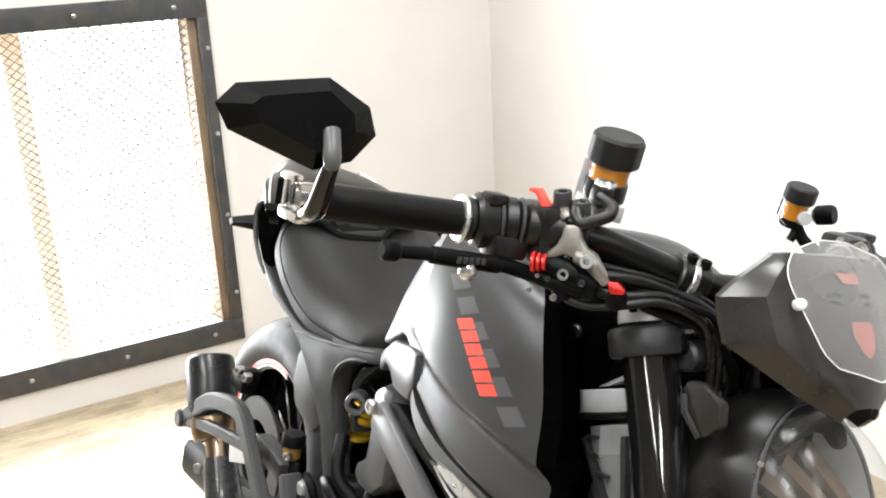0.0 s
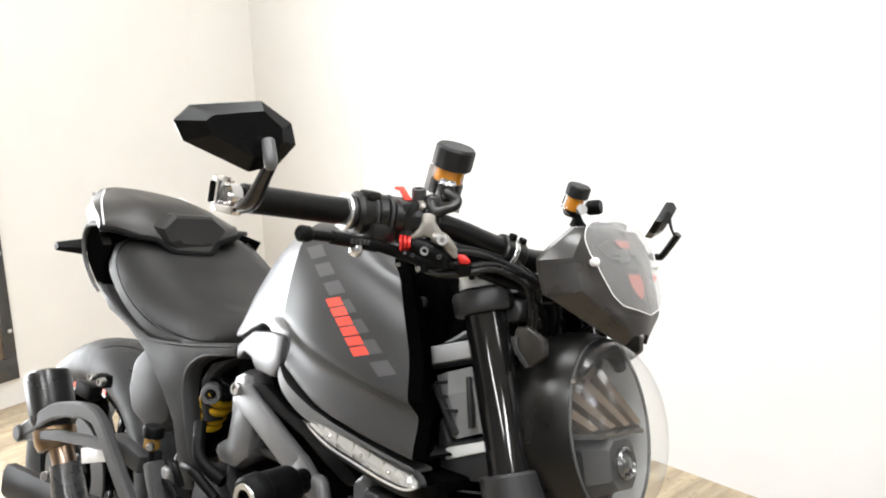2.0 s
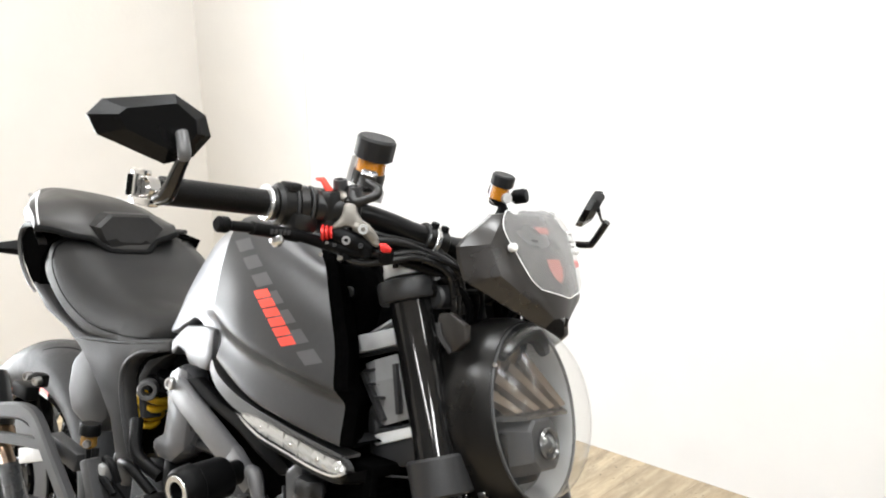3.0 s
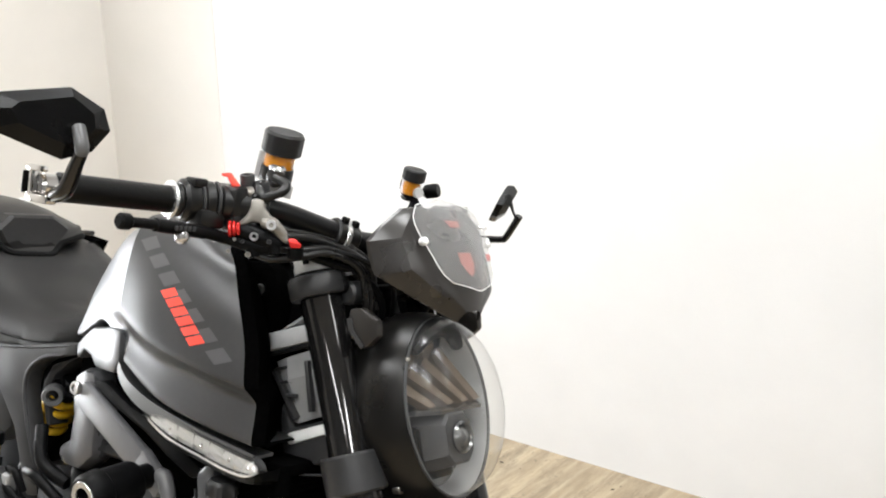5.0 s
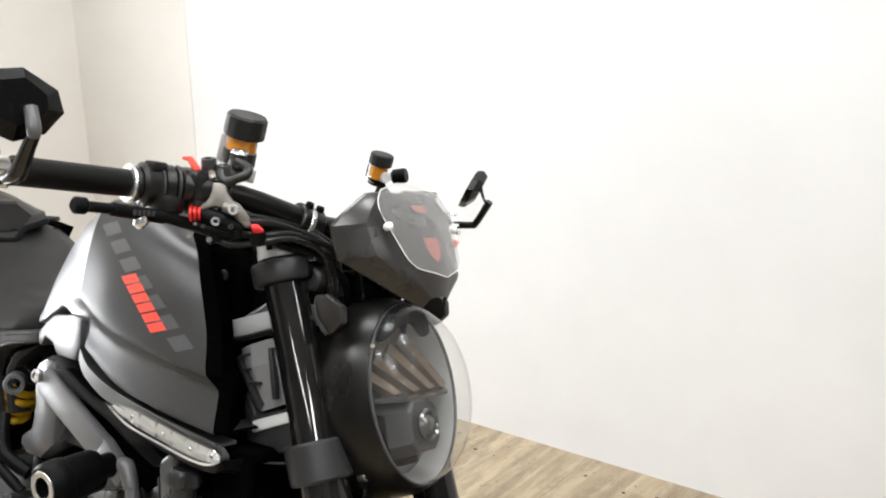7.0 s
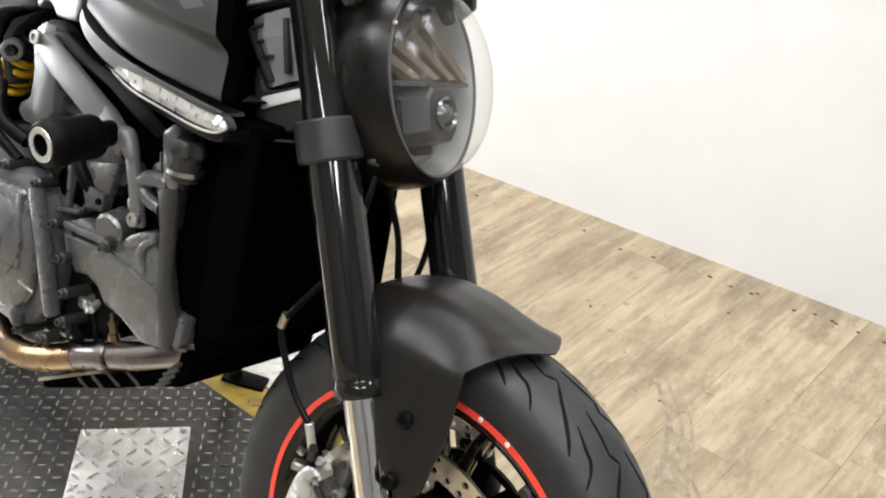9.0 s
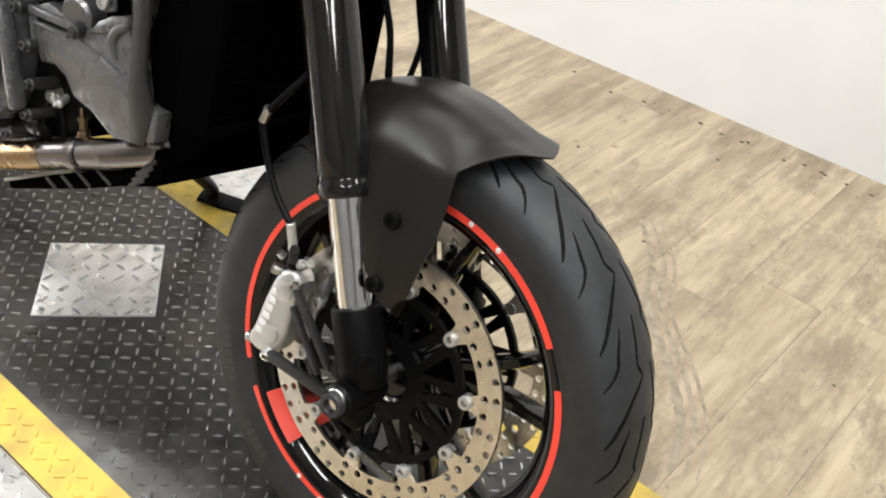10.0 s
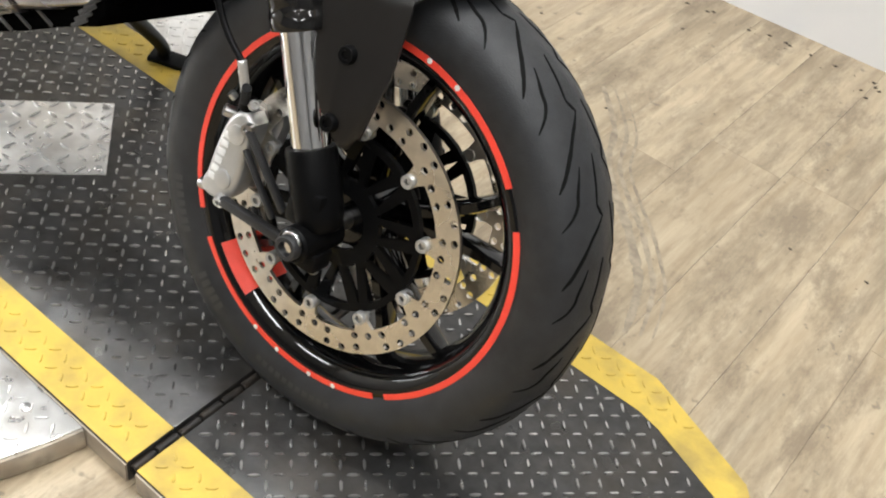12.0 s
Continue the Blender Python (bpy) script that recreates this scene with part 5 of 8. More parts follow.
    if s > 0:
        for dz in (-0.0042, 0.0042):
            tube(b, [V((-0.418, 0.404, 1.018 + dz)), V((-0.376, 0.398, 1.0235 + dz))], 0.0019, 8)
    stalk = part("mirror_stalk", b, M_ANOD, handlebar, "black bent mirror stalk")
    b = bmesh.new()
    tube(b, [V((-0.3060, -0.4446, 1.086)) if s < 0 else V((-0.330, 0.388, 1.066)), V((-0.3055, -0.4460, 1.0935)) if s < 0 else V((-0.337, 0.388, 1.074)), piv + V((0, 0, 0.004 if s < 0 else 0.008))], [0.0055, 0.0068, 0.0062] if s < 0 else [0.0024, 0.0022, 0.0034], 12, 4)
    part("mirror_joint", b, M_TRIM if s < 0 else M_ANOD, stalk, "bright ball joint")

    # mirror shell: a seven-sided cut stone shape; u outwards, v up, w ahead
    U = V((-0.502, 0.865, 0)) if s > 0 else V((-0.399, -0.917, 0))
    W = V((0.865, 0.502, 0)) if s > 0 else V((0.917, -0.399, 0))
    UP = V((0, 0, 1)) if s < 0 else V((0.40, 0.0, 0.917))
    O = V((-0.332, -0.430, 1.106)) if s < 0 else V((-0.356, 0.385, 1.079))
    rimo = [(0.0915, 0.009), (0.0790, 0.0255), (0.0134, 0.041), (-0.0190, 0.025), (-0.0268, 0.005), (-0.0120, -0.017), (0.0150, -0.028), (0.0800, -0.0085)]
    face = [(0.0640, 0.0135), (0.0580, 0.0200), (0.0120, 0.0320), (-0.0080, 0.0190), (-0.0110, 0.0060), (-0.0020, -0.0080), (0.0150, -0.0130), (0.0560, 0.0010)]

    def at(u, v, w):
        return O + U * u + UP * v + W * w
    b = bmesh.new()
    r0 = [at(u * 0.97, v * 0.97, -0.012) for u, v in rimo]
    r1 = [at(u, v, -0.006) for u, v in rimo]
    r2 = [at(u, v, -0.001) for u, v in rimo]
    r3 = [at(u, v, 0.009) for u, v in face]
    loft(b, [r0, r1, r2, r3])
    bmesh.ops.recalc_face_normals(b, faces=b.faces)
    mir = part("mirror", b, M_SHELLM, handlebar, "black faceted bar-end mirror", angle=12)
    b = bmesh.new()
    f = [b.verts.new(at(u * 0.92, v * 0.92, -0.0125)) for u, v in rimo]
    b.faces.new(f)
    part("mirror_glass", b, M_MIRROR, mir, "silvered mirror glass")


controls(-1)
controls(1)


def reservoir(c, r, h, s, label):
    """A fluid pot: black ribbed cap, clear wall with amber fluid, and its bracket."""
    def rpart(name, bm, material, parent, label="", angle=38):
        bmesh.ops.rotate(bm, verts=bm.verts, cent=c, matrix=Matrix.Rotation(radians(13), 3, "Y") @ Matrix.Rotation(radians(6), 3, "X"))
        return part(name, bm, material, parent, label, angle)
    b = bmesh.new()
    m = Matrix.Translation(c)
    pr = [(0.0, h * 0.98), (r * 0.90, h * 0.98), (r * 1.0, h * 0.93), (r * 1.0, h * 0.58), (r * 0.94, h * 0.55), (r * 0.78, h * 0.55)]
    rings = []
    for k in range(40):
        a = 2 * math.pi * k / 40
        q = 1.0 + (0.02 if k % 4 < 2 else -0.012)
        rings.append([m @ V((rr * (q if rr > 0.93 * r else 1) * math.cos(a), rr * (q if rr > 0.93 * r else 1) * math.sin(a), z)) for rr, z in pr])
    loft(b, rings, caps=False, closed=False, loop=True)
    cap = rpart("reservoir", b, M_CAPS, handlebar, label, angle=28)
    b = bmesh.new()
    lathe(b, [(r * 0.76, h * 0.56), (r * 0.78, h * 0.5), (r * 0.78, 0.03 * h), (r * 0.66, 0.0), (0.0005, 0.0)], m, 28)
    jar = rpart("jar", b, M_CLEAR, cap, "clear plastic jar")
    b = bmesh.new()
    lathe(b, [(0.0005, h * 0.54), (r * 0.74, h * 0.54), (r * 0.74, 0.06 * h), (0.0005, 0.05 * h)], m, 24)
    rpart("fluid", b, M_AMBER_S, jar, "amber fluid")
    if s < 0:
        # black foot of the pot with its screw, and the bright bracket that holds it
        b = bmesh.new()
        lathe(b, [(0.0, -0.002), (r * 0.70, -0.002), (r * 0.84, 0.001), (r * 0.84, 0.016), (r * 0.80, 0.018), (0, 0.018)], m, 28)
        block(b, c + V((r * 0.60, -r * 0.62, 0.008)), (0.016, 0.016, 0.020), Matrix.Identity(4), 0.003)
        foot = rpart("foot", b, M_SATB, cap, "black foot of the fluid pot")
        b = bmesh.new()
        q = c + V((r * 0.42, -r * 0.44, 0.0215))
        lathe(b, [(0, 0.003), (0.007, 0.0022), (0.0105, -0.001), (0.0105, -0.004)], basis(q, q + V((0.2, -0.25, 1))), 18)
        rpart("foot_cover", b, M_CASTB, foot, "pale round cover on the foot")
        b = bmesh.new()
        hexbolt(b, c + V((r * 0.60 + 0.008, -r * 0.62 - 0.007, 0.008)), H_N, 0.0034, 0.004)
        rpart("bracket_bolt", b, M_BOLT, foot)
        b = bmesh.new()
        bar(b, c + V((-r * 0.72, -r * 0.60, h * 0.52)), c + V((-r * 0.74, -r * 0.62, -0.006)), 0.007, 0.003, 0.001)
        bar(b, c + V((-r * 0.74, -r * 0.62, -0.003)), c + V((r * 0.10, -r * 1.0, -0.006)), 0.006, 0.003, 0.001)
        bar(b, c + V((-r * 0.1, -r * 0.9, -0.006)), c + V((r * 1.05, r * 0.30, -0.007)), 0.016, 0.0025, 0.001)
        rpart("bracket", b, M_PALE, cap, "bright reservoir bracket")
        return
    b = bmesh.new()
    rod(b, c + V((0, 0, -0.007)), c + V((0, 0, 0.003)), r * 0.70, seg=20, bev=0.002)
    tube(b, [c + V((r * 0.3, 0, -0.002)), c + V((r * 0.6, 0, -0.008)), c + V((r * 0.7, -r * 0.3, -0.018))], 0.0045, 10, 4)
    rpart("reservoir_hose", b, M_PLAST, cap, "short black rubber hose")
    b = bmesh.new()
    bar(b, c + V((-r * 0.72, -r * 0.60, h * 0.50)), c + V((-r * 0.74, -r * 0.62, 0.001)), 0.0022, 0.0022, 0.0006)
    bar(b, c + V((-r * 0.74, -r * 0.62, 0.001)), c + V((r * 0.3, -r * 0.7, -0.004)), 0.0022, 0.0022, 0.0006)
    rpart("bracket", b, M_CHROME, cap, "thin bright wire bracket")
    b = bmesh.new()
    lathe(b, [(0, 0.004), (0.0065, 0.004), (0.0075, 0.0), (0.0075, -0.006)], basis(c + V((r * 0.9, 0, 0.008)), c + V((r * 2, -0.01, 0.012))), 18)
    rpart("bracket_bolt", b, M_PALE, cap, "pale round bracket bolt")


M_CAPS = mat("ribbed_black_cap", (0.010, 0.010, 0.0105), 0.45, grain=0.1, scale=90, rvar=0.08, bump=0.1, bscale=500, spec=0.3)
M_AMBER_D = mat("aged_brake_fluid", (0.23, 0.125, 0.030), 0.2, grain=0.15, scale=40)
M_AMBER_S = mat("amber_brake_fluid", (0.66, 0.25, 0.018), 0.12, grain=0.08, scale=40)
reservoir(V((-0.348, -0.150, 1.081)), 0.0235, 0.062, -1, "round fluid reservoir with black cap and amber fluid")
reservoir(V((-0.327, 0.089, 1.083)), 0.0158, 0.038, 1, "small round fluid reservoir with black cap and amber fluid")
b = bmesh.new()
c = V((-0.326, 0.140, 1.092))
lathe(b, [(0, 0.010), (0.009, 0.010), (0.0105, 0.007), (0.0105, -0.008), (0.007, -0.012), (0, -0.012)], basis(c, c + V((0.7, 0.2, 0.2))), 20)
part("knob", b, M_PLAST, handlebar, "round black knob")
b = bmesh.new()
tube(b, [V((-0.321, 0.089, 1.082)), V((-0.313, 0.096, 1.066)), V((-0.297, 0.110, 1.050))], [0.0055, 0.006, 0.009], 12, 4)
part("reservoir_stem", b, M_PLAST, handlebar)

# -- fly screen cowl and instrument --
COWL = [(0.00, 1.065, 0.070, -0.199, 0.008), (0.30, 1.029, 0.105, -0.170, 0.050), (0.55, 0.996, 0.099, -0.150, 0.056), (0.78, 0.974, 0.066, -0.140, 0.028), (1.00, 0.953, 0.024, -0.137, 0.004)]


def cowl_pt(u, v, lift=0.0):
    """u across -1..1, v from top 0 to nose 1; lift: metres ahead."""
    ks = [c[0] for c in COWL]
    z, w, x, d = (float(np.interp(v, ks, [c[i] for c in COWL])) for i in (1, 2, 3, 4))
    au = abs(u)
    crease = 0.0 if au < 0.5 else (au - 0.5) * 2
    xx = x - d * (0.18 * (min(au, 0.5) * 2) ** 2 + 0.82 * crease ** 1.3) + lift
    tuck = max(0.0, (au - 0.70) / 0.30) * min(1.0, max(0.0, (v - 0.22) / 0.15))
    xx -= 0.003 * tuck
    z -= 0.010 * tuck
    # crease along the flank, between an upper facet and one that faces the floor
    bump = max(0.0, 1 - abs(au - 0.75) / 0.25) * min(1.0, 0.25 + v / 0.2) * min(1.0, (1.0 - v) / 0.25)
    xx += 0.004 * bump
    z += 0.003 * bump
    return V((xx + 0.014, w * u + math.copysign(0.007, u) * bump - 0.027 + 0.004 * v, z + 0.006 + 0.004 * (1 - au * au)))


b = bmesh.new()
NU, NV = 24, 20
for off, flip in ((0.0, False), (-0.005, True)):
    vs = [[b.verts.new(cowl_pt(-1 + 2 * i / NU, j / NV, off)) for i in range(NU + 1)] for j in range(NV + 1)]
    for j in range(NV):
        for i in range(NU):
            q = (vs[j][i], vs[j][i + 1], vs[j + 1][i + 1], vs[j + 1][i])
            b.faces.new(q[::-1] if flip else q)
    if off == 0.0:
        first = vs
edge = lambda g: [g[0][i] for i in range(NU + 1)] + [g[j][NU] for j in range(1, NV + 1)] + [g[NV][i] for i in range(NU - 1, -1, -1)] + [g[j][0] for j in range(NV - 1, 0, -1)]
e0, e1 = edge(first), edge(vs)
for i in range(len(e0)):
    j = (i + 1) % len(e0)
    b.faces.new((e0[i], e1[i], e1[j], e0[j]))
cowl = part("fly_screen_cowl", b, M_COWL, BIKE, "matte graphite fly screen cowl", angle=22)


def screen_half(v):
    """Half width of the clear screen, as a share of the cowl's."""
    return float(np.interp(v, [-0.07, -0.055, -0.03, 0.02, 0.30, 0.62, 0.65, 0.74], [0.25, 0.55, 0.78, 0.88, 0.62, 0.52, 0.50, 0.03]))


b = bmesh.new()
rows = []
for j in range(19):
    v = -0.07 + 0.81 * j / 18
    rows.append([cowl_pt(screen_half(v) * (-1 + 2 * i / 14), max(v, 0.0), 0.010) + V((min(v, 0) * 0.25, 0, -min(v, 0) * 0.16)) for i in range(15)])
me_rows = rows
loft(b, me_rows, caps=False, closed=False)
scr = part("screen", b, M_SMOKE, cowl, "smoke-tinted clear screen")
b = bmesh.new()
loop_pts = [r[0] for r in me_rows] + [r[-1] for r in me_rows[::-1]]
tube(b, loop_pts + [loop_pts[0]], 0.00055, 6, 1)
part("screen_edge", b, M_DECALW, scr, "pale bevelled screen edge")
for s in (-1, 1):
    b = bmesh.new()
    p = cowl_pt(s * 0.61, 0.30, 0.010)
    lathe(b, [(0, 0.003), (0.003, 0.0028), (0.0048, 0.001), (0.0048, -0.006)], basis(p, p + V((0.8, s * 0.4, 0.3))), 14)
    part("screen_screw", b, M_DECALW, scr)
# red marks under the screen, plain shapes
b = bmesh.new()
for v0, v1, u0, u1 in ((0.10, 0.16, -0.16, 0.20), ):
    q = [cowl_pt(u, v, 0.0022) for u, v in ((u0, v0), (u1, v0), (u1 * 0.8, v1), (u0 * 0.5, v1))]
    b.faces.new([b.verts.new(p) for p in q])
part("cowl_mark", b, M_REDD, cowl, "small red mark")
b = bmesh.new()
q = [cowl_pt(u, v, 0.0022) for u, v in ((-0.13, 0.38), (0.13, 0.38), (0.14, 0.46), (0.08, 0.54), (0.0, 0.59), (-0.08, 0.54), (-0.14, 0.46))]
b.faces.new([b.verts.new(p) for p in q])
part("cowl_badge", b, M_REDD, cowl, "red shield badge as a plain shape")
b = bmesh.new()
for k in range(2):
    q = [cowl_pt(u, v, 0.0018) for u, v in ((-0.30, 0.22 + 0.05 * k), (0.26, 0.22 + 0.05 * k), (0.24, 0.245 + 0.05 * k), (-0.28, 0.245 + 0.05 * k))]
    b.faces.new([b.verts.new(p) for p in q])
part("cowl_vent", b, M_GROOVE, cowl)
b = bmesh.new()
M_I = basis(V((-0.245, 0, 1.000)), V((-0.300, 0, 1.040)), (1, 0, 0))
block(b, (0, 0, 0), (0.100, 0.060, 0.022), M_I, 0.006)
part("instrument", b, M_PLAST, BIKE, "black instrument panel")

# -- turn lamp on the far side of the cowl --
for s in (1,):
    b = bmesh.new()
    block(b, V((-0.208, s * 0.108, 1.010)), (0.014, 0.018, 0.016), bev=0.004)
    ind = part("turn_indicator", b, M_PLAST, BIKE, "small black turn indicator")
    b = bmesh.new()
    block(b, V((-0.202, s * 0.110, 1.016)), (0.008, 0.018, 0.010), bev=0.003)
    part("lens", b, M_RED, ind, "red lens")

# -- headlight --
HC = V((-0.150, -0.012, 0.840))
HN, HU = V((0.938, 0, 0.346)), V((-0.346, 0, 0.938))


def oval(w, h, d, n=56, egg=0.0):
    """A ring round the headlight's axis: half width w, half height h, d ahead of the face."""
    out = []
    for i in range(n):
        a = 2 * math.pi * i / n
        cx, cz = math.cos(a), math.sin(a)
        out.append(HC + V((0, w * (1 - egg * cz) * cx, 0)) + HU * (h * cz) + HN * d)
    return out


def hp(y, u, d):
    """A point of the headlight: y across, u up its face, d ahead of it."""
    return HC + V((0, y, 0)) + HU * u + HN * d


# shell: a narrow chamfer round the glass, a crease, then a broad flank that runs back to the fork
b = bmesh.new()
loft(b, [oval(0.0835, 0.1065, -0.006), oval(0.0845, 0.1075, 0.002), oval(0.0875, 0.1105, 0.003), oval(0.0925, 0.1160, -0.009), oval(0.0955, 0.1190, -0.020), oval(0.0985, 0.1215, -0.042), oval(0.0975, 0.1205, -0.062), oval(0.090, 0.112, -0.085), oval(0.06, 0.08, -0.10)], caps=False)
b.faces.new([b.verts.new(p) for p in oval(0.06, 0.08, -0.10)])
bmesh.ops.remove_doubles(b, verts=b.verts, dist=1e-5)
lamp = part("headlight", b, M_SHELL, BIKE, "oval headlight in a matte black shell", angle=22)
b = bmesh.new()
loft(b, [oval(0.0828, 0.1058, 0.003), oval(0.0840, 0.1070, 0.0055), oval(0.0856, 0.1086, 0.0050), oval(0.0860, 0.1090, 0.001)], caps=False)
part("bezel", b, M_TRIM, lamp, "thin satin bezel")
b = bmesh.new()
rings = [oval(0.0828 * math.cos(t) ** 0.8, 0.1058 * math.cos(t) ** 0.8, 0.003 + 0.056 * math.sin(t)) for t in [math.pi / 2 * k / 11 for k in range(11)]]
loft(b, rings, caps=False)
b.faces.new([b.verts.new(p) for p in rings[-1]])
bmesh.ops.remove_doubles(b, verts=b.verts, dist=1e-5)
gl = part("lamp_glass", b, M_DOME, lamp, "clear domed headlight glass")
gl.visible_shadow = False
# pale light guide: the inner wall of the bowl, all round
b = bmesh.new()
loft(b, [oval(0.0826, 0.1056, 0.002), oval(0.0800, 0.1030, -0.006), oval(0.0725, 0.0950, -0.030), oval(0.0705, 0.0930, -0.031)], caps=False)
part("light_guide", b, M_GUIDE, lamp, "milky light guide round the bowl")
# reflector bowl: broad bronzed ribs above, smoked housing below
b = bmesh.new()
NB = 56
rings = []
for k in range(9):
    f = k / 8
    ring = []
    for i, p in enumerate(oval(0.0712 * (1 - 0.80 * f), 0.0935 * (1 - 0.80 * f), -0.029 - 0.030 * f ** 0.7)):
        if 1 <= k <= 7:
            p = p + HN * (0.010 if i % 5 < 3 else -0.006)
        ring.append(p)
    rings.append(ring)
loft(b, [[r[i] for i in range(0, NB // 2 + 1)] for r in rings], caps=False, closed=False)
part("upper_reflector", b, M_BRONZE, lamp, "ribbed bronze-tinted reflector", angle=18)
# slanted bronze vanes that fan out from the projector
for k, (y0, y1) in enumerate(((-0.066, -0.050), (-0.040, -0.012), (-0.010, 0.020), (0.022, 0.046))):
    b = bmesh.new()
    loft(b, [[hp(y0, 0.030 + 0.012 * k, -0.022), hp(y0 + 0.012, 0.040 + 0.012 * k, -0.024), hp(y0 + 0.012, 0.038 + 0.012 * k, -0.030), hp(y0, 0.028 + 0.012 * k, -0.030)],
             [hp(y1 + 0.010, 0.002, 0.004), hp(y1 + 0.026, 0.004, 0.002), hp(y1 + 0.026, 0.000, -0.010), hp(y1 + 0.010, 0.000, -0.010)]])
    part("reflector_vane", b, M_BRONZE, lamp, "bronze-tinted vane")
b = bmesh.new()
rings = [[p for p in oval(0.0712 * (1 - 0.80 * f), 0.0935 * (1 - 0.80 * f), -0.029 - 0.012 * f)] for f in (0, 0.25, 0.5, 0.75, 1)]
loft(b, [[r[i % NB] for i in range(NB // 2, NB + 1)] for r in rings], caps=False, closed=False)
part("lower_reflector", b, M_REFL, lamp, "grey lower reflector")
b = bmesh.new()
loft(b, [[hp(-0.071, -0.003, -0.028), hp(0.071, -0.003, -0.028), hp(0.071, 0.003, -0.028), hp(-0.071, 0.003, -0.028)],
         [hp(-0.064, -0.005, 0.000), hp(0.064, -0.005, 0.000), hp(0.064, 0.001, 0.002), hp(-0.064, 0.001, 0.002)],
         [hp(-0.046, -0.007, 0.022), hp(0.040, -0.007, 0.022), hp(0.040, -0.003, 0.024), hp(-0.046, -0.003, 0.024)]])
part("divider", b, M_REFL, lamp, "pale cross bar inside the lamp", angle=20)
# solid black blocks paint the shaded hollows beside the projector
for y0, y1, u0, u1, d in ((-0.064, -0.040, -0.062, -0.018, -0.012), (-0.058, 0.010, -0.082, -0.064, -0.018)):
    b = bmesh.new()
    block(b, (0, 0, 0), (y1 - y0, u1 - u0, 0.016), basis(hp((y0 + y1) / 2, (u0 + u1) / 2, d), hp((y0 + y1) / 2, (u0 + u1) / 2, d + 1), HU), 0.005)
    part("lamp_recess", b, M_GROOVE, lamp, "black block for the shaded hollow beside the projector")
# projector: a tapered smoked box with a rounded frame and its lens
PC = hp(-0.018, -0.037, 0.024)
PM = basis(PC, PC + HN, HU)
b = bmesh.new()
loft(b, [[PM @ V((sx * w, sy * h, z)) for sx, sy in ((-1, -0.6), (-0.6, -1), (0.6, -1), (1, -0.6), (1, 0.6), (0.6, 1), (-0.6, 1), (-1, 0.6))] for w, h, z in ((0.040, 0.036, -0.050), (0.037, 0.033, -0.020), (0.029, 0.030, -0.002), (0.026, 0.027, 0.001), (0.021, 0.024, 0.0))])
ph = part("projector_housing", b, M_PLASTG, lamp, "smoked grey projector housing", angle=25)
b = bmesh.new()
lathe(b, [(0.0135, 0.002), (0.0180, 0.002), (0.0190, 0.006), (0.0165, 0.009), (0.0140, 0.006)], PM, 28)
part("projector_ring", b, M_REFL, ph, "satin projector ring")
b = bmesh.new()
lathe(b, [(0.0, 0.011), (0.006, 0.0100), (0.011, 0.0065), (0.0140, 0.002)], PM, 24)
part("projector_lens", b, M_REFL, ph, "bright projector lens")
b = bmesh.new()
tube(b, [hp(-0.048, 0.070, -0.004), hp(-0.02, 0.092, 0.004), hp(0.02, 0.094, 0.004), hp(0.048, 0.072, -0.004)], [0.008, 0.013, 0.013, 0.008], 8, 4)
part("inner_brow", b, M_GROOVE, lamp, "black brow inside the lamp")
b = bmesh.new()
hexbolt(b, hp(-0.0700, 0.0610, 0.004), (0.6, -0.7, 0.4), 0.0032, 0.003)
part("bezel_screw", b, M_CHROME, lamp)
# brackets that hold the headlight to the fork
for s in (-1, 1):
    b = bmesh.new()
    ya, yb = sorted((s * 0.100, s * 0.112))
    plate(b, [(-0.238, 0.946), (-0.222, 0.950), (-0.196, 0.940), (-0.192, 0.922), (-0.204, 0.908), (-0.212, 0.903), (-0.234, 0.919), (-0.239, 0.932)], ya, yb, XZ, 0.003)
    hb = part("headlight_bracket", b, M_COWL, lamp, "dark headlight bracket")
    b = bmesh.new()
    ya, yb = sorted((s * 0.1125, s * 0.1145))
    plate(b, [(-0.239, 0.934), (-0.234, 0.919), (-0.212, 0.903), (-0.208, 0.907), (-0.228, 0.923), (-0.232, 0.936)], ya, yb, XZ, 0.0006)
    part("bracket_edge", b, M_PLASTG, hb, "pale bevelled bracket edge")
b = bmesh.new()
tube(b, [V((-0.18, -0.03, 0.74)), V((-0.17, -0.01, 0.69)), V((-0.155, 0.0, 0.65)), V((-0.140, 0.0, 0.60)), V((-0.135, 0.002, 0.58))], 0.004, 8)
tube(b, [V((-0.18, -0.02, 0.74)), V((-0.175, 0.0, 0.69)), V((-0.16, 0.006, 0.65)), V((-0.147, 0.006, 0.60)), V((-0.14, 0.006, 0.58))], 0.003, 8)
part("brake_line", b, M_PLAST, BIKE, "black brake lines behind the headlight")
# -- tank and bodywork; the body trails the front wheel at a slight angle --
from mathutils.bvhtree import BVHTree


def yc(x):
    """Sideways drift of the bike's middle line, as the bar is turned a touch."""
    return -0.060 * (x + 0.30)


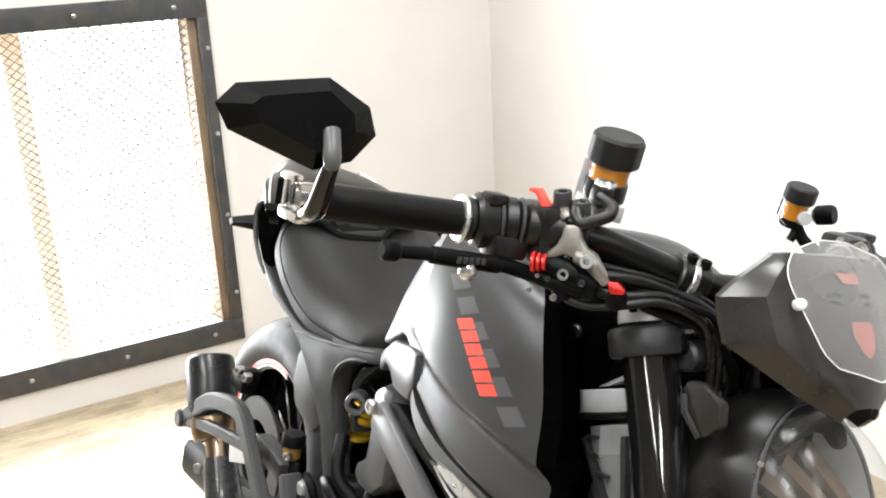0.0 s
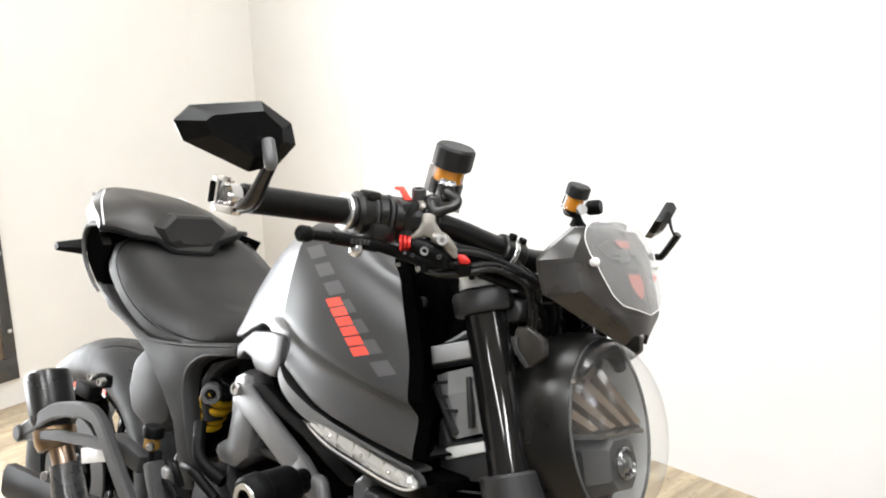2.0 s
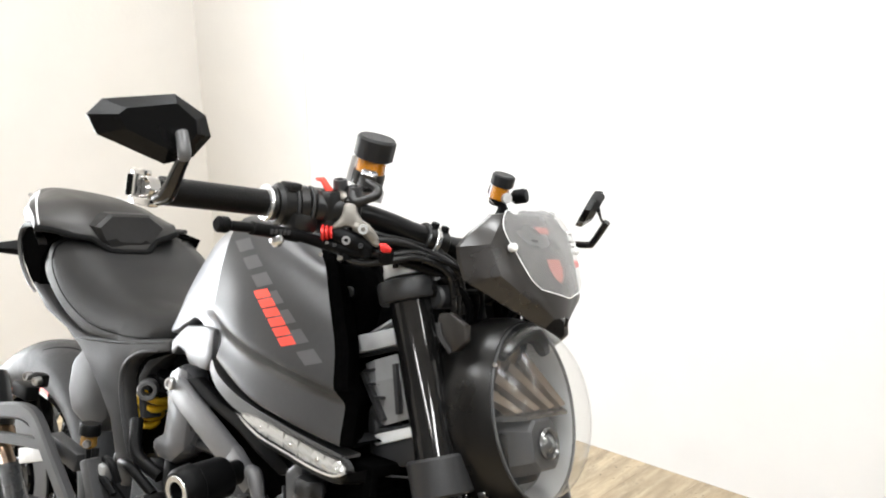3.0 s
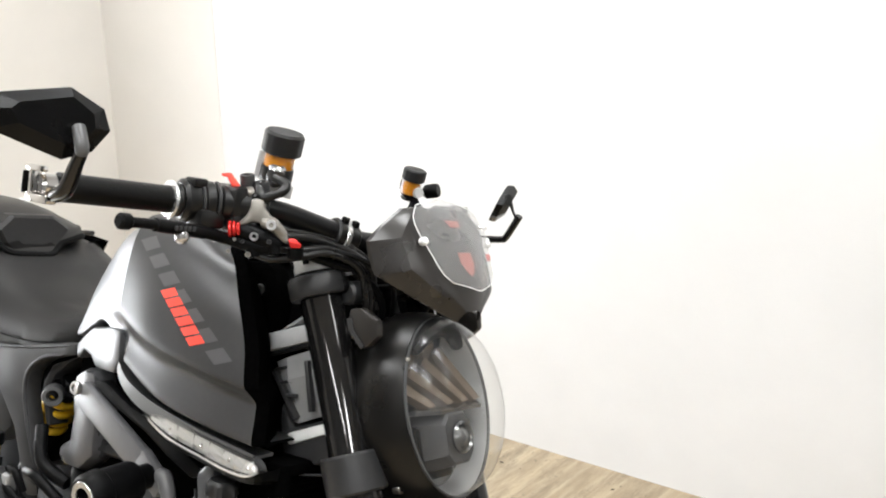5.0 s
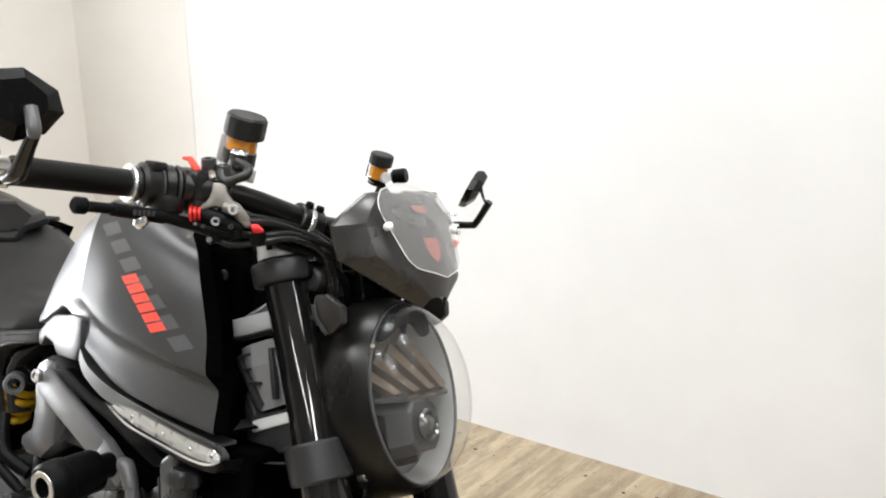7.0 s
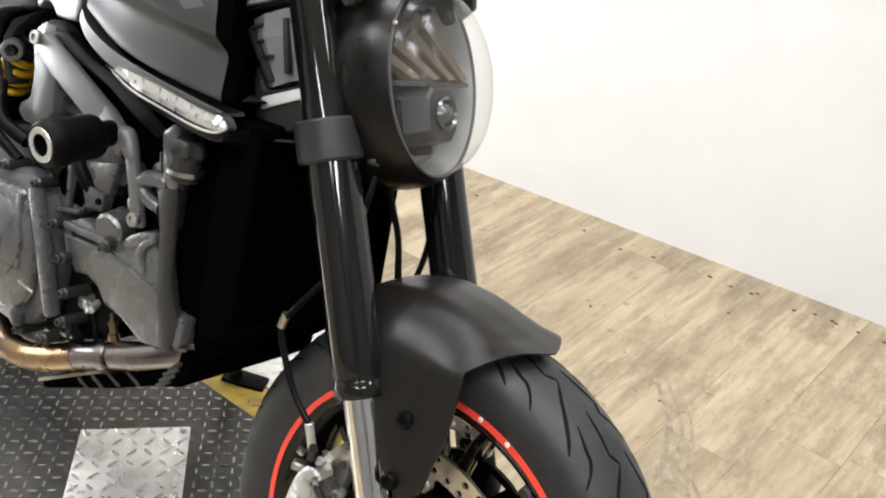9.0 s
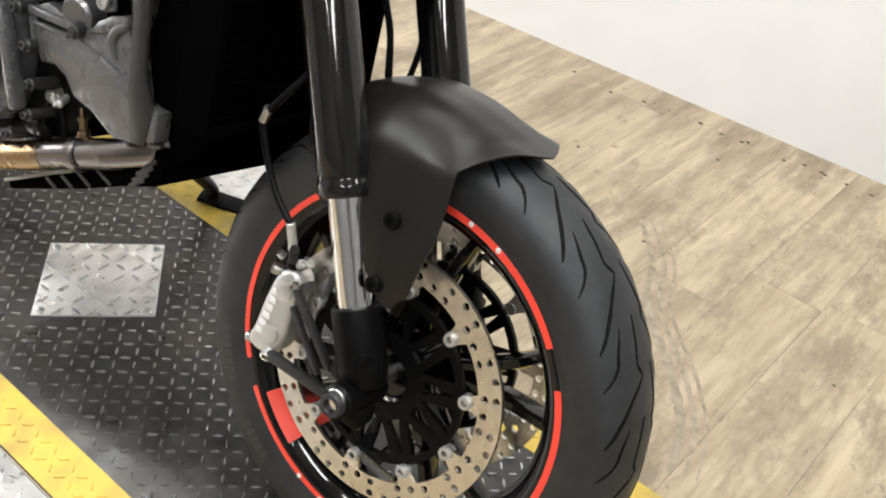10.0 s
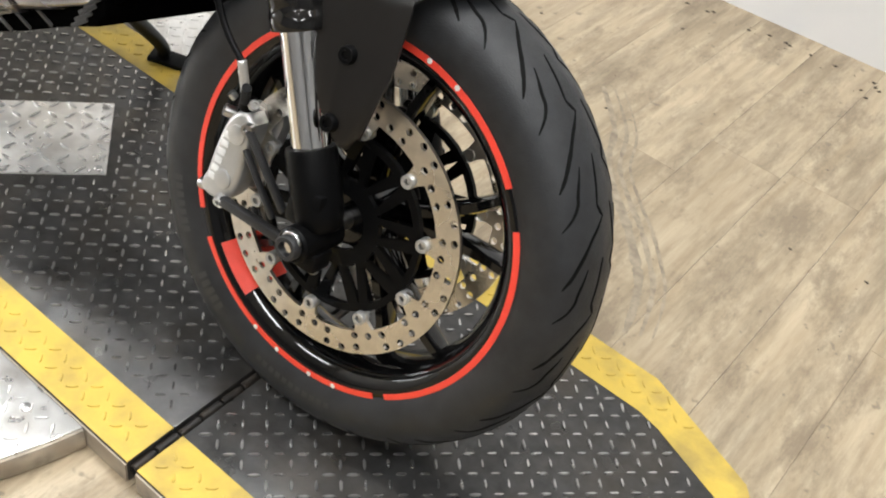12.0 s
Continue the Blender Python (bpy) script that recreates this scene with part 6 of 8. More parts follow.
# curves along the tank from its front to the crease at its waist, top middle first: four (x, y, z) each
FLANK = [
    [(-0.470, 0.000, 1.006), (-0.490, 0.000, 1.018), (-0.520, 0.000, 1.026), (-0.600, 0.000, 1.012)],
    [(-0.455, 0.085, 1.002), (-0.475, 0.092, 1.013), (-0.510, 0.095, 1.022), (-0.590, 0.098, 1.012)],
    [(-0.432, 0.130, 0.988), (-0.455, 0.139, 0.998), (-0.500, 0.146, 1.008), (-0.576, 0.148, 1.006)],
    [(-0.390, 0.159, 0.972), (-0.430, 0.168, 0.976), (-0.500, 0.174, 0.982), (-0.566, 0.173, 0.984)],
    [(-0.354, 0.179, 0.936), (-0.415, 0.187, 0.940), (-0.500, 0.190, 0.944), (-0.564, 0.183, 0.945)],
    [(-0.320, 0.193, 0.889), (-0.402, 0.200, 0.896), (-0.490, 0.201, 0.905), (-0.561, 0.189, 0.908)],
    [(-0.304, 0.202, 0.848), (-0.392, 0.210, 0.857), (-0.480, 0.209, 0.868), (-0.557, 0.193, 0.886)],
    [(-0.302, 0.196, 0.838), (-0.390, 0.204, 0.846), (-0.478, 0.203, 0.857), (-0.557, 0.188, 0.874)],
    [(-0.300, 0.183, 0.825), (-0.389, 0.187, 0.830), (-0.476, 0.186, 0.839), (-0.558, 0.174, 0.855)],
    [(-0.299, 0.182, 0.812), (-0.388, 0.185, 0.816), (-0.476, 0.183, 0.823), (-0.560, 0.171, 0.838)],
    [(-0.296, 0.186, 0.782), (-0.385, 0.188, 0.785), (-0.476, 0.186, 0.795), (-0.562, 0.174, 0.819)],
    [(-0.297, 0.180, 0.773), (-0.385, 0.181, 0.776), (-0.478, 0.179, 0.786), (-0.562, 0.168, 0.811)],
    [(-0.305, 0.150, 0.772), (-0.388, 0.150, 0.775), (-0.479, 0.150, 0.785), (-0.562, 0.145, 0.810)]]
# ribs of the waist behind the crease, down to the seat: x and (y, z), top middle first
WAIST = [
    (-0.640, [(0, 0.996), (0.088, 0.990), (0.124, 0.978), (0.139, 0.955), (0.147, 0.925), (0.151, 0.895), (0.152, 0.876), (0.153, 0.870), (0.153, 0.862), (0.152, 0.856), (0.150, 0.850), (0.136, 0.846)]),
    (-0.690, [(0, 0.960), (0.072, 0.955), (0.106, 0.943), (0.121, 0.922), (0.128, 0.898), (0.132, 0.872), (0.132, 0.858), (0.133, 0.853), (0.134, 0.846), (0.134, 0.841), (0.132, 0.836), (0.118, 0.832)]),
    (-0.735, [(0, 0.902), (0.062, 0.898), (0.094, 0.887), (0.108, 0.871), (0.114, 0.855), (0.118, 0.838), (0.118, 0.830), (0.119, 0.826), (0.119, 0.822), (0.119, 0.818), (0.117, 0.813), (0.104, 0.808)]),
    (-0.765, [(0, 0.855), (0.046, 0.852), (0.070, 0.846), (0.086, 0.838), (0.097, 0.828), (0.104, 0.818), (0.106, 0.813), (0.107, 0.810), (0.107, 0.808), (0.107, 0.806), (0.105, 0.803), (0.094, 0.800)])]


def both(row):
    """A rib over both flanks, from the left foot to the right foot, shifted to the bike's middle line."""
    left = [V((p.x, p.y, p.z)) for p in row[1:]][::-1]
    right = [V((p.x, -p.y, p.z)) for p in row]
    return [V((p.x, p.y + yc(p.x) * 0.4, p.z)) for p in left + right]


fl = [spline([V(p) for p in c], 8) for c in FLANK]
b = bmesh.new()
ribs = []
for i in range(len(fl[0])):
    raw = [c[i] for c in fl]
    fine = spline(raw, 5)
    ribs.append(both(fine))
rings = ribs
loft(b, ribs, caps=False)
TANK_TREE = BVHTree.FromBMesh(b)
tank = part("fuel_tank", b, M_TANK, BIKE, "matte graphite fuel tank with sculpted flanks", angle=50)
b = bmesh.new()
edge_rib = [V((p.x + 0.004, p.y * 0.975, p.z - (0.003 if k < 4 else 0))) for k, p in enumerate([c[-1] for c in fl])]
rows = [[V(p) for p in edge_rib]] + [[V((x, y, z)) for y, z in yz] for x, yz in WAIST]
rows = [list(r) for r in zip(*[spline(c, 6) for c in zip(*rows)])]
loft(b, [both(spline(r, 3)) for r in rows], caps=False)
part("tank_waist", b, M_WAIST, tank, "smooth rear flank of the tank, window glare put into its paler colour", angle=60)


def on_tank(x, z, lift=0.0008):
    """A point of the tank's right flank."""
    hit = TANK_TREE.ray_cast(V((x, -1.0, z)), V((0, 1, 0)))
    return V((x, (hit[0].y if hit[0] is not None else -0.19) - lift, z))


def tank_patch(b, quad, n=4, lift=0.0008):
    """A decal piece laid on the flank: four (x, z) corners."""
    g = []
    for j in range(n + 1):
        row = []
        for i in range(n + 1):
            u, v = i / n, j / n
            p = [(quad[0][k] * (1 - u) + quad[1][k] * u) * (1 - v) + (quad[3][k] * (1 - u) + quad[2][k] * u) * v for k in (0, 1)]
            row.append(on_tank(*p, lift))
        g.append(row)
    loft(b, g, caps=False, closed=False)


# the red maker's name: six plain slanted blocks down the flank
A0, A1 = (-0.4765, 0.9250), (-0.3955, 0.8710)      # outer edge of the line of blocks
DX, DZ = 0.0215, 0.0080                            # across a block
for k in range(6):
    t0, t1 = k / 6 + 0.004, (k + 1) / 6 - 0.022
    p = [(A0[0] + (A1[0] - A0[0]) * t, A0[1] + (A1[1] - A0[1]) * t) for t in (t0, t1)]
    b = bmesh.new()
    tank_patch(b, [p[0], (p[0][0] + DX, p[0][1] + DZ), (p[1][0] + DX, p[1][1] + DZ), p[1]])
    part("red_decal", b, M_RED, tank, "red tank lettering as a plain block")
# the large grey model name: seven plain blocks
B0, B1 = (-0.5560, 0.9800), (-0.3460, 0.8560)
EX, EZ = 0.0235, 0.0095
for k in range(7):
    t0, t1 = k / 7 + 0.008, (k + 1) / 7 - 0.016
    p = [(B0[0] + (B1[0] - B0[0]) * t, B0[1] + (B1[1] - B0[1]) * t) for t in (t0 + 0.012, t1 - 0.012)]
    b = bmesh.new()
    tank_patch(b, [p[0], (p[0][0] + EX, p[0][1] + EZ), (p[1][0] + EX, p[1][1] + EZ), p[1]], 5, 0.0006)
    part("grey_decal", b, M_DECALG, tank, "grey tank lettering as a plain block")

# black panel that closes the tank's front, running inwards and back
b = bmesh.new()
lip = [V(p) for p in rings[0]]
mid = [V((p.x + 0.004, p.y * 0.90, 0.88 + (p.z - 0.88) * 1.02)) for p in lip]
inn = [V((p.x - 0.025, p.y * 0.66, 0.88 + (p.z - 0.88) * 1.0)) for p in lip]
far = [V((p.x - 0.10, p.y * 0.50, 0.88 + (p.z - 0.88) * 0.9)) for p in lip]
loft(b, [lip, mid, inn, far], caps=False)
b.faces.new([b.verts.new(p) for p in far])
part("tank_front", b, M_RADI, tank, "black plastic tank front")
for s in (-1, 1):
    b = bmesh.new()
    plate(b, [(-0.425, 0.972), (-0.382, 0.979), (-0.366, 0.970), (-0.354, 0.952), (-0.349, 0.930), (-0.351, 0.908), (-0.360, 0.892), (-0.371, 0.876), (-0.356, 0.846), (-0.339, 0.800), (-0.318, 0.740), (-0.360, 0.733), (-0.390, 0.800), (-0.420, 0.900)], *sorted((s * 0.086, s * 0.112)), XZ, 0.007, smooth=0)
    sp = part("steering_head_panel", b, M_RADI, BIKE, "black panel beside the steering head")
    b = bmesh.new()
    hexbolt(b, V((-0.3852, s * 0.112, 0.9423)), (0.2, s, 0), 0.0070, 0.005)
    part("panel_bolt", b, M_BOLT, sp)
# grey boxes behind the fork: air duct with a lid, moulded cover below it and its pale label
b = bmesh.new()
plate(b, [(-0.3665, 0.8885), (-0.330, 0.903), (-0.290, 0.919), (-0.262, 0.928), (-0.258, 0.908), (-0.286, 0.897), (-0.326, 0.880), (-0.3635, 0.8655)], -0.119, -0.03, XZ, 0.005)
duct = part("air_duct", b, M_DUCT, BIKE, "grey plastic air duct lid")
b = bmesh.new()
tube(b, [V((-0.3625, -0.113, 0.8625)), V((-0.325, -0.114, 0.877)), V((-0.286, -0.114, 0.893)), V((-0.262, -0.113, 0.902))], 0.0030, 8, 3)
part("duct_seal", b, M_GROOVE, duct, "black seal under the lid")
b = bmesh.new()
loft(b, [[V((-0.345, -0.060, 0.905)), V((-0.352, -0.100, 0.897)), V((-0.332, -0.108, 0.905)), V((-0.322, -0.066, 0.914))],
         [V((-0.318, -0.060, 0.930)), V((-0.320, -0.088, 0.926)), V((-0.298, -0.094, 0.936)), V((-0.296, -0.064, 0.940))],
         [V((-0.292, -0.060, 0.950)), V((-0.294, -0.074, 0.948)), V((-0.282, -0.078, 0.954)), V((-0.280, -0.062, 0.956))]])
part("duct_spout", b, M_DUCT, duct, "grey spout above the lid", angle=25)
b = bmesh.new()
loft(b, [[V((-0.352, -0.100, 0.856)), V((-0.326, -0.112, 0.868)), V((-0.292, -0.110, 0.884)), V((-0.262, -0.096, 0.894)), V((-0.262, -0.050, 0.894)), V((-0.350, -0.050, 0.860))],
         [V((-0.342, -0.100, 0.834)), V((-0.318, -0.114, 0.842)), V((-0.286, -0.110, 0.856)), V((-0.258, -0.094, 0.866)), V((-0.258, -0.050, 0.866)), V((-0.340, -0.050, 0.836))],
         [V((-0.334, -0.098, 0.814)), V((-0.310, -0.104, 0.818)), V((-0.284, -0.104, 0.828)), V((-0.256, -0.092, 0.838)), V((-0.256, -0.050, 0.838)), V((-0.332, -0.050, 0.816))],
         [V((-0.314, -0.096, 0.788)), V((-0.302, -0.102, 0.790)), V((-0.284, -0.102, 0.800)), V((-0.262, -0.090, 0.812)), V((-0.262, -0.050, 0.812)), V((-0.312, -0.050, 0.790))]])
part("duct_cover", b, M_DUCT2, duct, "dark grey moulded cover", angle=15)
b = bmesh.new()
bar(b, (-0.350, -0.104, 0.846), (-0.302, -0.106, 0.796), 0.007, 0.010, 0.002)
bar(b, (-0.292, -0.112, 0.872), (-0.276, -0.110, 0.812), 0.006, 0.010, 0.002)
for k in range(3):
    bar(b, (-0.346 + 0.010 * k, -0.106, 0.848 - 0.014 * k), (-0.322 + 0.009 * k, -0.110, 0.857 - 0.016 * k), 0.004, 0.006, 0.001)
part("duct_rib", b, M_PLASTG, duct, "raised dark ribs")
b = bmesh.new()
plate(b, [(-0.338, 0.808), (-0.316, 0.782), (-0.288, 0.792), (-0.262, 0.806), (-0.240, 0.790), (-0.250, 0.752), (-0.330, 0.728)], -0.100, -0.05, XZ, 0.005)
part("duct_base", b, M_PLASTG, duct)
b = bmesh.new()
plate(b, [(-0.3160, 0.7745), (-0.2580, 0.8020), (-0.2535, 0.7900), (-0.3125, 0.7600)], -0.1055, -0.099, XZ, 0.003)
part("label_plate", b, M_DECALW, duct, "blank pale label")
b = bmesh.new()
tube(b, [V((-0.302, -0.110, 0.728)), V((-0.275, -0.111, 0.735)), V((-0.246, -0.108, 0.742))], 0.0016, 6, 4)
part("cable", b, M_PLASTG, duct, "thin grey cable")

# plain black block added to fill the dark under the tank, for air box and wiring
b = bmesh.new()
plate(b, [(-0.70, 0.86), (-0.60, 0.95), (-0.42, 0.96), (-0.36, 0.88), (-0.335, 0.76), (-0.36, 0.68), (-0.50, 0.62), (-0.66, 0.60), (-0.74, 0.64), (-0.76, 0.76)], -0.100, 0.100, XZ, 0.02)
part("airbox", b, M_RADI, BIKE, "black filler block in place of the air box under the tank")
# running light strip under the tank
for s in (-1, 1):
    top = spline([V((-0.500, s * 0.170, 0.761)), V((-0.450, s * 0.177, 0.768)), V((-0.384, s * 0.181, 0.765)), V((-0.330, s * 0.182, 0.761)), V((-0.294, s * 0.182, 0.759)), V((-0.283, s * 0.180, 0.750))], 4)
    low = spline([V((-0.500, s * 0.170, 0.757)), V((-0.445, s * 0.178, 0.744)), V((-0.380, s * 0.182, 0.739)), V((-0.330, s * 0.184, 0.736)), V((-0.297, s * 0.184, 0.738)), V((-0.283, s * 0.180, 0.746))], 4)
    b = bmesh.new()
    rings2 = []
    for p, q in zip(top, low):
        o = V((0, s * 0.008, 0))
        c = (p + q) / 2
        rings2.append([p - o * 0.6, p + o * 0.3, c + o, q + o * 0.3, q - o * 0.6])
    loft(b, rings2)
    drl = part("running_light", b, M_CLEAR, BIKE, "clear running light strip under the tank")
    b = bmesh.new()
    rings2 = [[p - V((0, s * 0.003, 0.002)), q - V((0, s * 0.003, -0.002)), q - V((0, s * 0.012, 0)), p - V((0, s * 0.012, 0))] for p, q in zip(top, low)]
    loft(b, rings2)
    part("reflector", b, M_PLASTG, drl, "dark lamp backing")
    n = len(top) - 1
    for k in range(9):
        i0, i1 = 1.5 + k * (n - 2.5) / 9, 1.5 + (k + 0.86) * (n - 2.5) / 9
        e = []
        for f in (i0, i1):
            i = int(f)
            g = f - i
            p, q = top[i].lerp(top[min(i + 1, n)], g), low[i].lerp(low[min(i + 1, n)], g)
            e.append((p.lerp(q, 0.16), p.lerp(q, 0.84)))
        (a, d), (b_, c) = e
        b = bmesh.new()
        o, o2 = V((0, s * 0.0005, 0)), V((0, s * 0.0040, 0))
        mid0, mid1 = a.lerp(d, 0.5), b_.lerp(c, 0.5)
        loft(b, [[a - o, a + o, mid0 + o2, d + o, d - o], [b_ - o, b_ + o, mid1 - o, c + o, c - o]])
        cell = part("lamp_cell", b, M_DRL, drl, "faceted silver lamp cell", angle=15)
        if k % 2:
            h = max(0.0018, (a - d).length * 0.16)
            p = (mid0 + mid1) / 2 + o2 * 0.4
            b = bmesh.new()
            lathe(b, [(0, h * 0.8), (h * 0.7, h * 0.5), (h, 0.0), (h, -0.003)], basis(p, p + V((0, s, 0.2))), 10)
            part("diode", b, M_CHROME, cell)
    b = bmesh.new()
    tube(b, [q + V((0, s * 0.003, 0.001)) for q in low[1:]], 0.0016, 6, 1)
    part("lamp_edge", b, M_DRL, drl, "pale lower edge of the lamp")
    # trim between tank and lamp, swept up at its rear end
    hi = spline([V((-0.582, s * 0.164, 0.822)), V((-0.560, s * 0.167, 0.798)), V((-0.520, s * 0.171, 0.784)), V((-0.470, s * 0.174, 0.775)), V((-0.400, s * 0.176, 0.768)), V((-0.350, s * 0.177, 0.765)), V((-0.300, s * 0.176, 0.762))], 4)
    lo = spline([V((-0.588, s * 0.160, 0.808)), V((-0.565, s * 0.166, 0.784)), V((-0.526, s * 0.172, 0.768)), V((-0.483, s * 0.174, 0.760)), V((-0.400, s * 0.178, 0.762)), V((-0.350, s * 0.178, 0.758)), V((-0.300, s * 0.176, 0.756))], 4)
    b = bmesh.new()
    loft(b, [[p, q, q - V((0, s * 0.034, 0)), q - V((0, s * 0.034, -0.004)), p - V((0, s * 0.006, 0.003))] for p, q in zip(hi, lo)])
    part("tank_trim", b, M_TRIM, BIKE, "grey trim between tank and running light")
    b = bmesh.new()
    rings2 = [[q + V((0, 0, -0.001)), q + V((0, -s * 0.006, -0.010)), q + V((0, -s * 0.05, -0.018)), q + V((0, -s * 0.05, 0))] for q in low]
    loft(b, rings2)
    part("side_trim", b, M_PLAST, BIKE, "black trim below the running light")

# -- seat --
def sec(x, w, zt, ze, zb, round_=0.6):
    """A seat or tail rib: half width, top, edge and bottom heights."""
    pts = []
    for a in [k * math.pi / 8 for k in range(9)]:
        c, s_ = math.cos(a), math.sin(a)
        pts.append(V((x, w * math.copysign(abs(c) ** round_, c), ze + (zt - ze) * s_ ** round_)))
    pts += [V((x, -w * 0.92, (ze + zb) / 2)), V((x, -w * 0.75, zb)), V((x, w * 0.75, zb)), V((x, w * 0.92, (ze + zb) / 2))]
    return [V((p.x, p.y + yc(p.x), p.z)) for p in pts]


def skin(rows, n=4):
    return list(zip(*[spline(c, n) for c in zip(*rows)]))


b = bmesh.new()
loft(b, skin([sec(-0.715, 0.085, 0.858, 0.832, 0.800), sec(-0.77, 0.125, 0.842, 0.796, 0.775), sec(-0.84, 0.143, 0.834, 0.772, 0.755), sec(-0.909, 0.148, 0.838, 0.762, 0.742), sec(-0.975, 0.153, 0.854, 0.760, 0.735),
              sec(-1.03, 0.158, 0.878, 0.776, 0.745), sec(-1.08, 0.161, 0.897, 0.800, 0.765), sec(-1.13, 0.157, 0.910, 0.828, 0.79), sec(-1.17, 0.142, 0.908, 0.85, 0.82)]))
seat = part("seat", b, M_LEATHER, BIKE, "black vinyl rider seat", angle=60)
for s in (-1, 1):
    b = bmesh.new()
    line = [V((x, s * w + yc(x), z)) for x, w, z in ((-0.80, 0.1375, 0.786), (-0.86, 0.1450, 0.776), (-0.93, 0.1500, 0.772), (-0.975, 0.1535, 0.776), (-1.03, 0.158, 0.793), (-1.075, 0.1605, 0.818), (-1.110, 0.158, 0.850), (-1.120, 0.146, 0.880), (-1.105, 0.118, 0.897), (-1.085, 0.088, 0.901))]
    tube(b, line, 0.0012, 6, 5)
    part("piping", b, M_GROOVE, seat, "dark seam along the seat's edge")
# single-seat cowl: its front lip is a notched line, from which the shell rises and runs back
LIP = [(-1.150, -0.126, 0.908), (-1.122, -0.112, 0.911), (-1.094, -0.086, 0.906), (-1.074, -0.062, 0.905), (-1.064, -0.052, 0.898), (-1.052, -0.036, 0.8885), (-1.047, 0.000, 0.8875), (-1.046, 0.034, 0.8885), (-1.054, 0.050, 0.900), (-1.059, 0.060, 0.907), (-1.064, 0.090, 0.916), (-1.076, 0.112, 0.920), (-1.110, 0.134, 0.914)]


def cowl_top(x, y):
    """Height of the cowl over a place: a crown with a soft ridge down each side."""
    c = float(np.interp(x, [-1.43, -1.36, -1.28, -1.20, -1.13, -1.084, -1.05], [0.944, 0.959, 0.966, 0.966, 0.957, 0.944, 0.928]))
    w = cowl_half(x)
    q = min(1.2, abs(y - 0.006) / w)
    return c - 0.010 * q * q - 0.034 * max(0, q - 0.45) ** 1.5


def cowl_half(x):
    return float(np.interp(x, [-1.43, -1.36, -1.30, -1.24, -1.18, -1.12, -1.05], [0.012, 0.034, 0.060, 0.090, 0.110, 0.122, 0.116]))


b = bmesh.new()
rows = [[V(p) for p in LIP], [V((x - 0.007, y, z + 0.011)) for x, y, z in LIP]]
for dx in (0.030, 0.075, 0.13, 0.19, 0.25, 0.31, 0.36):
    row = []
    for x, y, z in LIP:
        xx = max(-1.43, x - dx)
        yy = y * cowl_half(xx) / cowl_half(x)
        k = min(1.0, dx / 0.05)
        row.append(V((xx, yy + 0.5 * (yc(xx) - yc(-1.05)) * min(1, dx * 4), (z + 0.014) * (1 - k) + cowl_top(xx, yy) * k)))
    rows.append(row)
rows = [spline(r, 3) for r in zip(*[list(c) for c in rows])]
rows = [list(r) for r in zip(*rows)]
full = []
for r in rows:
    a, z = r[0], r[-1]
    full.append([V((a.x - 0.004, a.y + 0.012, a.z - 0.034)), V((a.x - 0.002, a.y + 0.001, a.z - 0.014))] + r + [V((z.x - 0.002, z.y - 0.001, z.z - 0.014)), V((z.x - 0.004, z.y - 0.012, z.z - 0.034))])
loft(b, full, caps=False, closed=True)
b.faces.new([b.verts.new(p) for p in full[-1]])
bmesh.ops.remove_doubles(b, verts=b.verts, dist=1e-5)
tail = part("seat_cowl", b, M_TAIL, BIKE, "matte graphite single seat cowl", angle=30)
b = bmesh.new()
hexa = [(-0.062, 0.922), (-0.034, 0.946), (0.048, 0.948), (0.078, 0.928), (0.050, 0.896), (0.036, 0.886), (-0.036, 0.886), (-0.050, 0.898)]
hc = (0.006, 0.915)
loft(b, [[V((-1.100, y, z)) for y, z in hexa], [V((-1.062 - 0.25 * max(0, z - 0.90), y, z)) for y, z in hexa], [V((-1.052 - 0.3 * max(0, z - 0.90), hc[0] + (y - hc[0]) * 0.92, hc[1] + (z - hc[1]) * 0.88)) for y, z in hexa], [V((-1.050 - 0.3 * max(0, z - 0.90), hc[0] + (y - hc[0]) * 0.60, hc[1] + (z - hc[1]) * 0.55)) for y, z in hexa]])
part("cowl_pad", b, M_LEATHER, tail, "six-sided padded bump stop", angle=20)
b = bmesh.new()
tube(b, [V((x + 0.002, y, z - 0.005)) for x, y, z in LIP], 0.0055, 8, 3)
part("cowl_gap", b, M_GROOVE, tail, "dark gap between seat and cowl")
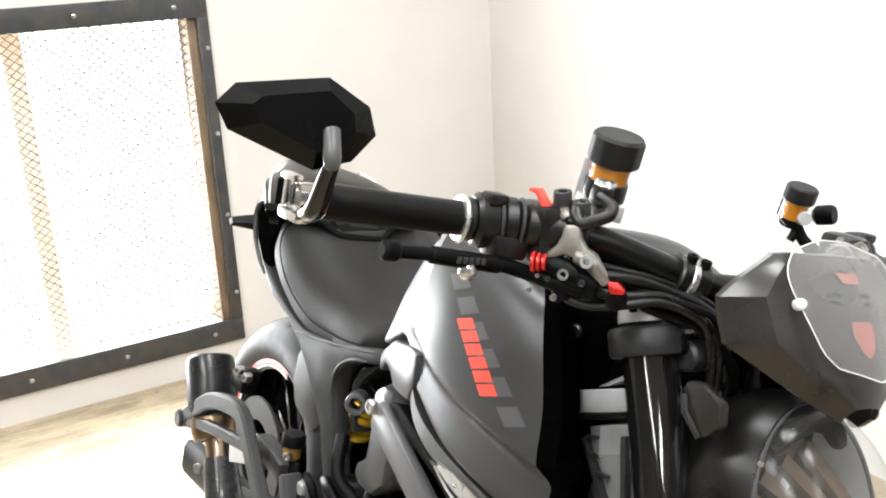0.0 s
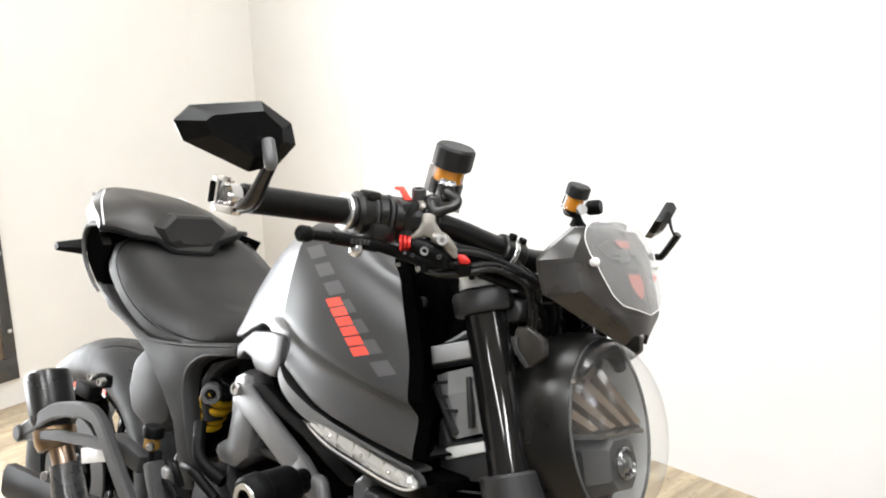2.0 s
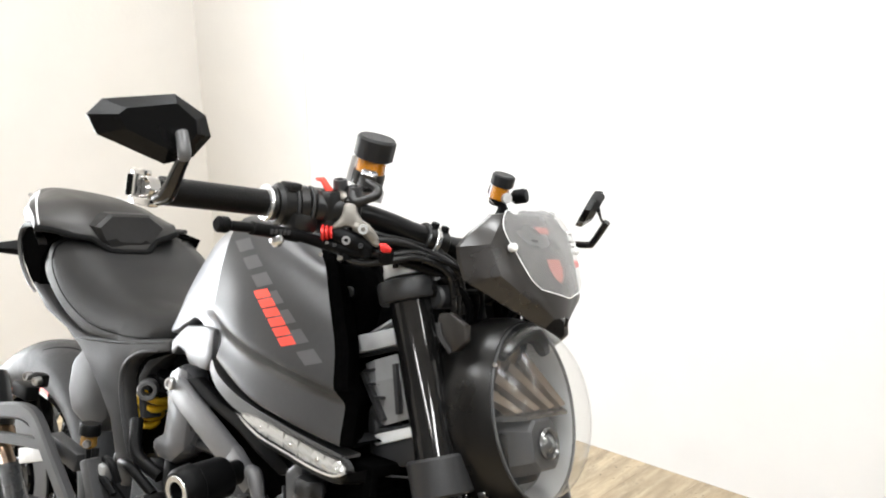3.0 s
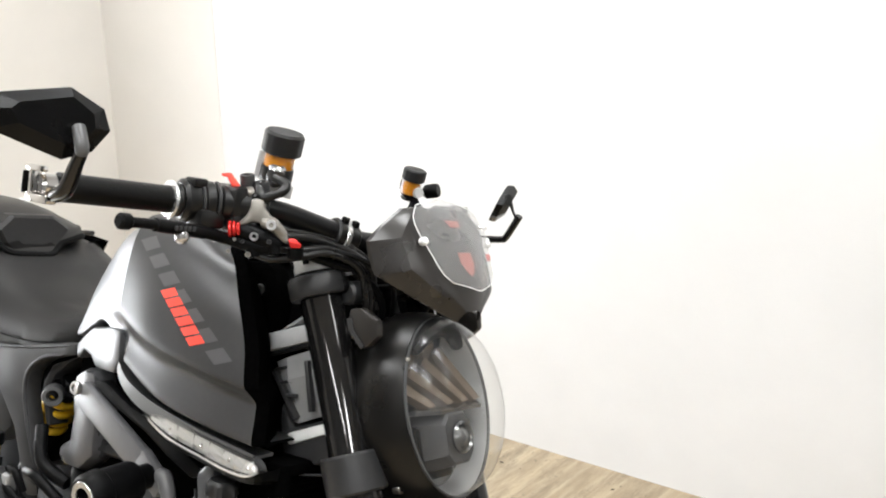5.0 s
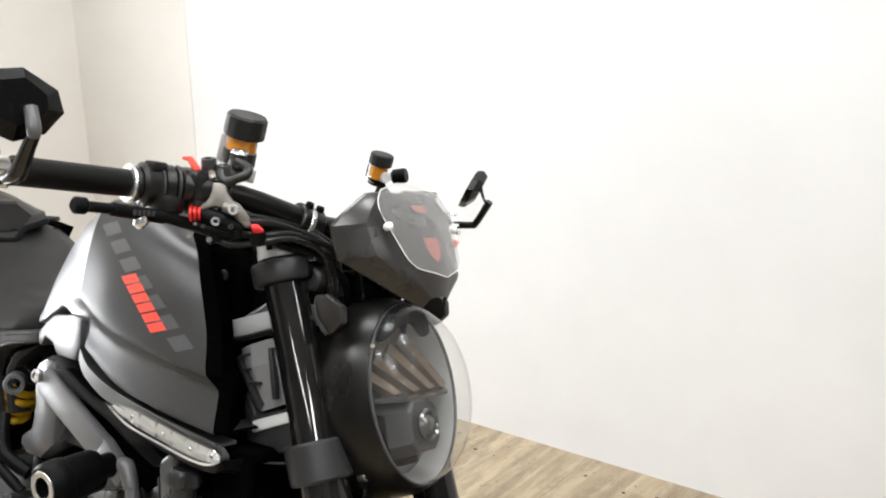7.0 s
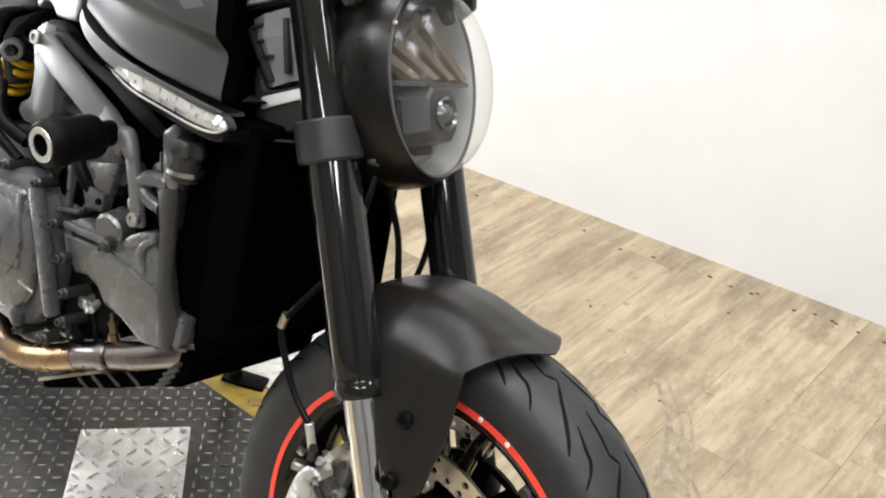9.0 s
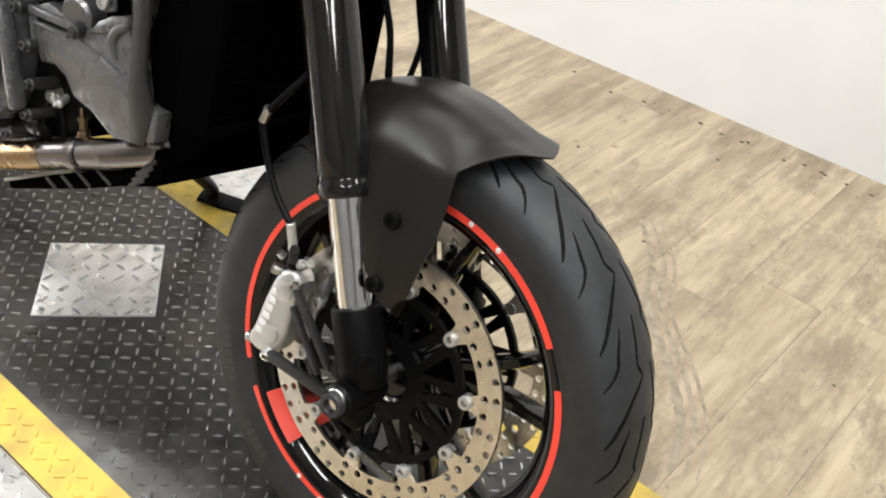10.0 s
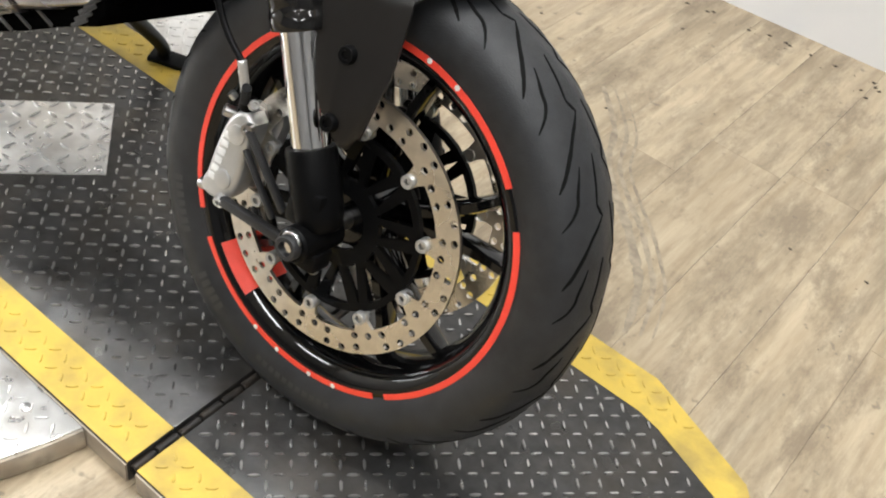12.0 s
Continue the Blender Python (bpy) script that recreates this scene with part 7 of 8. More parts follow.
for s in (-1, 1):
    b = bmesh.new()
    off = yc(-1.27)
    out = [V((x, s * y + off, z)) for x, y, z in ((-1.125, 0.150, 0.900), (-1.180, 0.158, 0.902), (-1.235, 0.152, 0.898), (-1.246, 0.154, 0.870), (-1.226, 0.158, 0.836), (-1.190, 0.160, 0.808), (-1.160, 0.162, 0.792), (-1.150, 0.164, 0.806), (-1.160, 0.162, 0.840), (-1.150, 0.158, 0.870))]
    loft(b, [out, [V((p.x, p.y - s * 0.03, p.z)) for p in out]])
    part("tail_side", b, M_RADI, tail, "black tail side panel")
    b = bmesh.new()
    tube(b, [V((x, s * y + off, z)) for x, y, z in ((-1.190, 0.160, 0.906), (-1.238, 0.154, 0.897), (-1.250, 0.156, 0.870), (-1.230, 0.160, 0.834), (-1.192, 0.163, 0.804), (-1.162, 0.164, 0.788))], [0.005, 0.006, 0.005, 0.004, 0.004, 0.002], 8, 4)
    part("tail_edge", b, M_TAIL, tail, "graphite edge of the tail panel")
    b = bmesh.new()
    tube(b, [V((-1.235, s * 0.080, 0.962)), V((-1.205, s * 0.100, 0.950)), V((-1.170, s * 0.116, 0.932)), V((-1.140, s * 0.126, 0.912))], 0.0018, 6, 4)
    part("cowl_edge", b, M_DECALW, tail, "pale edge line on the cowl")
    b = bmesh.new()
    q = V((-1.300, s * 0.125 + yc(-1.290), 0.846))
    loft(b, [[q + V((0.018 * c, 0, 0.016 * d)) for c, d in ((1, 0), (0, 1), (-1, 0), (0, -1))], [q + V((-0.012 + 0.010 * c, s * 0.052, -0.004 + 0.008 * d)) for c, d in ((1, 0), (0, 1), (-1, 0), (0, -1))]])
    part("rear_indicator", b, M_PLAST, tail, "black rear indicator stalk")
    b = bmesh.new()
    hexbolt(b, V((-1.375, s * 0.085 + yc(-1.370), 0.940)), (0, s, 0.3), 0.004, 0.003)
    part("tail_screw", b, M_BOLT, tail)

# black bulk added so that the hollow below the seat stays dark
b = bmesh.new()
plate(b, [(-1.06, 0.775), (-0.72, 0.80), (-0.70, 0.66), (-0.78, 0.56), (-0.90, 0.55), (-0.99, 0.62)], -0.040, 0.130, XZ, 0.01)
part("seat_base", b, M_RADI, BIKE, "black filler block for the dark under the seat")

# -- grey subframe cheeks under the seat, and the cast frame --
def hollow_plate(bm, outline, y0, y1, bev=0.006):
    plate(bm, outline, *sorted((y0, y1)), XZ, bev)


for s in (-1, 1):
    o = yc(-0.85)
    b = bmesh.new()
    hollow_plate(b, [(-1.170, 0.806), (-1.145, 0.803), (-1.071, 0.774), (-1.011, 0.757), (-0.975, 0.752), (-0.909, 0.761), (-0.840, 0.775), (-0.770, 0.792), (-0.745, 0.796), (-0.742, 0.778), (-0.766, 0.771), (-0.805, 0.760), (-0.832, 0.746), (-0.848, 0.728), (-0.852, 0.708), (-0.848, 0.685), (-0.832, 0.6465), (-0.807, 0.594), (-0.795, 0.550), (-0.826, 0.540), (-0.848, 0.582), (-0.877, 0.637), (-0.917, 0.676), (-0.955, 0.705), (-0.990, 0.728), (-1.040, 0.750), (-1.110, 0.767)], s * 0.118 + o, s * 0.145 + o, 0.008)
    ck = part("subframe_cheek", b, M_CHEEK, BIKE, "grey cast subframe cheek under the seat")
    b = bmesh.new()
    tube(b, [V((x, s * 0.1455 + o, z)) for x, z in ((-0.770, 0.773), (-0.808, 0.763), (-0.836, 0.748), (-0.853, 0.729), (-0.857, 0.708), (-0.853, 0.685), (-0.837, 0.6465), (-0.812, 0.594))], [0.001, 0.003, 0.0035, 0.0035, 0.0035, 0.0035, 0.003, 0.001], 8, 4)
    part("cheek_rim", b, M_PLASTG, ck, "rounded rim of the cheek")
    b = bmesh.new()
    tube(b, [V((x, s * 0.146 + o, z)) for x, z in ((-0.756, 0.790), (-0.840, 0.770), (-0.909, 0.757), (-0.965, 0.748), (-1.000, 0.742))], [0.001, 0.0022, 0.0026, 0.0022, 0.001], 8, 4)
    part("cheek_line", b, M_PLASTG, ck, "raised line below the seat")
    b = bmesh.new()
    hollow_plate(b, [(-0.760, 0.774), (-0.832, 0.742), (-0.850, 0.712), (-0.848, 0.685), (-0.832, 0.645), (-0.822, 0.650), (-0.836, 0.690), (-0.836, 0.708), (-0.822, 0.730), (-0.790, 0.756)], s * 0.085 + o, s * 0.118 + o, 0.003)
    part("inner_strut", b, M_CHEEK, ck, "grey inner strut behind the cheek")
    b = bmesh.new()
    plate(b, [(-0.730, 0.800), (-0.708, 0.816), (-0.679, 0.834), (-0.612, 0.849), (-0.576, 0.852), (-0.572, 0.815), (-0.585, 0.792), (-0.612, 0.788), (-0.650, 0.784), (-0.672, 0.795), (-0.700, 0.797), (-0.716, 0.780), (-0.726, 0.782)], 0.110, 0.145, XZ, 0.012)
    for v in b.verts:
        v.co.y = s * (v.co.y + 0.30 * (v.co.x + 0.65))
    part("knee_panel", b, M_FRAME, BIKE, "pale grey panel below the tank's waist")
    b = bmesh.new()
    plate(b, [(-0.724, 0.740), (-0.712, 0.760), (-0.692, 0.772), (-0.664, 0.774), (-0.648, 0.745), (-0.643, 0.700), (-0.642, 0.655), (-0.676, 0.626), (-0.732, 0.620), (-0.745, 0.645), (-0.712, 0.662), (-0.710, 0.700)], 0.088, 0.140, XZ, 0.014)
    for v in b.verts:
        v.co.y = s * (v.co.y + 0.14 * (v.co.x + 0.65))
    fr = part("main_frame", b, M_FRAME, BIKE, "grey cast aluminium frame side")
    b = bmesh.new()
    pts = [V((-0.668, s * 0.146, 0.752)), V((-0.60, s * 0.150, 0.735)), V((-0.515, s * 0.150, 0.688)), V((-0.478, s * 0.150, 0.668))]
    bar(b, pts[0] + V((0, 0, -0.006)), pts[2] + V((0, 0, -0.004)), 0.038, 0.016, 0.005)
    bar(b, pts[2] + V((-0.010, 0, 0.006)), V((-0.474, s * 0.150, 0.662)), 0.030, 0.016, 0.004)
    tube(b, [V((-0.490, s * 0.150, 0.676)), V((-0.476, s * 0.150, 0.680)), V((-0.468, s * 0.150, 0.668)), V((-0.462, s * 0.150, 0.655))], [0.009, 0.0105, 0.0105, 0.0095], 12, 4)
    bar(b, V((-0.466, s * 0.150, 0.668)), V((-0.436, s * 0.146, 0.572)), 0.017, 0.012, 0.004)
    brc = part("crash_bracket", b, M_BRKT, BIKE, "grey crash bobbin bracket")
    for p in ((-0.668, 0.156, 0.752), (-0.4385, 0.153, 0.583)):
        b = bmesh.new()
        hexbolt(b, V((p[0], s * p[1], p[2])), (0, s, 0), 0.0095, 0.006)
        part("bracket_bolt", b, M_BOLT, brc)
    b = bmesh.new()
    c0, c1 = V((-0.500, s * 0.150, 0.676)), V((-0.496, s * 0.255, 0.664))
    lathe(b, [(0.012, 0.090), (0.0145, 0.106), (0.024, 0.106), (0.0285, 0.100), (0.030, 0.088), (0.030, 0.080), (0.0280, 0.078), (0.0272, 0.034), (0.0255, 0.030), (0.0165, 0.029), (0.0165, 0.0)], basis(c0, c1), 30)
    bob = part("crash_bobbin", b, M_PLAST, BIKE, "black crash bobbin with a hollow end")
    b = bmesh.new()
    lathe(b, [(0.0135, 0.1065), (0.0205, 0.1068), (0.0225, 0.1045), (0.0135, 0.1045)], basis(c0, c1), 28, closed_prof=True)
    part("bobbin_ring", b, M_CASTB, bob, "bright alloy ring at the bobbin's end")
    b = bmesh.new()
    plate(b, [(-0.652, 0.764), (-0.622, 0.772), (-0.565, 0.752), (-0.485, 0.738), (-0.404, 0.702), (-0.430, 0.690), (-0.482, 0.706), (-0.526, 0.724), (-0.597, 0.742)], *sorted((s * 0.132, s * 0.1475)), XZ, 0.004)
    part("frame_trim", b, M_PLAST, BIKE, "black trim over the frame")
# -- engine, radiator, exhaust --
# block coloured black, as the shade in the gaps between the covers
b = bmesh.new()
hollow = [(-0.80, 0.60), (-0.70, 0.63), (-0.56, 0.60), (-0.47, 0.56), (-0.45, 0.46), (-0.50, 0.38), (-0.60, 0.335), (-0.74, 0.335), (-0.80, 0.40)]
plate(b, hollow, -0.115, 0.115, XZ, 0.015)
engine = part("engine", b, M_PLAST, BIKE, "twin-cylinder engine block, black for the shade between its covers")
# forward cylinder and its head
b = bmesh.new()
m = basis(V((-0.56, 0, 0.50)), V((-0.42, 0, 0.60)), (0, 1, 0))
block(b, (0, 0, 0.02), (0.15, 0.19, 0.10), m, 0.010)
block(b, (0, 0, 0.10), (0.13, 0.17, 0.12), m, 0.010)
block(b, (0, 0, 0.155), (0.14, 0.20, 0.05), m, 0.012)
fcyl = part("front_cylinder", b, M_ENG, engine, "grey forward cylinder with head")
for k in range(5):
    b = bmesh.new()
    block(b, (0, 0, 0.075 + 0.012 * k), (0.155, 0.195, 0.006), m, 0.002)
    part("cooling_fin", b, M_ENG, fcyl)
b = bmesh.new()
block(b, V((-0.66, 0, 0.665)), (0.14, 0.17, 0.13), pose(0, 0, 0), 0.015)
part("rear_cylinder", b, M_PLASTG, engine, "dark rear cylinder")
# clutch cover with its rim of bolts
CC = V((-0.665, -0.115, 0.455))
b = bmesh.new()
out = [(-0.735, 0.560), (-0.700, 0.566), (-0.655, 0.568), (-0.622, 0.548), (-0.602, 0.508), (-0.592, 0.464), (-0.590, 0.420), (-0.602, 0.380), (-0.628, 0.354), (-0.660, 0.345), (-0.730, 0.352), (-0.775, 0.40), (-0.785, 0.48), (-0.765, 0.535)]
plate(b, out, -0.150, -0.110, XZ, 0.010, smooth=2)
cover = part("clutch_cover", b, M_COVER, engine, "grey cast clutch cover")
b = bmesh.new()
inner = [((x + 0.665) * 0.80 - 0.670, (z - 0.455) * 0.80 + 0.458) for x, z in out]
plate(b, inner, -0.166, -0.148, XZ, 0.010, smooth=3)
lathe(b, [(0.0, 0.024), (0.045, 0.024), (0.056, 0.016), (0.058, 0.0)], basis(V((-0.690, -0.155, 0.475)), V((-0.690, -1, 0.475))), 36)
part("cover_boss", b, M_COVER2, cover, "raised satin grey clutch housing")
b = bmesh.new()
bar(b, (-0.628, -0.160, 0.560), (-0.560, -0.160, 0.400), 0.014, 0.020, 0.004)
bar(b, (-0.650, -0.164, 0.545), (-0.640, -0.164, 0.440), 0.012, 0.012, 0.003)
part("cover_rib", b, M_COVER2, cover, "cast ribs")
for x, z in ((-0.628, 0.566), (-0.585, 0.525), (-0.560, 0.485), (-0.545, 0.440), (-0.542, 0.400), (-0.575, 0.360), (-0.630, 0.350), (-0.700, 0.568)):
    b = bmesh.new()
    rod(b, (x, -0.120, z), (x, -0.160, z), 0.0080, seg=14, bev=0.002)
    bs = part("bolt_boss", b, M_ENG, cover)
    b = bmesh.new()
    hexbolt(b, (x, -0.160, z), (0, -1, 0), 0.0060, 0.006)
    part("cover_bolt", b, M_GREYMET, bs)
b = bmesh.new()
for k in range(6):
    block(b, V((-0.632 + 0.0062 * k, -0.1665, 0.424 - 0.0006 * k)), (0.0042, 0.001, 0.0052), bev=0.0003)
part("cover_mark", b, M_SILV, cover, "maker's lettering as plain bars")
b = bmesh.new()
lathe(b, [(0, 0.010), (0.008, 0.010), (0.013, 0.008), (0.0145, 0.0)], basis(V((-0.630, -0.160, 0.372)), V((-0.630, -1, 0.372))), 20)
part("oil_plug", b, M_GREYMET, cover, "round oil plug")
# hardware in the dark gap between clutch cover and cylinder
for p, q, r, mt in (((-0.545, -0.105, 0.428), (-0.536, -0.134, 0.423), 0.0085, M_CASTS), ((-0.530, -0.11, 0.426), (-0.519, -0.134, 0.421), 0.0055, M_SILV), ((-0.560, -0.11, 0.375), (-0.545, -0.132, 0.370), 0.0130, M_PLAST)):
    b = bmesh.new()
    rod(b, p, q, r, seg=14, bev=0.002)
    part("sensor", b, mt, engine)
b = bmesh.new()
tube(b, [V((-0.578, -0.133, 0.366)), V((-0.560, -0.134, 0.3665)), V((-0.546, -0.133, 0.371))], [0.0025, 0.0030, 0.0035], 8, 3)
part("bleed_lever", b, M_BOLT, engine, "small steel lever")
b = bmesh.new()
lathe(b, [(0.0, 0.0), (0.0085, 0.0), (0.0085, 0.010), (0.0060, 0.012), (0.0060, 0.020), (0.0078, 0.021), (0.0078, 0.029), (0.0050, 0.031), (0.0050, 0.040), (0.0064, 0.041), (0.0064, 0.046), (0.0036, 0.048), (0.0030, 0.058), (0, 0.058)], basis(V((-0.470, -0.122, 0.374)), V((-0.488, -0.124, 0.432))), 16)
part("lambda_probe", b, M_COPPER, engine, "brassy exhaust probe")
# side cover: grey panel from the cylinder head down to the radiator's foot
b = bmesh.new()
plate(b, [(-0.585, 0.526), (-0.546, 0.545), (-0.511, 0.540), (-0.461, 0.539), (-0.403, 0.565), (-0.384, 0.538), (-0.3645, 0.488), (-0.336, 0.487), (-0.334, 0.451), (-0.357, 0.438), (-0.404, 0.427), (-0.446, 0.444), (-0.480, 0.448), (-0.498, 0.466), (-0.522, 0.474), (-0.547, 0.467), (-0.568, 0.495)], -0.146, -0.120, XZ, 0.005)
panel = part("belt_cover", b, M_COVER2, engine, "grey moulded side cover")
b = bmesh.new()
bar(b, (-0.575, -0.147, 0.527), (-0.487, -0.149, 0.5345), 0.011, 0.010, 0.003)
bar(b, (-0.571, -0.147, 0.512), (-0.500, -0.148, 0.519), 0.006, 0.006, 0.002)
part("cover_rail", b, M_COVER, panel, "grey double rail along the cover's head")
b = bmesh.new()
bar(b, (-0.560, -0.1465, 0.5195), (-0.500, -0.1475, 0.5255), 0.0045, 0.004, 0.001)
part("rail_groove", b, M_GROOVE, panel, "dark groove between the rails")
b = bmesh.new()
bar(b, (-0.507, -0.1465, 0.5235), (-0.440, -0.1465, 0.5160), 0.0060, 0.005, 0.002)
bar(b, (-0.440, -0.1465, 0.5160), (-0.384, -0.1465, 0.5045), 0.0060, 0.005, 0.002)
part("cover_crease", b, M_COVER, panel, "raised crease on the cover")
b = bmesh.new()
bar(b, (-0.573, -0.1465, 0.517), (-0.556, -0.1465, 0.478), 0.0060, 0.005, 0.002)
part("cover_crease", b, M_COVER, panel, "raised crease on the cover")
b = bmesh.new()
rod(b, (-0.500, -0.095, 0.556), (-0.490, -0.150, 0.548), 0.0225, seg=26, bev=0.004)
part("cam_plug", b, M_COVER2, panel, "round pale cam plug")
b = bmesh.new()
rod(b, (-0.482, -0.138, 0.536), (-0.479, -0.160, 0.532), 0.0095, seg=16, bev=0.002)
rod(b, (-0.479, -0.159, 0.532), (-0.4785, -0.162, 0.5315), 0.0055, seg=12, bev=0.001)
part("cover_bolt", b, M_GREYMET, panel, "dark socket bolt on the cover")
b = bmesh.new()
plate(b, [(-0.466, 0.536), (-0.450, 0.556), (-0.429, 0.570), (-0.407, 0.578), (-0.400, 0.566), (-0.410, 0.557), (-0.442, 0.543)], -0.150, -0.11, XZ, 0.004)
part("head_plate", b, M_COVER2, panel, "pale grey plate over the cover")
b = bmesh.new()
tube(b, [V((-0.404, -0.147, 0.566)), V((-0.418, -0.149, 0.556)), V((-0.423, -0.149, 0.540)), V((-0.414, -0.148, 0.522))], [0.004, 0.0055, 0.0055, 0.003], 10, 4)
part("cover_ear", b, M_COVER, panel, "curved ear of the cover")
# cast mount behind the crash bobbin: a webbed casting, its shaded openings painted as black plates
b = bmesh.new()
plate(b, [(-0.650, 0.586), (-0.600, 0.606), (-0.532, 0.626), (-0.512, 0.632), (-0.520, 0.594), (-0.529, 0.556), (-0.5646, 0.548), (-0.571, 0.537), (-0.614, 0.514), (-0.635, 0.526)], -0.128, -0.10, XZ, 0.006)
mount = part("engine_mount", b, M_COVER2, engine, "grey cast engine mount")
for out in ([(-0.631, 0.588), (-0.603, 0.596), (-0.597, 0.5625), (-0.604, 0.5523), (-0.6166, 0.5541)], [(-0.588, 0.592), (-0.5646, 0.5647), (-0.5707, 0.549), (-0.5896, 0.5498)]):
    b = bmesh.new()
    plate(b, out, -0.1300, -0.12, XZ, 0.002)
    part("mount_window", b, M_RADI, mount, "black plate painted as a shaded opening in the mount")
b = bmesh.new()
plate(b, [(-0.5735, 0.5856), (-0.5235, 0.5844), (-0.5249, 0.5594), (-0.5589, 0.5592)], -0.134, -0.124, XZ, 0.003)
part("mount_web", b, M_COVER, mount, "grey web of the mount")
b = bmesh.new()
hexbolt(b, (-0.531, -0.134, 0.572), (0, -1, 0), 0.0045, 0.004)
part("mount_bolt", b, M_PLAST, mount)
for p, q in (((-0.640, 0.590), (-0.622, 0.530)), ((-0.598, 0.602), (-0.592, 0.545)), ((-0.622, 0.532), (-0.566, 0.545))):
    b = bmesh.new()
    bar(b, (p[0], -0.131, p[1]), (q[0], -0.131, q[1]), 0.008, 0.010, 0.003)
    part("mount_rib", b, M_COVER2, mount)
# black plate put where the gap beside the mount lies in shade
b = bmesh.new()
plate(b, [(-0.520, 0.600), (-0.483, 0.612), (-0.4658, 0.579), (-0.462, 0.552), (-0.5225, 0.538), (-0.5288, 0.5565)], -0.118, -0.10, XZ, 0.003)
part("gap_plate", b, M_RADI, engine, "black plate for the shaded gap beside the mount")
b = bmesh.new()
tube(b, [V((-0.478, -0.120, 0.604)), V((-0.476, -0.128, 0.592)), V((-0.480, -0.124, 0.578))], [0.004, 0.006, 0.004], 10, 4)
part("gap_fitting", b, M_SILV, engine, "small silver fitting in the gap")
b = bmesh.new()
rod(b, (-0.672, -0.110, 0.662), (-0.565, -0.112, 0.670), 0.0085, seg=14, bev=0.002)
part("frame_bolt", b, M_GREYMET, engine, "dark through bolt in the frame")
# sensors, clips and wiring in the gap below the cover
for p, q, r, mt in (((-0.556, -0.118, 0.420), (-0.530, -0.130, 0.424), 0.0065, M_SILV), ((-0.532, -0.130, 0.424), (-0.522, -0.134, 0.416), 0.0040, M_BOLT), ((-0.570, -0.120, 0.372), (-0.548, -0.134, 0.374), 0.0085, M_PLASTG), ((-0.545, -0.128, 0.352), (-0.530, -0.136, 0.354), 0.0050, M_SILV)):
    b = bmesh.new()
    rod(b, p, q, r, seg=12, bev=0.001)
    part("sensor", b, mt, engine)
for pts in ([(-0.560, -0.118, 0.410), (-0.545, -0.128, 0.392), (-0.552, -0.130, 0.372), (-0.575, -0.124, 0.358)], [(-0.530, -0.124, 0.420), (-0.512, -0.128, 0.400), (-0.508, -0.126, 0.380)]):
    b = bmesh.new()
    tube(b, [V(p) for p in pts], 0.0035, 8, 4)
    part("engine_hose", b, M_PLAST, engine, "thin black lead")
for s in (-1, 1):
    b = bmesh.new()
    plate(b, [(-0.406, 0.665), (-0.382, 0.668), (-0.374, 0.600), (-0.366, 0.526), (-0.342, 0.482), (-0.346, 0.440), (-0.372, 0.436), (-0.386, 0.484), (-0.398, 0.580), (-0.412, 0.625)], *sorted((s * 0.1405, s * 0.1480)), XZ, 0.003)
    sd = part("radiator_side", b, M_ENG, BIKE, "dark grey radiator side panel")
    b = bmesh.new()
    tube(b, [V((-0.400, s * 0.140, 0.640)), V((-0.425, s * 0.142, 0.640)), V((-0.444, s * 0.142, 0.632)), V((-0.447, s * 0.142, 0.620)), V((-0.432, s * 0.142, 0.611)), V((-0.408, s * 0.142, 0.607))], [0.010, 0.0105, 0.011, 0.0105, 0.009, 0.008], 12, 4)
    part("coolant_hose", b, M_COVER, sd, "grey coolant elbow")
    b = bmesh.new()
    plate(b, [(-0.420, 0.700), (-0.404, 0.718), (-0.388, 0.718), (-0.376, 0.664), (-0.378, 0.640), (-0.396, 0.636), (-0.410, 0.660)], *sorted((s * 0.128, s * 0.150)), XZ, 0.006)
    part("filler_neck", b, M_COVER, sd, "grey cast filler neck")
    b = bmesh.new()
    c = V((-0.368, s * 0.150, 0.678))
    pr = [(0.0, 0.030), (0.016, 0.030), (0.021, 0.026), (0.022, 0.012), (0.017, 0.008), (0.017, -0.02)]
    rr = []
    for k in range(24):
        a = 2 * math.pi * k / 24
        f = 1.0 if k % 4 < 2 else 0.86
        rr.append([c + V((q * (f if q > 0.018 else 1) * math.cos(a), q * (f if q > 0.018 else 1) * math.sin(a), z)) for q, z in pr])
    loft(b, rr, caps=False, closed=False, loop=True)
    part("filler_cap", b, M_GREYMET, sd, "dark ribbed filler cap")
    b = bmesh.new()
    lathe(b, [(0.0185, 0), (0.0225, 0), (0.0225, 0.006), (0.0185, 0.006)], Matrix.Translation(c + V((0, 0, -0.012))), 24, closed_prof=True)
    part("hose_clamp", b, M_BOLT, sd)
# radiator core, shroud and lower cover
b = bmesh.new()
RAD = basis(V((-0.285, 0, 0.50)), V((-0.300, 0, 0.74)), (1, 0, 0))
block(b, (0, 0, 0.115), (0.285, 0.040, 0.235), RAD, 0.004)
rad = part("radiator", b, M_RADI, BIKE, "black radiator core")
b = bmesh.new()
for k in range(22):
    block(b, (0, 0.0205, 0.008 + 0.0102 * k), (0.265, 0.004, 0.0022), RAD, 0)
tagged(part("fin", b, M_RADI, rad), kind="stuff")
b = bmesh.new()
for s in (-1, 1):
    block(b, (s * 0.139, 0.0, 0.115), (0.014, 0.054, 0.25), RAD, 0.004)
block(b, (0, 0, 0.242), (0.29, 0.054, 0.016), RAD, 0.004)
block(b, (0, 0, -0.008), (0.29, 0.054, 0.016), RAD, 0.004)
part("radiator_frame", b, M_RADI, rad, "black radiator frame")
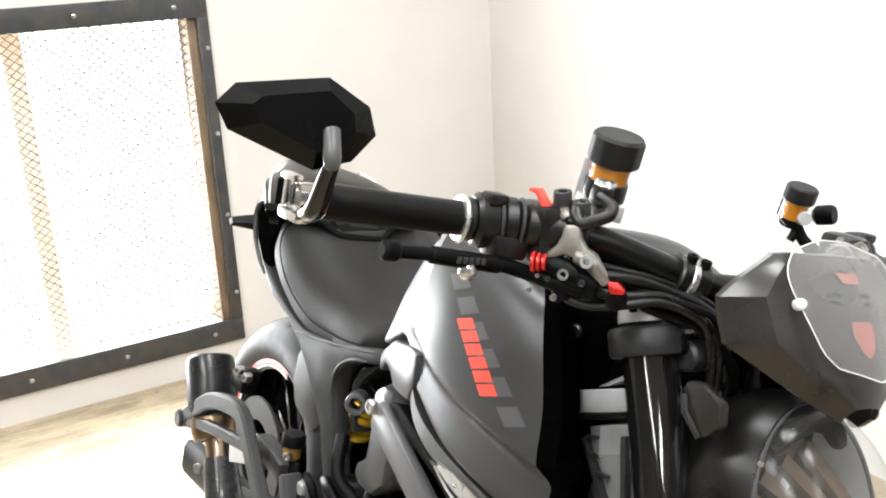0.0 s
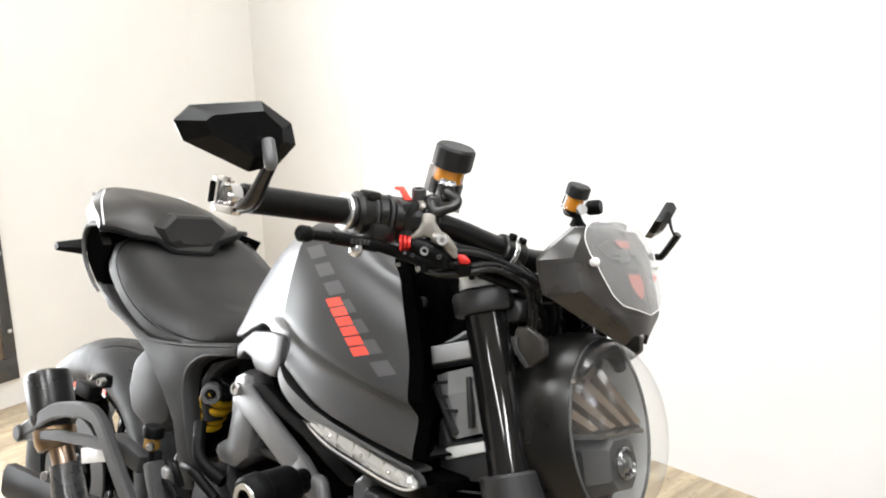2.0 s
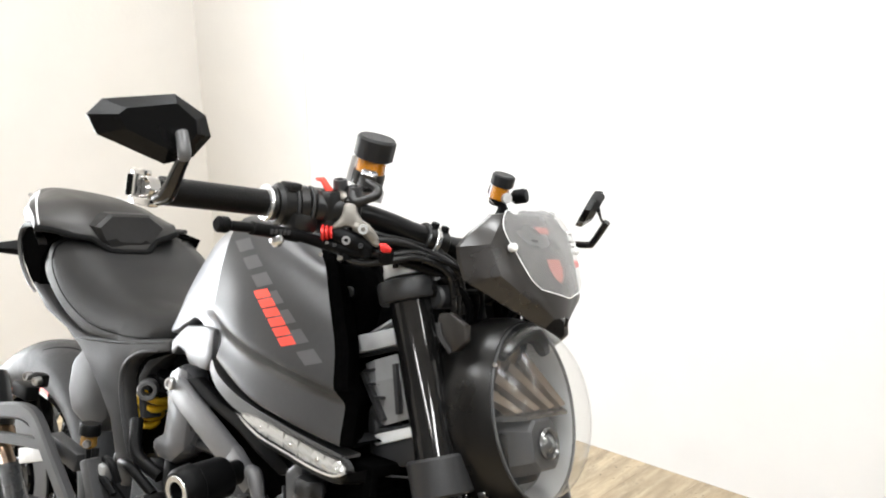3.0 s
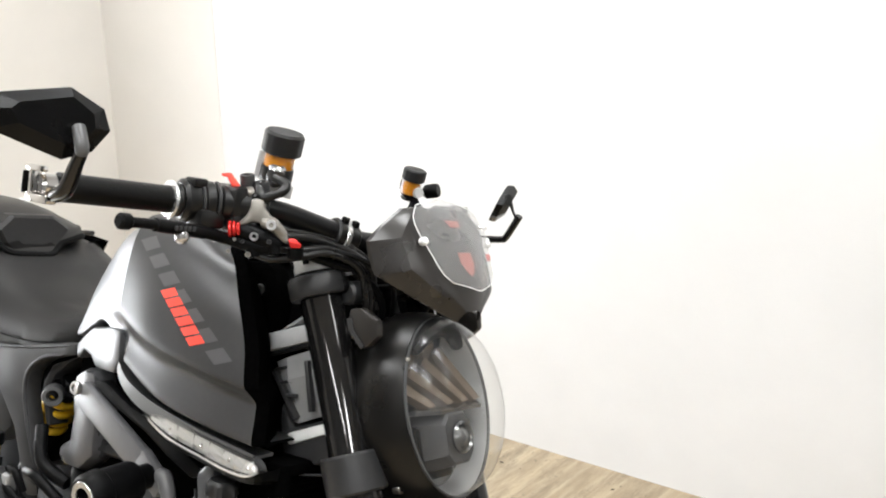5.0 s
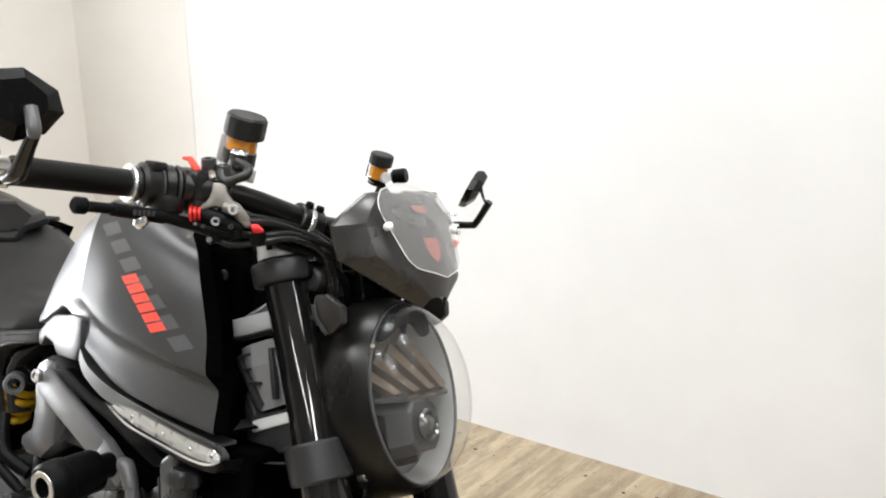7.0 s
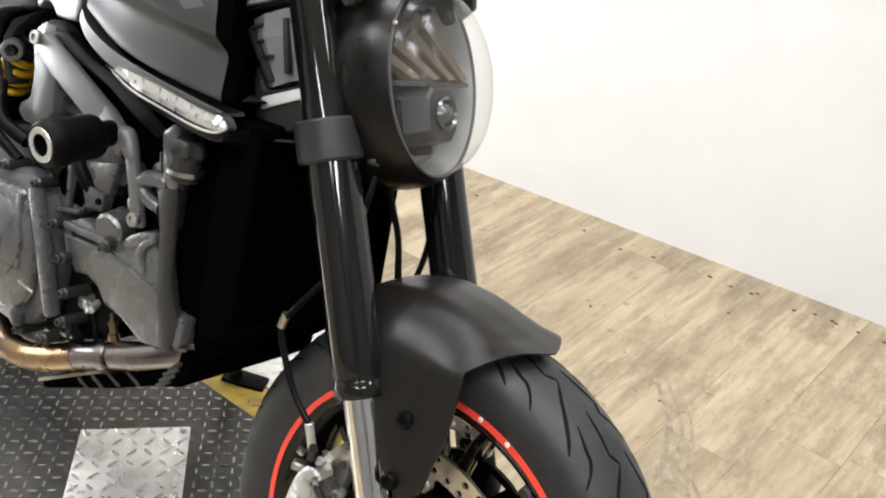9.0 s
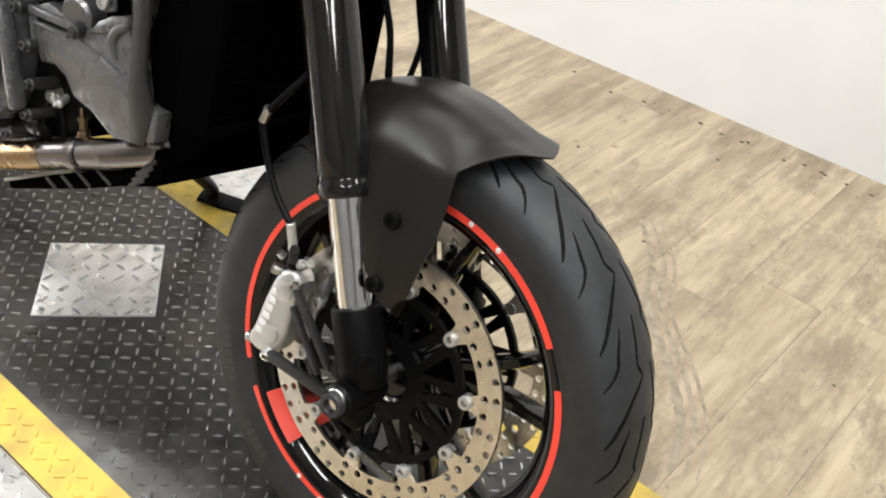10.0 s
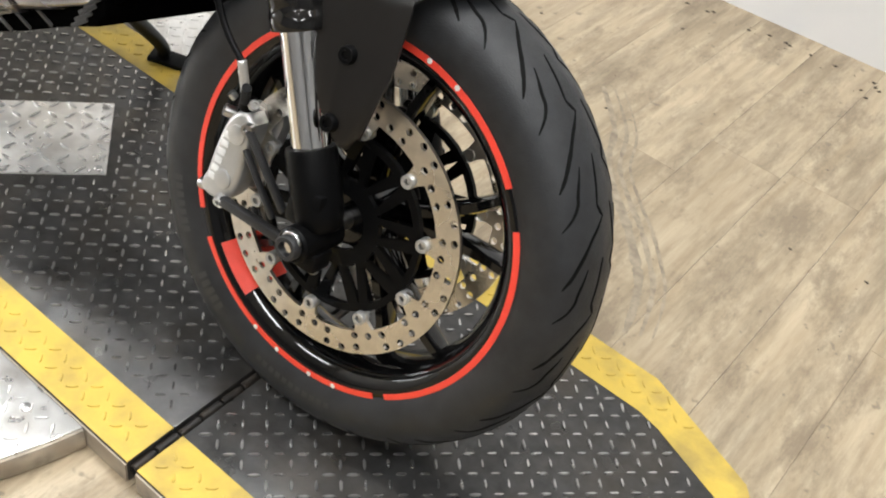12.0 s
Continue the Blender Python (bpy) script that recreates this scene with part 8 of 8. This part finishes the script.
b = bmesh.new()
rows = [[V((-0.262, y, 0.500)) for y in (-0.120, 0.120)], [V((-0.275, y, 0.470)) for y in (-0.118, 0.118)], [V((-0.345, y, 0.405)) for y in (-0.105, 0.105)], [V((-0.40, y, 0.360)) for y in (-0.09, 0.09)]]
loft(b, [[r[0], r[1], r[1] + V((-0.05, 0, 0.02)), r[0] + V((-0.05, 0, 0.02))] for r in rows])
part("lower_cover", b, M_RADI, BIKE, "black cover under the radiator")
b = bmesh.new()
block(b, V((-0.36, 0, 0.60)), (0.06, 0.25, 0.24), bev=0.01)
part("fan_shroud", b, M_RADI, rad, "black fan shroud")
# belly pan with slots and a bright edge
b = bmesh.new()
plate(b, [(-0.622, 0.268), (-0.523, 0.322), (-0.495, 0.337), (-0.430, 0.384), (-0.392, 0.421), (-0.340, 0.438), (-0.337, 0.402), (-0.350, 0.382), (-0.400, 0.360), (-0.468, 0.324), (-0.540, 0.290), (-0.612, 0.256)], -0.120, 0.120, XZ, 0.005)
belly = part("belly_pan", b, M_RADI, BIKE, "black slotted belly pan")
b = bmesh.new()
edge_pts = [V((-0.622, -0.121, 0.266)), V((-0.523, -0.121, 0.323)), V((-0.495, -0.121, 0.338)), V((-0.430, -0.121, 0.385)), V((-0.392, -0.121, 0.422)), V((-0.345, -0.121, 0.438))]
for p, q in zip(edge_pts, edge_pts[1:]):
    bar(b, p, q, 0.005, 0.004, 0.001)
part("pan_edge", b, M_CASTS, belly, "bright pan edge")
for x, z, w in ((-0.530, 0.305, 0.022), (-0.500, 0.320, 0.026), (-0.470, 0.338, 0.030), (-0.436, 0.358, 0.034), (-0.376, 0.376, 0.030), (-0.371, 0.386, 0.032), (-0.366, 0.397, 0.032), (-0.361, 0.408, 0.030)):
    b = bmesh.new()
    block(b, (0, 0, 0), (w, 0.004, 0.0055), Matrix.Translation((x, -0.1195, z)) @ pose(0, 0, 0, 0, 18 if x < -0.4 else -38, 0), 0.001)
    part("slot", b, M_PLASTG, belly)
# exhaust: header along the side, heat tinted
b = bmesh.new()
tube(b, [V((-0.80, -0.120, 0.365)), V((-0.745, -0.130, 0.332)), V((-0.690, -0.132, 0.300)), V((-0.640, -0.130, 0.300)), V((-0.575, -0.128, 0.325)), V((-0.535, -0.126, 0.345))], 0.0205, 18, 6)
header = part("exhaust_header", b, M_HEADER, BIKE, "golden heat-tinted exhaust header")
b = bmesh.new()
tube(b, [V((-0.537, -0.126, 0.344)), V((-0.478, -0.124, 0.371)), V((-0.41, -0.118, 0.400)), V((-0.36, -0.10, 0.43)), V((-0.35, -0.07, 0.48))], 0.0200, 18, 6)
part("front_pipe", b, M_HEADER2, header, "dark tinted front exhaust pipe")
b = bmesh.new()
lathe(b, [(0.021, -0.008), (0.0245, -0.006), (0.0245, 0.006), (0.021, 0.008)], basis(V((-0.478, -0.124, 0.371)), V((-0.41, -0.118, 0.400))), 24)
part("pipe_collar", b, M_HEADER2, header)
# hoses and cables in the dark of the engine bay
for pts, r in (([(-0.62, -0.12, 0.64), (-0.58, -0.13, 0.60), (-0.55, -0.12, 0.57)], 0.011), ([(-0.70, -0.11, 0.62), (-0.66, -0.135, 0.60), (-0.61, -0.13, 0.585)], 0.013), ([(-0.46, -0.10, 0.66), (-0.44, -0.11, 0.62), (-0.45, -0.10, 0.58)], 0.008),
               ([(-0.79, -0.12, 0.66), (-0.75, -0.14, 0.62), (-0.70, -0.13, 0.60)], 0.010), ([(-0.80, -0.13, 0.59), (-0.745, -0.15, 0.60), (-0.70, -0.14, 0.575)], 0.008)):
    b = bmesh.new()
    tube(b, [V(p) for p in pts], r, 10, 5)
    part("engine_hose", b, M_PLAST, engine, "black hose")
b = bmesh.new()
plate(b, [(-0.62, 0.63), (-0.54, 0.645), (-0.49, 0.62), (-0.50, 0.575), (-0.60, 0.57)], -0.118, 0.118, XZ, 0.012)
part("throttle_body", b, M_PLASTG, engine, "dark grey intake casting")
# side stand, on the far side, its foot on the deck
b = bmesh.new()
foot = V((-0.690, 0.372, 0.112))
tube(b, [V((-0.60, 0.12, 0.30)), V((-0.63, 0.20, 0.25)), V((-0.68, 0.345, 0.150)), foot + V((0, -0.002, 0.008))], [0.016, 0.013, 0.012, 0.012], 12, 4)
stand = part("side_stand", b, M_PLAST, BIKE, "black side stand holding the bike up")
b = bmesh.new()
block(b, (0, 0, 0), (0.085, 0.040, 0.010), Matrix.Translation(foot + V((0.012, 0.012, 0.0))) @ pose(0, 0, 0, 15.25, 0, 25), 0.003)
part("stand_foot", b, M_PLAST, stand)
# -- rear wheel, swingarm, shock, footrests, silencer --
RW = V((-1.44, 0.160, 0.330))
RX = Matrix.Translation(RW) @ XZ
RT = [(0.216, -0.074), (0.228, -0.084), (0.245, -0.090), (0.262, -0.090), (0.278, -0.083), (0.292, -0.068), (0.303, -0.048), (0.310, -0.025), (0.3125, 0.0), (0.310, 0.025), (0.303, 0.048), (0.292, 0.068), (0.278, 0.083), (0.262, 0.090), (0.245, 0.090), (0.228, 0.084), (0.216, 0.074), (0.205, 0.07), (0.205, -0.07)]
RT = [(r - 0.0225, h) for r, h in RT]
b = bmesh.new()
lathe(b, [(r - 0.0225, h) for r, h in [(0.2175, -0.078), (0.2225, -0.076), (0.2225, -0.072), (0.205, -0.068), (0.196, -0.03), (0.196, 0.03), (0.205, 0.068), (0.2225, 0.072), (0.2225, 0.076), (0.2175, 0.078), (0.20, 0.07), (0.187, 0.03), (0.187, -0.03), (0.20, -0.07)]], RX, 72, closed_prof=True)
rrim = part("rear_wheel", b, M_GLOSS, BIKE, "gloss black cast rear wheel")
b = tyre_mesh(RT, RX, 80)
rtyre = part("rear_tyre", b, M_RUBBER, BIKE, "wide black rear sport tyre", angle=50)
for k in range(14):
    a0 = k * 25.7
    for s in (-1, 1):
        b = bmesh.new()
        groove(b, RT, RW, [(a0 + (6 if s > 0 else 0), 0.012), (a0 + 8, 0.030), (a0 + 14, 0.050), (a0 + 18, 0.066)], 0.0024, s)
        part("groove", b, M_GROOVE, rtyre)
for s, a0, a1 in ((-1, 78, 180), (-1, 215, 330), (1, 78, 180), (1, 215, 330)):
    b = bmesh.new()
    lathe(b, [(0.1895, s * 0.0792), (0.201, s * 0.0785), (0.201, s * 0.0775), (0.1895, s * 0.0772)], RX, 40, a0, a1, closed_prof=True)
    part("rim_tape", b, M_RED, rrim, "red rim tape")
    b = bmesh.new()
    lathe(b, [(0.183, s * 0.0782), (0.188, s * 0.0785), (0.188, s * 0.0772), (0.183, s * 0.0768)], RX, 40, a0, a1, closed_prof=True)
    part("rim_line", b, M_DECALW, rrim, "thin white rim line")
b = bmesh.new()
rod(b, RW + V((0, -0.10, 0)), RW + V((0, 0.10, 0)), 0.045, seg=24, bev=0.004)
part("hub", b, M_GLOSS, rrim)
for k in range(5):
    b = bmesh.new()
    for da in (-12, 12):
        bar(b, RW + polar(0.04, 72 * k + da, 0), RW + polar(0.170, 72 * k + da * 1.1, 0), 0.02, 0.03, 0.004)
    part("spoke", b, M_GLOSS, rrim)
b = bmesh.new()
lathe(b, [(0.075, -0.1035), (0.1225, -0.1035), (0.1225, -0.0985), (0.075, -0.0985)], RX, 60, closed_prof=True)
part("brake_disc", b, M_GREYMET, rrim, "rear brake disc")
b = bmesh.new()
plate(b, [(-1.20, 0.355), (-1.135, 0.375), (-1.12, 0.31), (-1.17, 0.28), (-1.22, 0.30)], -0.115 + yc(-1.3), -0.075 + yc(-1.3), XZ, 0.008)
part("rear_caliper", b, M_PLAST, BIKE, "black rear brake caliper")
b = bmesh.new()
for s in (-1, 1):
    o = V((0, yc(-1.2), 0))
    rings2 = []
    for p, w, h in ((V((-0.82, s * 0.085, 0.40)), 0.030, 0.060), (V((-0.98, s * 0.105, 0.385)), 0.022, 0.045), (V((-1.22, s * 0.122, 0.355)), 0.018, 0.036), (V((-1.46, s * 0.125, 0.330)), 0.016, 0.034)):
        rings2.append([p + o + V((0, w * c, h * d)) for c, d in ((-1, -0.6), (-0.6, -1), (0.6, -1), (1, -0.6), (1, 0.6), (0.6, 1), (-0.6, 1), (-1, 0.6))])
    loft(b, rings2)
block(b, V((-0.85, yc(-0.85), 0.40)), (0.09, 0.17, 0.10), bev=0.015)
part("swingarm", b, M_PLAST, BIKE, "grey cast swingarm")
# inner mudguard between tyre and seat cheek
b = bmesh.new()
plate(b, [(-1.080, 0.705), (-1.112, 0.673), (-1.116, 0.620), (-1.098, 0.582), (-1.02, 0.56), (-0.98, 0.60), (-1.00, 0.72)], -0.050, 0.085, XZ, 0.012)
part("inner_mudguard", b, M_CHEEK, BIKE, "grey inner mudguard ahead of the rear tyre")
# shock with its golden spring
b = bmesh.new()
top, bot = V((-0.812, -0.060, 0.722)), V((-0.917, -0.050, 0.547))
ax = (bot - top).normalized()
ux, uy = ax.orthogonal().normalized(), ax.cross(ax.orthogonal().normalized())
pts = []
n = 64
for k in range(n + 1):
    t = k / n
    a = 2 * math.pi * 4 * t
    pts.append(top + ax * (0.026 + 0.075 * t) + (ux * math.cos(a) + uy * math.sin(a)) * 0.0222)
tube(b, pts, 0.0062, 8, 1)
shock = part("shock_spring", b, M_GOLD, BIKE, "golden yellow shock spring")
b = bmesh.new()
rod(b, top, bot, 0.016, seg=16, bev=0.002)
rod(b, top + ax * 0.010, top + ax * 0.024, 0.028, seg=24, bev=0.003)
part("shock_body", b, M_PLAST, shock, "black shock body")
b = bmesh.new()
c = V((-0.800, -0.100, 0.704))
lathe(b, [(0.008, 0.006), (0.0095, 0.014), (0.0145, 0.014), (0.016, 0.011), (0.016, -0.012), (0.008, -0.012)], basis(c, c + V((0.8, -0.7, 0.05))), 24)
part("shock_adjuster", b, M_TRIM, shock, "black hollow adjuster")
# footrest hanger with passenger bracket
for s in (-1, 1):
    o = yc(-0.95)
    b = bmesh.new()
    def beam(path, w, t):
        """A bent flat bar in one skin: (x, z) points, upright width w, thickness t."""
        pts = spline([V((x, 0, z)) for x, z in path], 4)
        rows = []
        for i, p in enumerate(pts):
            d = (pts[min(i + 1, len(pts) - 1)] - pts[max(i - 1, 0)]).normalized()
            n = V((-d.z, 0, d.x))
            rows.append([p + n * (w / 2 * u) + V((0, s * (0.238 + t / 2 * v) + o, 0)) for u, v in ((-1, -0.6), (-0.7, -1), (0.7, -1), (1, -0.6), (1, 0.6), (0.7, 1), (-0.7, 1), (-1, 0.6))])
        loft(b, rows)
    beam([(-1.184, 0.528), (-1.125, 0.570), (-1.0725, 0.6026), (-1.010, 0.622), (-0.963, 0.629), (-0.933, 0.618), (-0.890, 0.583), (-0.839, 0.542), (-0.780, 0.495)], 0.026, 0.018)
    hg = part("footrest_hanger", b, M_PLASTG, BIKE, "grey cast passenger footrest hanger")
    b = bmesh.new()
    beam([(-1.172, 0.528), (-1.120, 0.544), (-1.065, 0.562), (-0.915, 0.594)], 0.018, 0.014)
    part("hanger_strut", b, M_PLASTG, hg, "grey lower strut")
    b = bmesh.new()
    rod(b, V((-1.18, s * 0.215 + o, 0.530)), V((-1.18, s * 0.252 + o, 0.530)), 0.015, seg=18, bev=0.003)
    part("hanger_pivot", b, M_GREYMET, hg)
    b = bmesh.new()
    block(b, V((-0.962, s * 0.228 + o, 0.684)), (0.024, 0.020, 0.022), bev=0.005)
    part("hanger_clamp", b, M_PLAST, hg)
    for dx in (-0.018, 0.012):
        b = bmesh.new()
        hexbolt(b, V((-0.962 + dx, s * 0.238 + o, 0.686)), (0.2, s, 0), 0.007, 0.008)
        part("hanger_bolt", b, M_BOLT, hg)
b = bmesh.new()
bar(b, (-0.81, -0.18, 0.60), (-0.72, -0.17, 0.43), 0.020, 0.030, 0.005)
bar(b, (-0.95, -0.16, 0.585), (-0.86, -0.16, 0.575), 0.030, 0.025, 0.004)
part("rearset", b, M_PLASTG, BIKE, "grey rider footrest plate")
b = bmesh.new()
rod(b, (-0.74, -0.19, 0.43), (-0.72, -0.28, 0.43), 0.012, seg=14, bev=0.002)
part("footrest", b, M_PLAST, BIKE, "black rider footrest")
# rear brake reservoir
b = bmesh.new()
c = V((-0.838, -0.168, 0.608))
lathe(b, [(0, 0.038), (0.0145, 0.038), (0.0168, 0.035), (0.0168, 0.021), (0.0125, 0.019)], Matrix.Translation(c), 22)
rr_ = part("rear_reservoir", b, M_PLAST, BIKE, "small rear brake reservoir with black cap")
b = bmesh.new()
lathe(b, [(0.0128, 0.022), (0.0128, 0.004), (0.009, 0.0), (0, 0.0)], Matrix.Translation(c), 20)
part("fluid_jar", b, M_AMBER_D, rr_, "amber fluid jar")
b = bmesh.new()
hexbolt(b, c + V((0.012, -0.010, 0.010)), (0.6, -0.8, 0), 0.006, 0.006)
part("reservoir_screw", b, M_BOLT, rr_)
for pts in ([(-0.818, -0.168, 0.612), (-0.805, -0.172, 0.585), (-0.775, -0.17, 0.572), (-0.755, -0.168, 0.56)], [(-0.80, -0.16, 0.60), (-0.775, -0.165, 0.60), (-0.76, -0.16, 0.575)], [(-0.845, -0.16, 0.60), (-0.83, -0.165, 0.57), (-0.81, -0.16, 0.55)]):
    b = bmesh.new()
    tube(b, [V(p) for p in pts], 0.006, 8)
    part("brake_hose", b, M_PLAST, rr_)
b = bmesh.new()
block(b, V((-0.795, -0.165, 0.578)), (0.026, 0.02, 0.034), bev=0.005)
part("rear_master_cylinder", b, M_SILV, rr_, "silver rear master cylinder")
# silencer: carbon sleeve, open end cap, tinted pipe
P0, P1 = V((-1.125, -0.172, 0.548)), V((-1.177, -0.172, 0.635))
b = bmesh.new()
m = basis(P0, P1)
H = (P1 - P0).length
rings2 = []
for z, r in ((0.0, 0.030), (0.010, 0.036), (0.02, 0.038), (H - 0.012, 0.0395), (H, 0.0370), (H + 0.003, 0.033), (H - 0.006, 0.031), (H - 0.008, 0.001)):
    rings2.append([m @ V((r * math.copysign(abs(math.cos(a)) ** 0.85, math.cos(a)), 0.92 * r * math.copysign(abs(math.sin(a)) ** 0.85, math.sin(a)), z)) for a in [2 * math.pi * k / 36 for k in range(36)]])
loft(b, rings2, caps=False)
can = part("silencer", b, M_CAN, BIKE, "matte black exhaust silencer")
b = bmesh.new()
for k in range(5):
    q = m @ V((0.0, 0, 0))
    a = radians(252)
    block(b, (0, 0, 0), (0.009, 0.0012, 0.010), m @ Matrix.Translation((0.0405 * math.cos(a), 0.0375 * math.sin(a), 0.086 - k * 0.013)) @ pose(0, 0, 0, 0, 0, 252 + 90), 0.0003)
part("silencer_mark", b, M_DECALW, can, "pale maker's lettering as plain bars")
b = bmesh.new()
hexbolt(b, m @ V((0.018, -0.036, H - 0.012)), m.to_3x3() @ V((0.3, -1, 0)), 0.004, 0.003)
part("cap_screw", b, M_BOLT, can)
b = bmesh.new()
lathe(b, [(0.022, -0.034), (0.031, -0.032), (0.0355, -0.020), (0.0365, 0.002), (0.030, 0.006)], m, 32)
part("silencer_collar", b, M_COPPER, can, "brassy silencer collar")
b = bmesh.new()
tube(b, [P0 + V((-0.004, 0, 0.004)), P0 + V((0.020, 0.002, -0.018)), P0 + V((0.045, 0.004, -0.05)), P0 + V((0.06, 0.006, -0.08))], 0.0205, 20, 4)
part("link_pipe", b, M_COPPER, can, "copper-tinted link pipe")
b = bmesh.new()
tube(b, [P0 + V((0.042, 0.004, -0.045)), P0 + V((0.07, 0.008, -0.10)), P0 + V((0.10, 0.015, -0.15)), P0 + V((0.16, 0.03, -0.17))], [0.026, 0.030, 0.030, 0.026], 20, 4)
sh = part("heat_shield", b, M_CARBON, can, "carbon heat shield")
b = bmesh.new()
hexbolt(b, P0 + V((0.05, -0.033, -0.06)), (0.5, -1, 0.1), 0.008, 0.004)
part("shield_screw", b, M_BOLT, can)
b = bmesh.new()
block(b, V((-1.055, -0.160, 0.640)), (0.050, 0.025, 0.025), pose(0, 0, 0), 0.004)
part("silencer_bracket", b, M_PLAST, can)
b = bmesh.new()
plate(b, [(-1.000, 0.560), (-0.905, 0.596), (-0.898, 0.572), (-0.992, 0.536)], -0.192, -0.184, XZ, 0.002)
part("heel_plate", b, M_PALE, BIKE, "pale alloy heel plate")
# ---- floor planks, each its own piece, cut to the walls ----
PL_M = pose(0.0, 0.0, FLOOR - 0.004, 0, 0, -4.0)
PW, PLEN = 0.152, 1.22
plank_mesh = {}


def plank(length):
    """One plank mesh of that length, shared by all planks alike."""
    key = round(length, 2)
    if key not in plank_mesh:
        b = bmesh.new()
        block(b, (0, 0, 0), (PW - 0.0005, key - 0.0005, 0.008), bev=0.0003, seg=1)
        me = bpy.data.meshes.new("plank")
        b.to_mesh(me)
        b.free()
        me.materials.append(M_PLANK)
        plank_mesh[key] = me
    return plank_mesh[key], key


rnd = random.Random(4)
tan4 = math.tan(radians(4.0))
for i in range(-22, 29):
    off = rnd.random() * PLEN
    x = i * PW
    lo, hi = Y0 - 0.02 + x * tan4, Y1 + 0.07 + x * (tan4 + 0.0157)
    for j in range(-6, 4):
        a, z = max(j * PLEN + off, lo), min((j + 1) * PLEN + off, hi)
        if z - a < 0.05:
            continue
        c = PL_M @ V((x, (a + z) / 2, 0))
        if not X0 - 0.06 < c.x < X1 + 0.06:
            continue
        me, key = plank(z - a)
        p = new("plank", me)
        p.matrix_world = PL_M @ Matrix.Translation((x, a + key / 2, 0))
        p.parent = floor

# ---- grit along the wall and a faint tyre scuff on the planks ----
SCUFF = [(-0.10, 1.03), (-0.012, 0.915), (0.030, 0.806), (0.090, 0.730), (0.142, 0.675), (0.190, 0.612), (0.223, 0.562), (0.245, 0.500), (0.258, 0.444)]
rnd = random.Random(11)
verts, faces = [], []
for k in range(210):
    near = k < 160
    x = rnd.uniform(-1.2, 2.2)
    y = (1.535 + 0.0157 * x - abs(rnd.gauss(0, 0.04))) if near else rnd.uniform(0.45, 1.5)
    r = rnd.choice((0.002, 0.003, 0.004, 0.008)) * (1.0 if near else 0.8)
    n, i0 = rnd.randint(5, 7), len(verts)
    a0 = rnd.random() * 6.28
    ring = [(x + r * rnd.uniform(0.5, 1.3) * math.cos(a0 + 6.28 * i / n), y + r * rnd.uniform(0.4, 1.0) * math.sin(a0 + 6.28 * i / n)) for i in range(n)]
    verts += [(p, q, FLOOR - 0.0004) for p, q in ring] + [(x, y, FLOOR + r * 0.35)]
    faces += [(i0 + i, i0 + (i + 1) % n, i0 + n) for i in range(n)]
me = bpy.data.meshes.new("floor_grit")
me.from_pydata(verts, [], faces)
me.materials.append(M_GRIT)
tagged(new("floor_grit", me), "dark grit and paint flakes along the skirting", "debris", kind="stuff")
for r, w in ((0.0, 0.010), (0.022, 0.006), (0.040, 0.004)):
    b = bmesh.new()
    line = spline([V((x + r, y + r * 0.5, FLOOR + 0.0006)) for x, y in SCUFF], 8)
    rows = []
    for i, p in enumerate(line):
        d = (line[min(i + 1, len(line) - 1)] - line[max(i - 1, 0)]).normalized()
        n = V((-d.y, d.x, 0)) * w * (0.4 + 0.6 * math.sin(math.pi * (i + 0.5) / len(line))) * (0.7 + 0.5 * rnd.random())
        rows.append([p - n, p + n])
    loft(b, rows, caps=False, closed=False)
    tagged(part("tyre_scuff", b, M_SCUFF, None, "faint grey tyre scuff curved over the planks"), category="scuff mark", kind="structure")
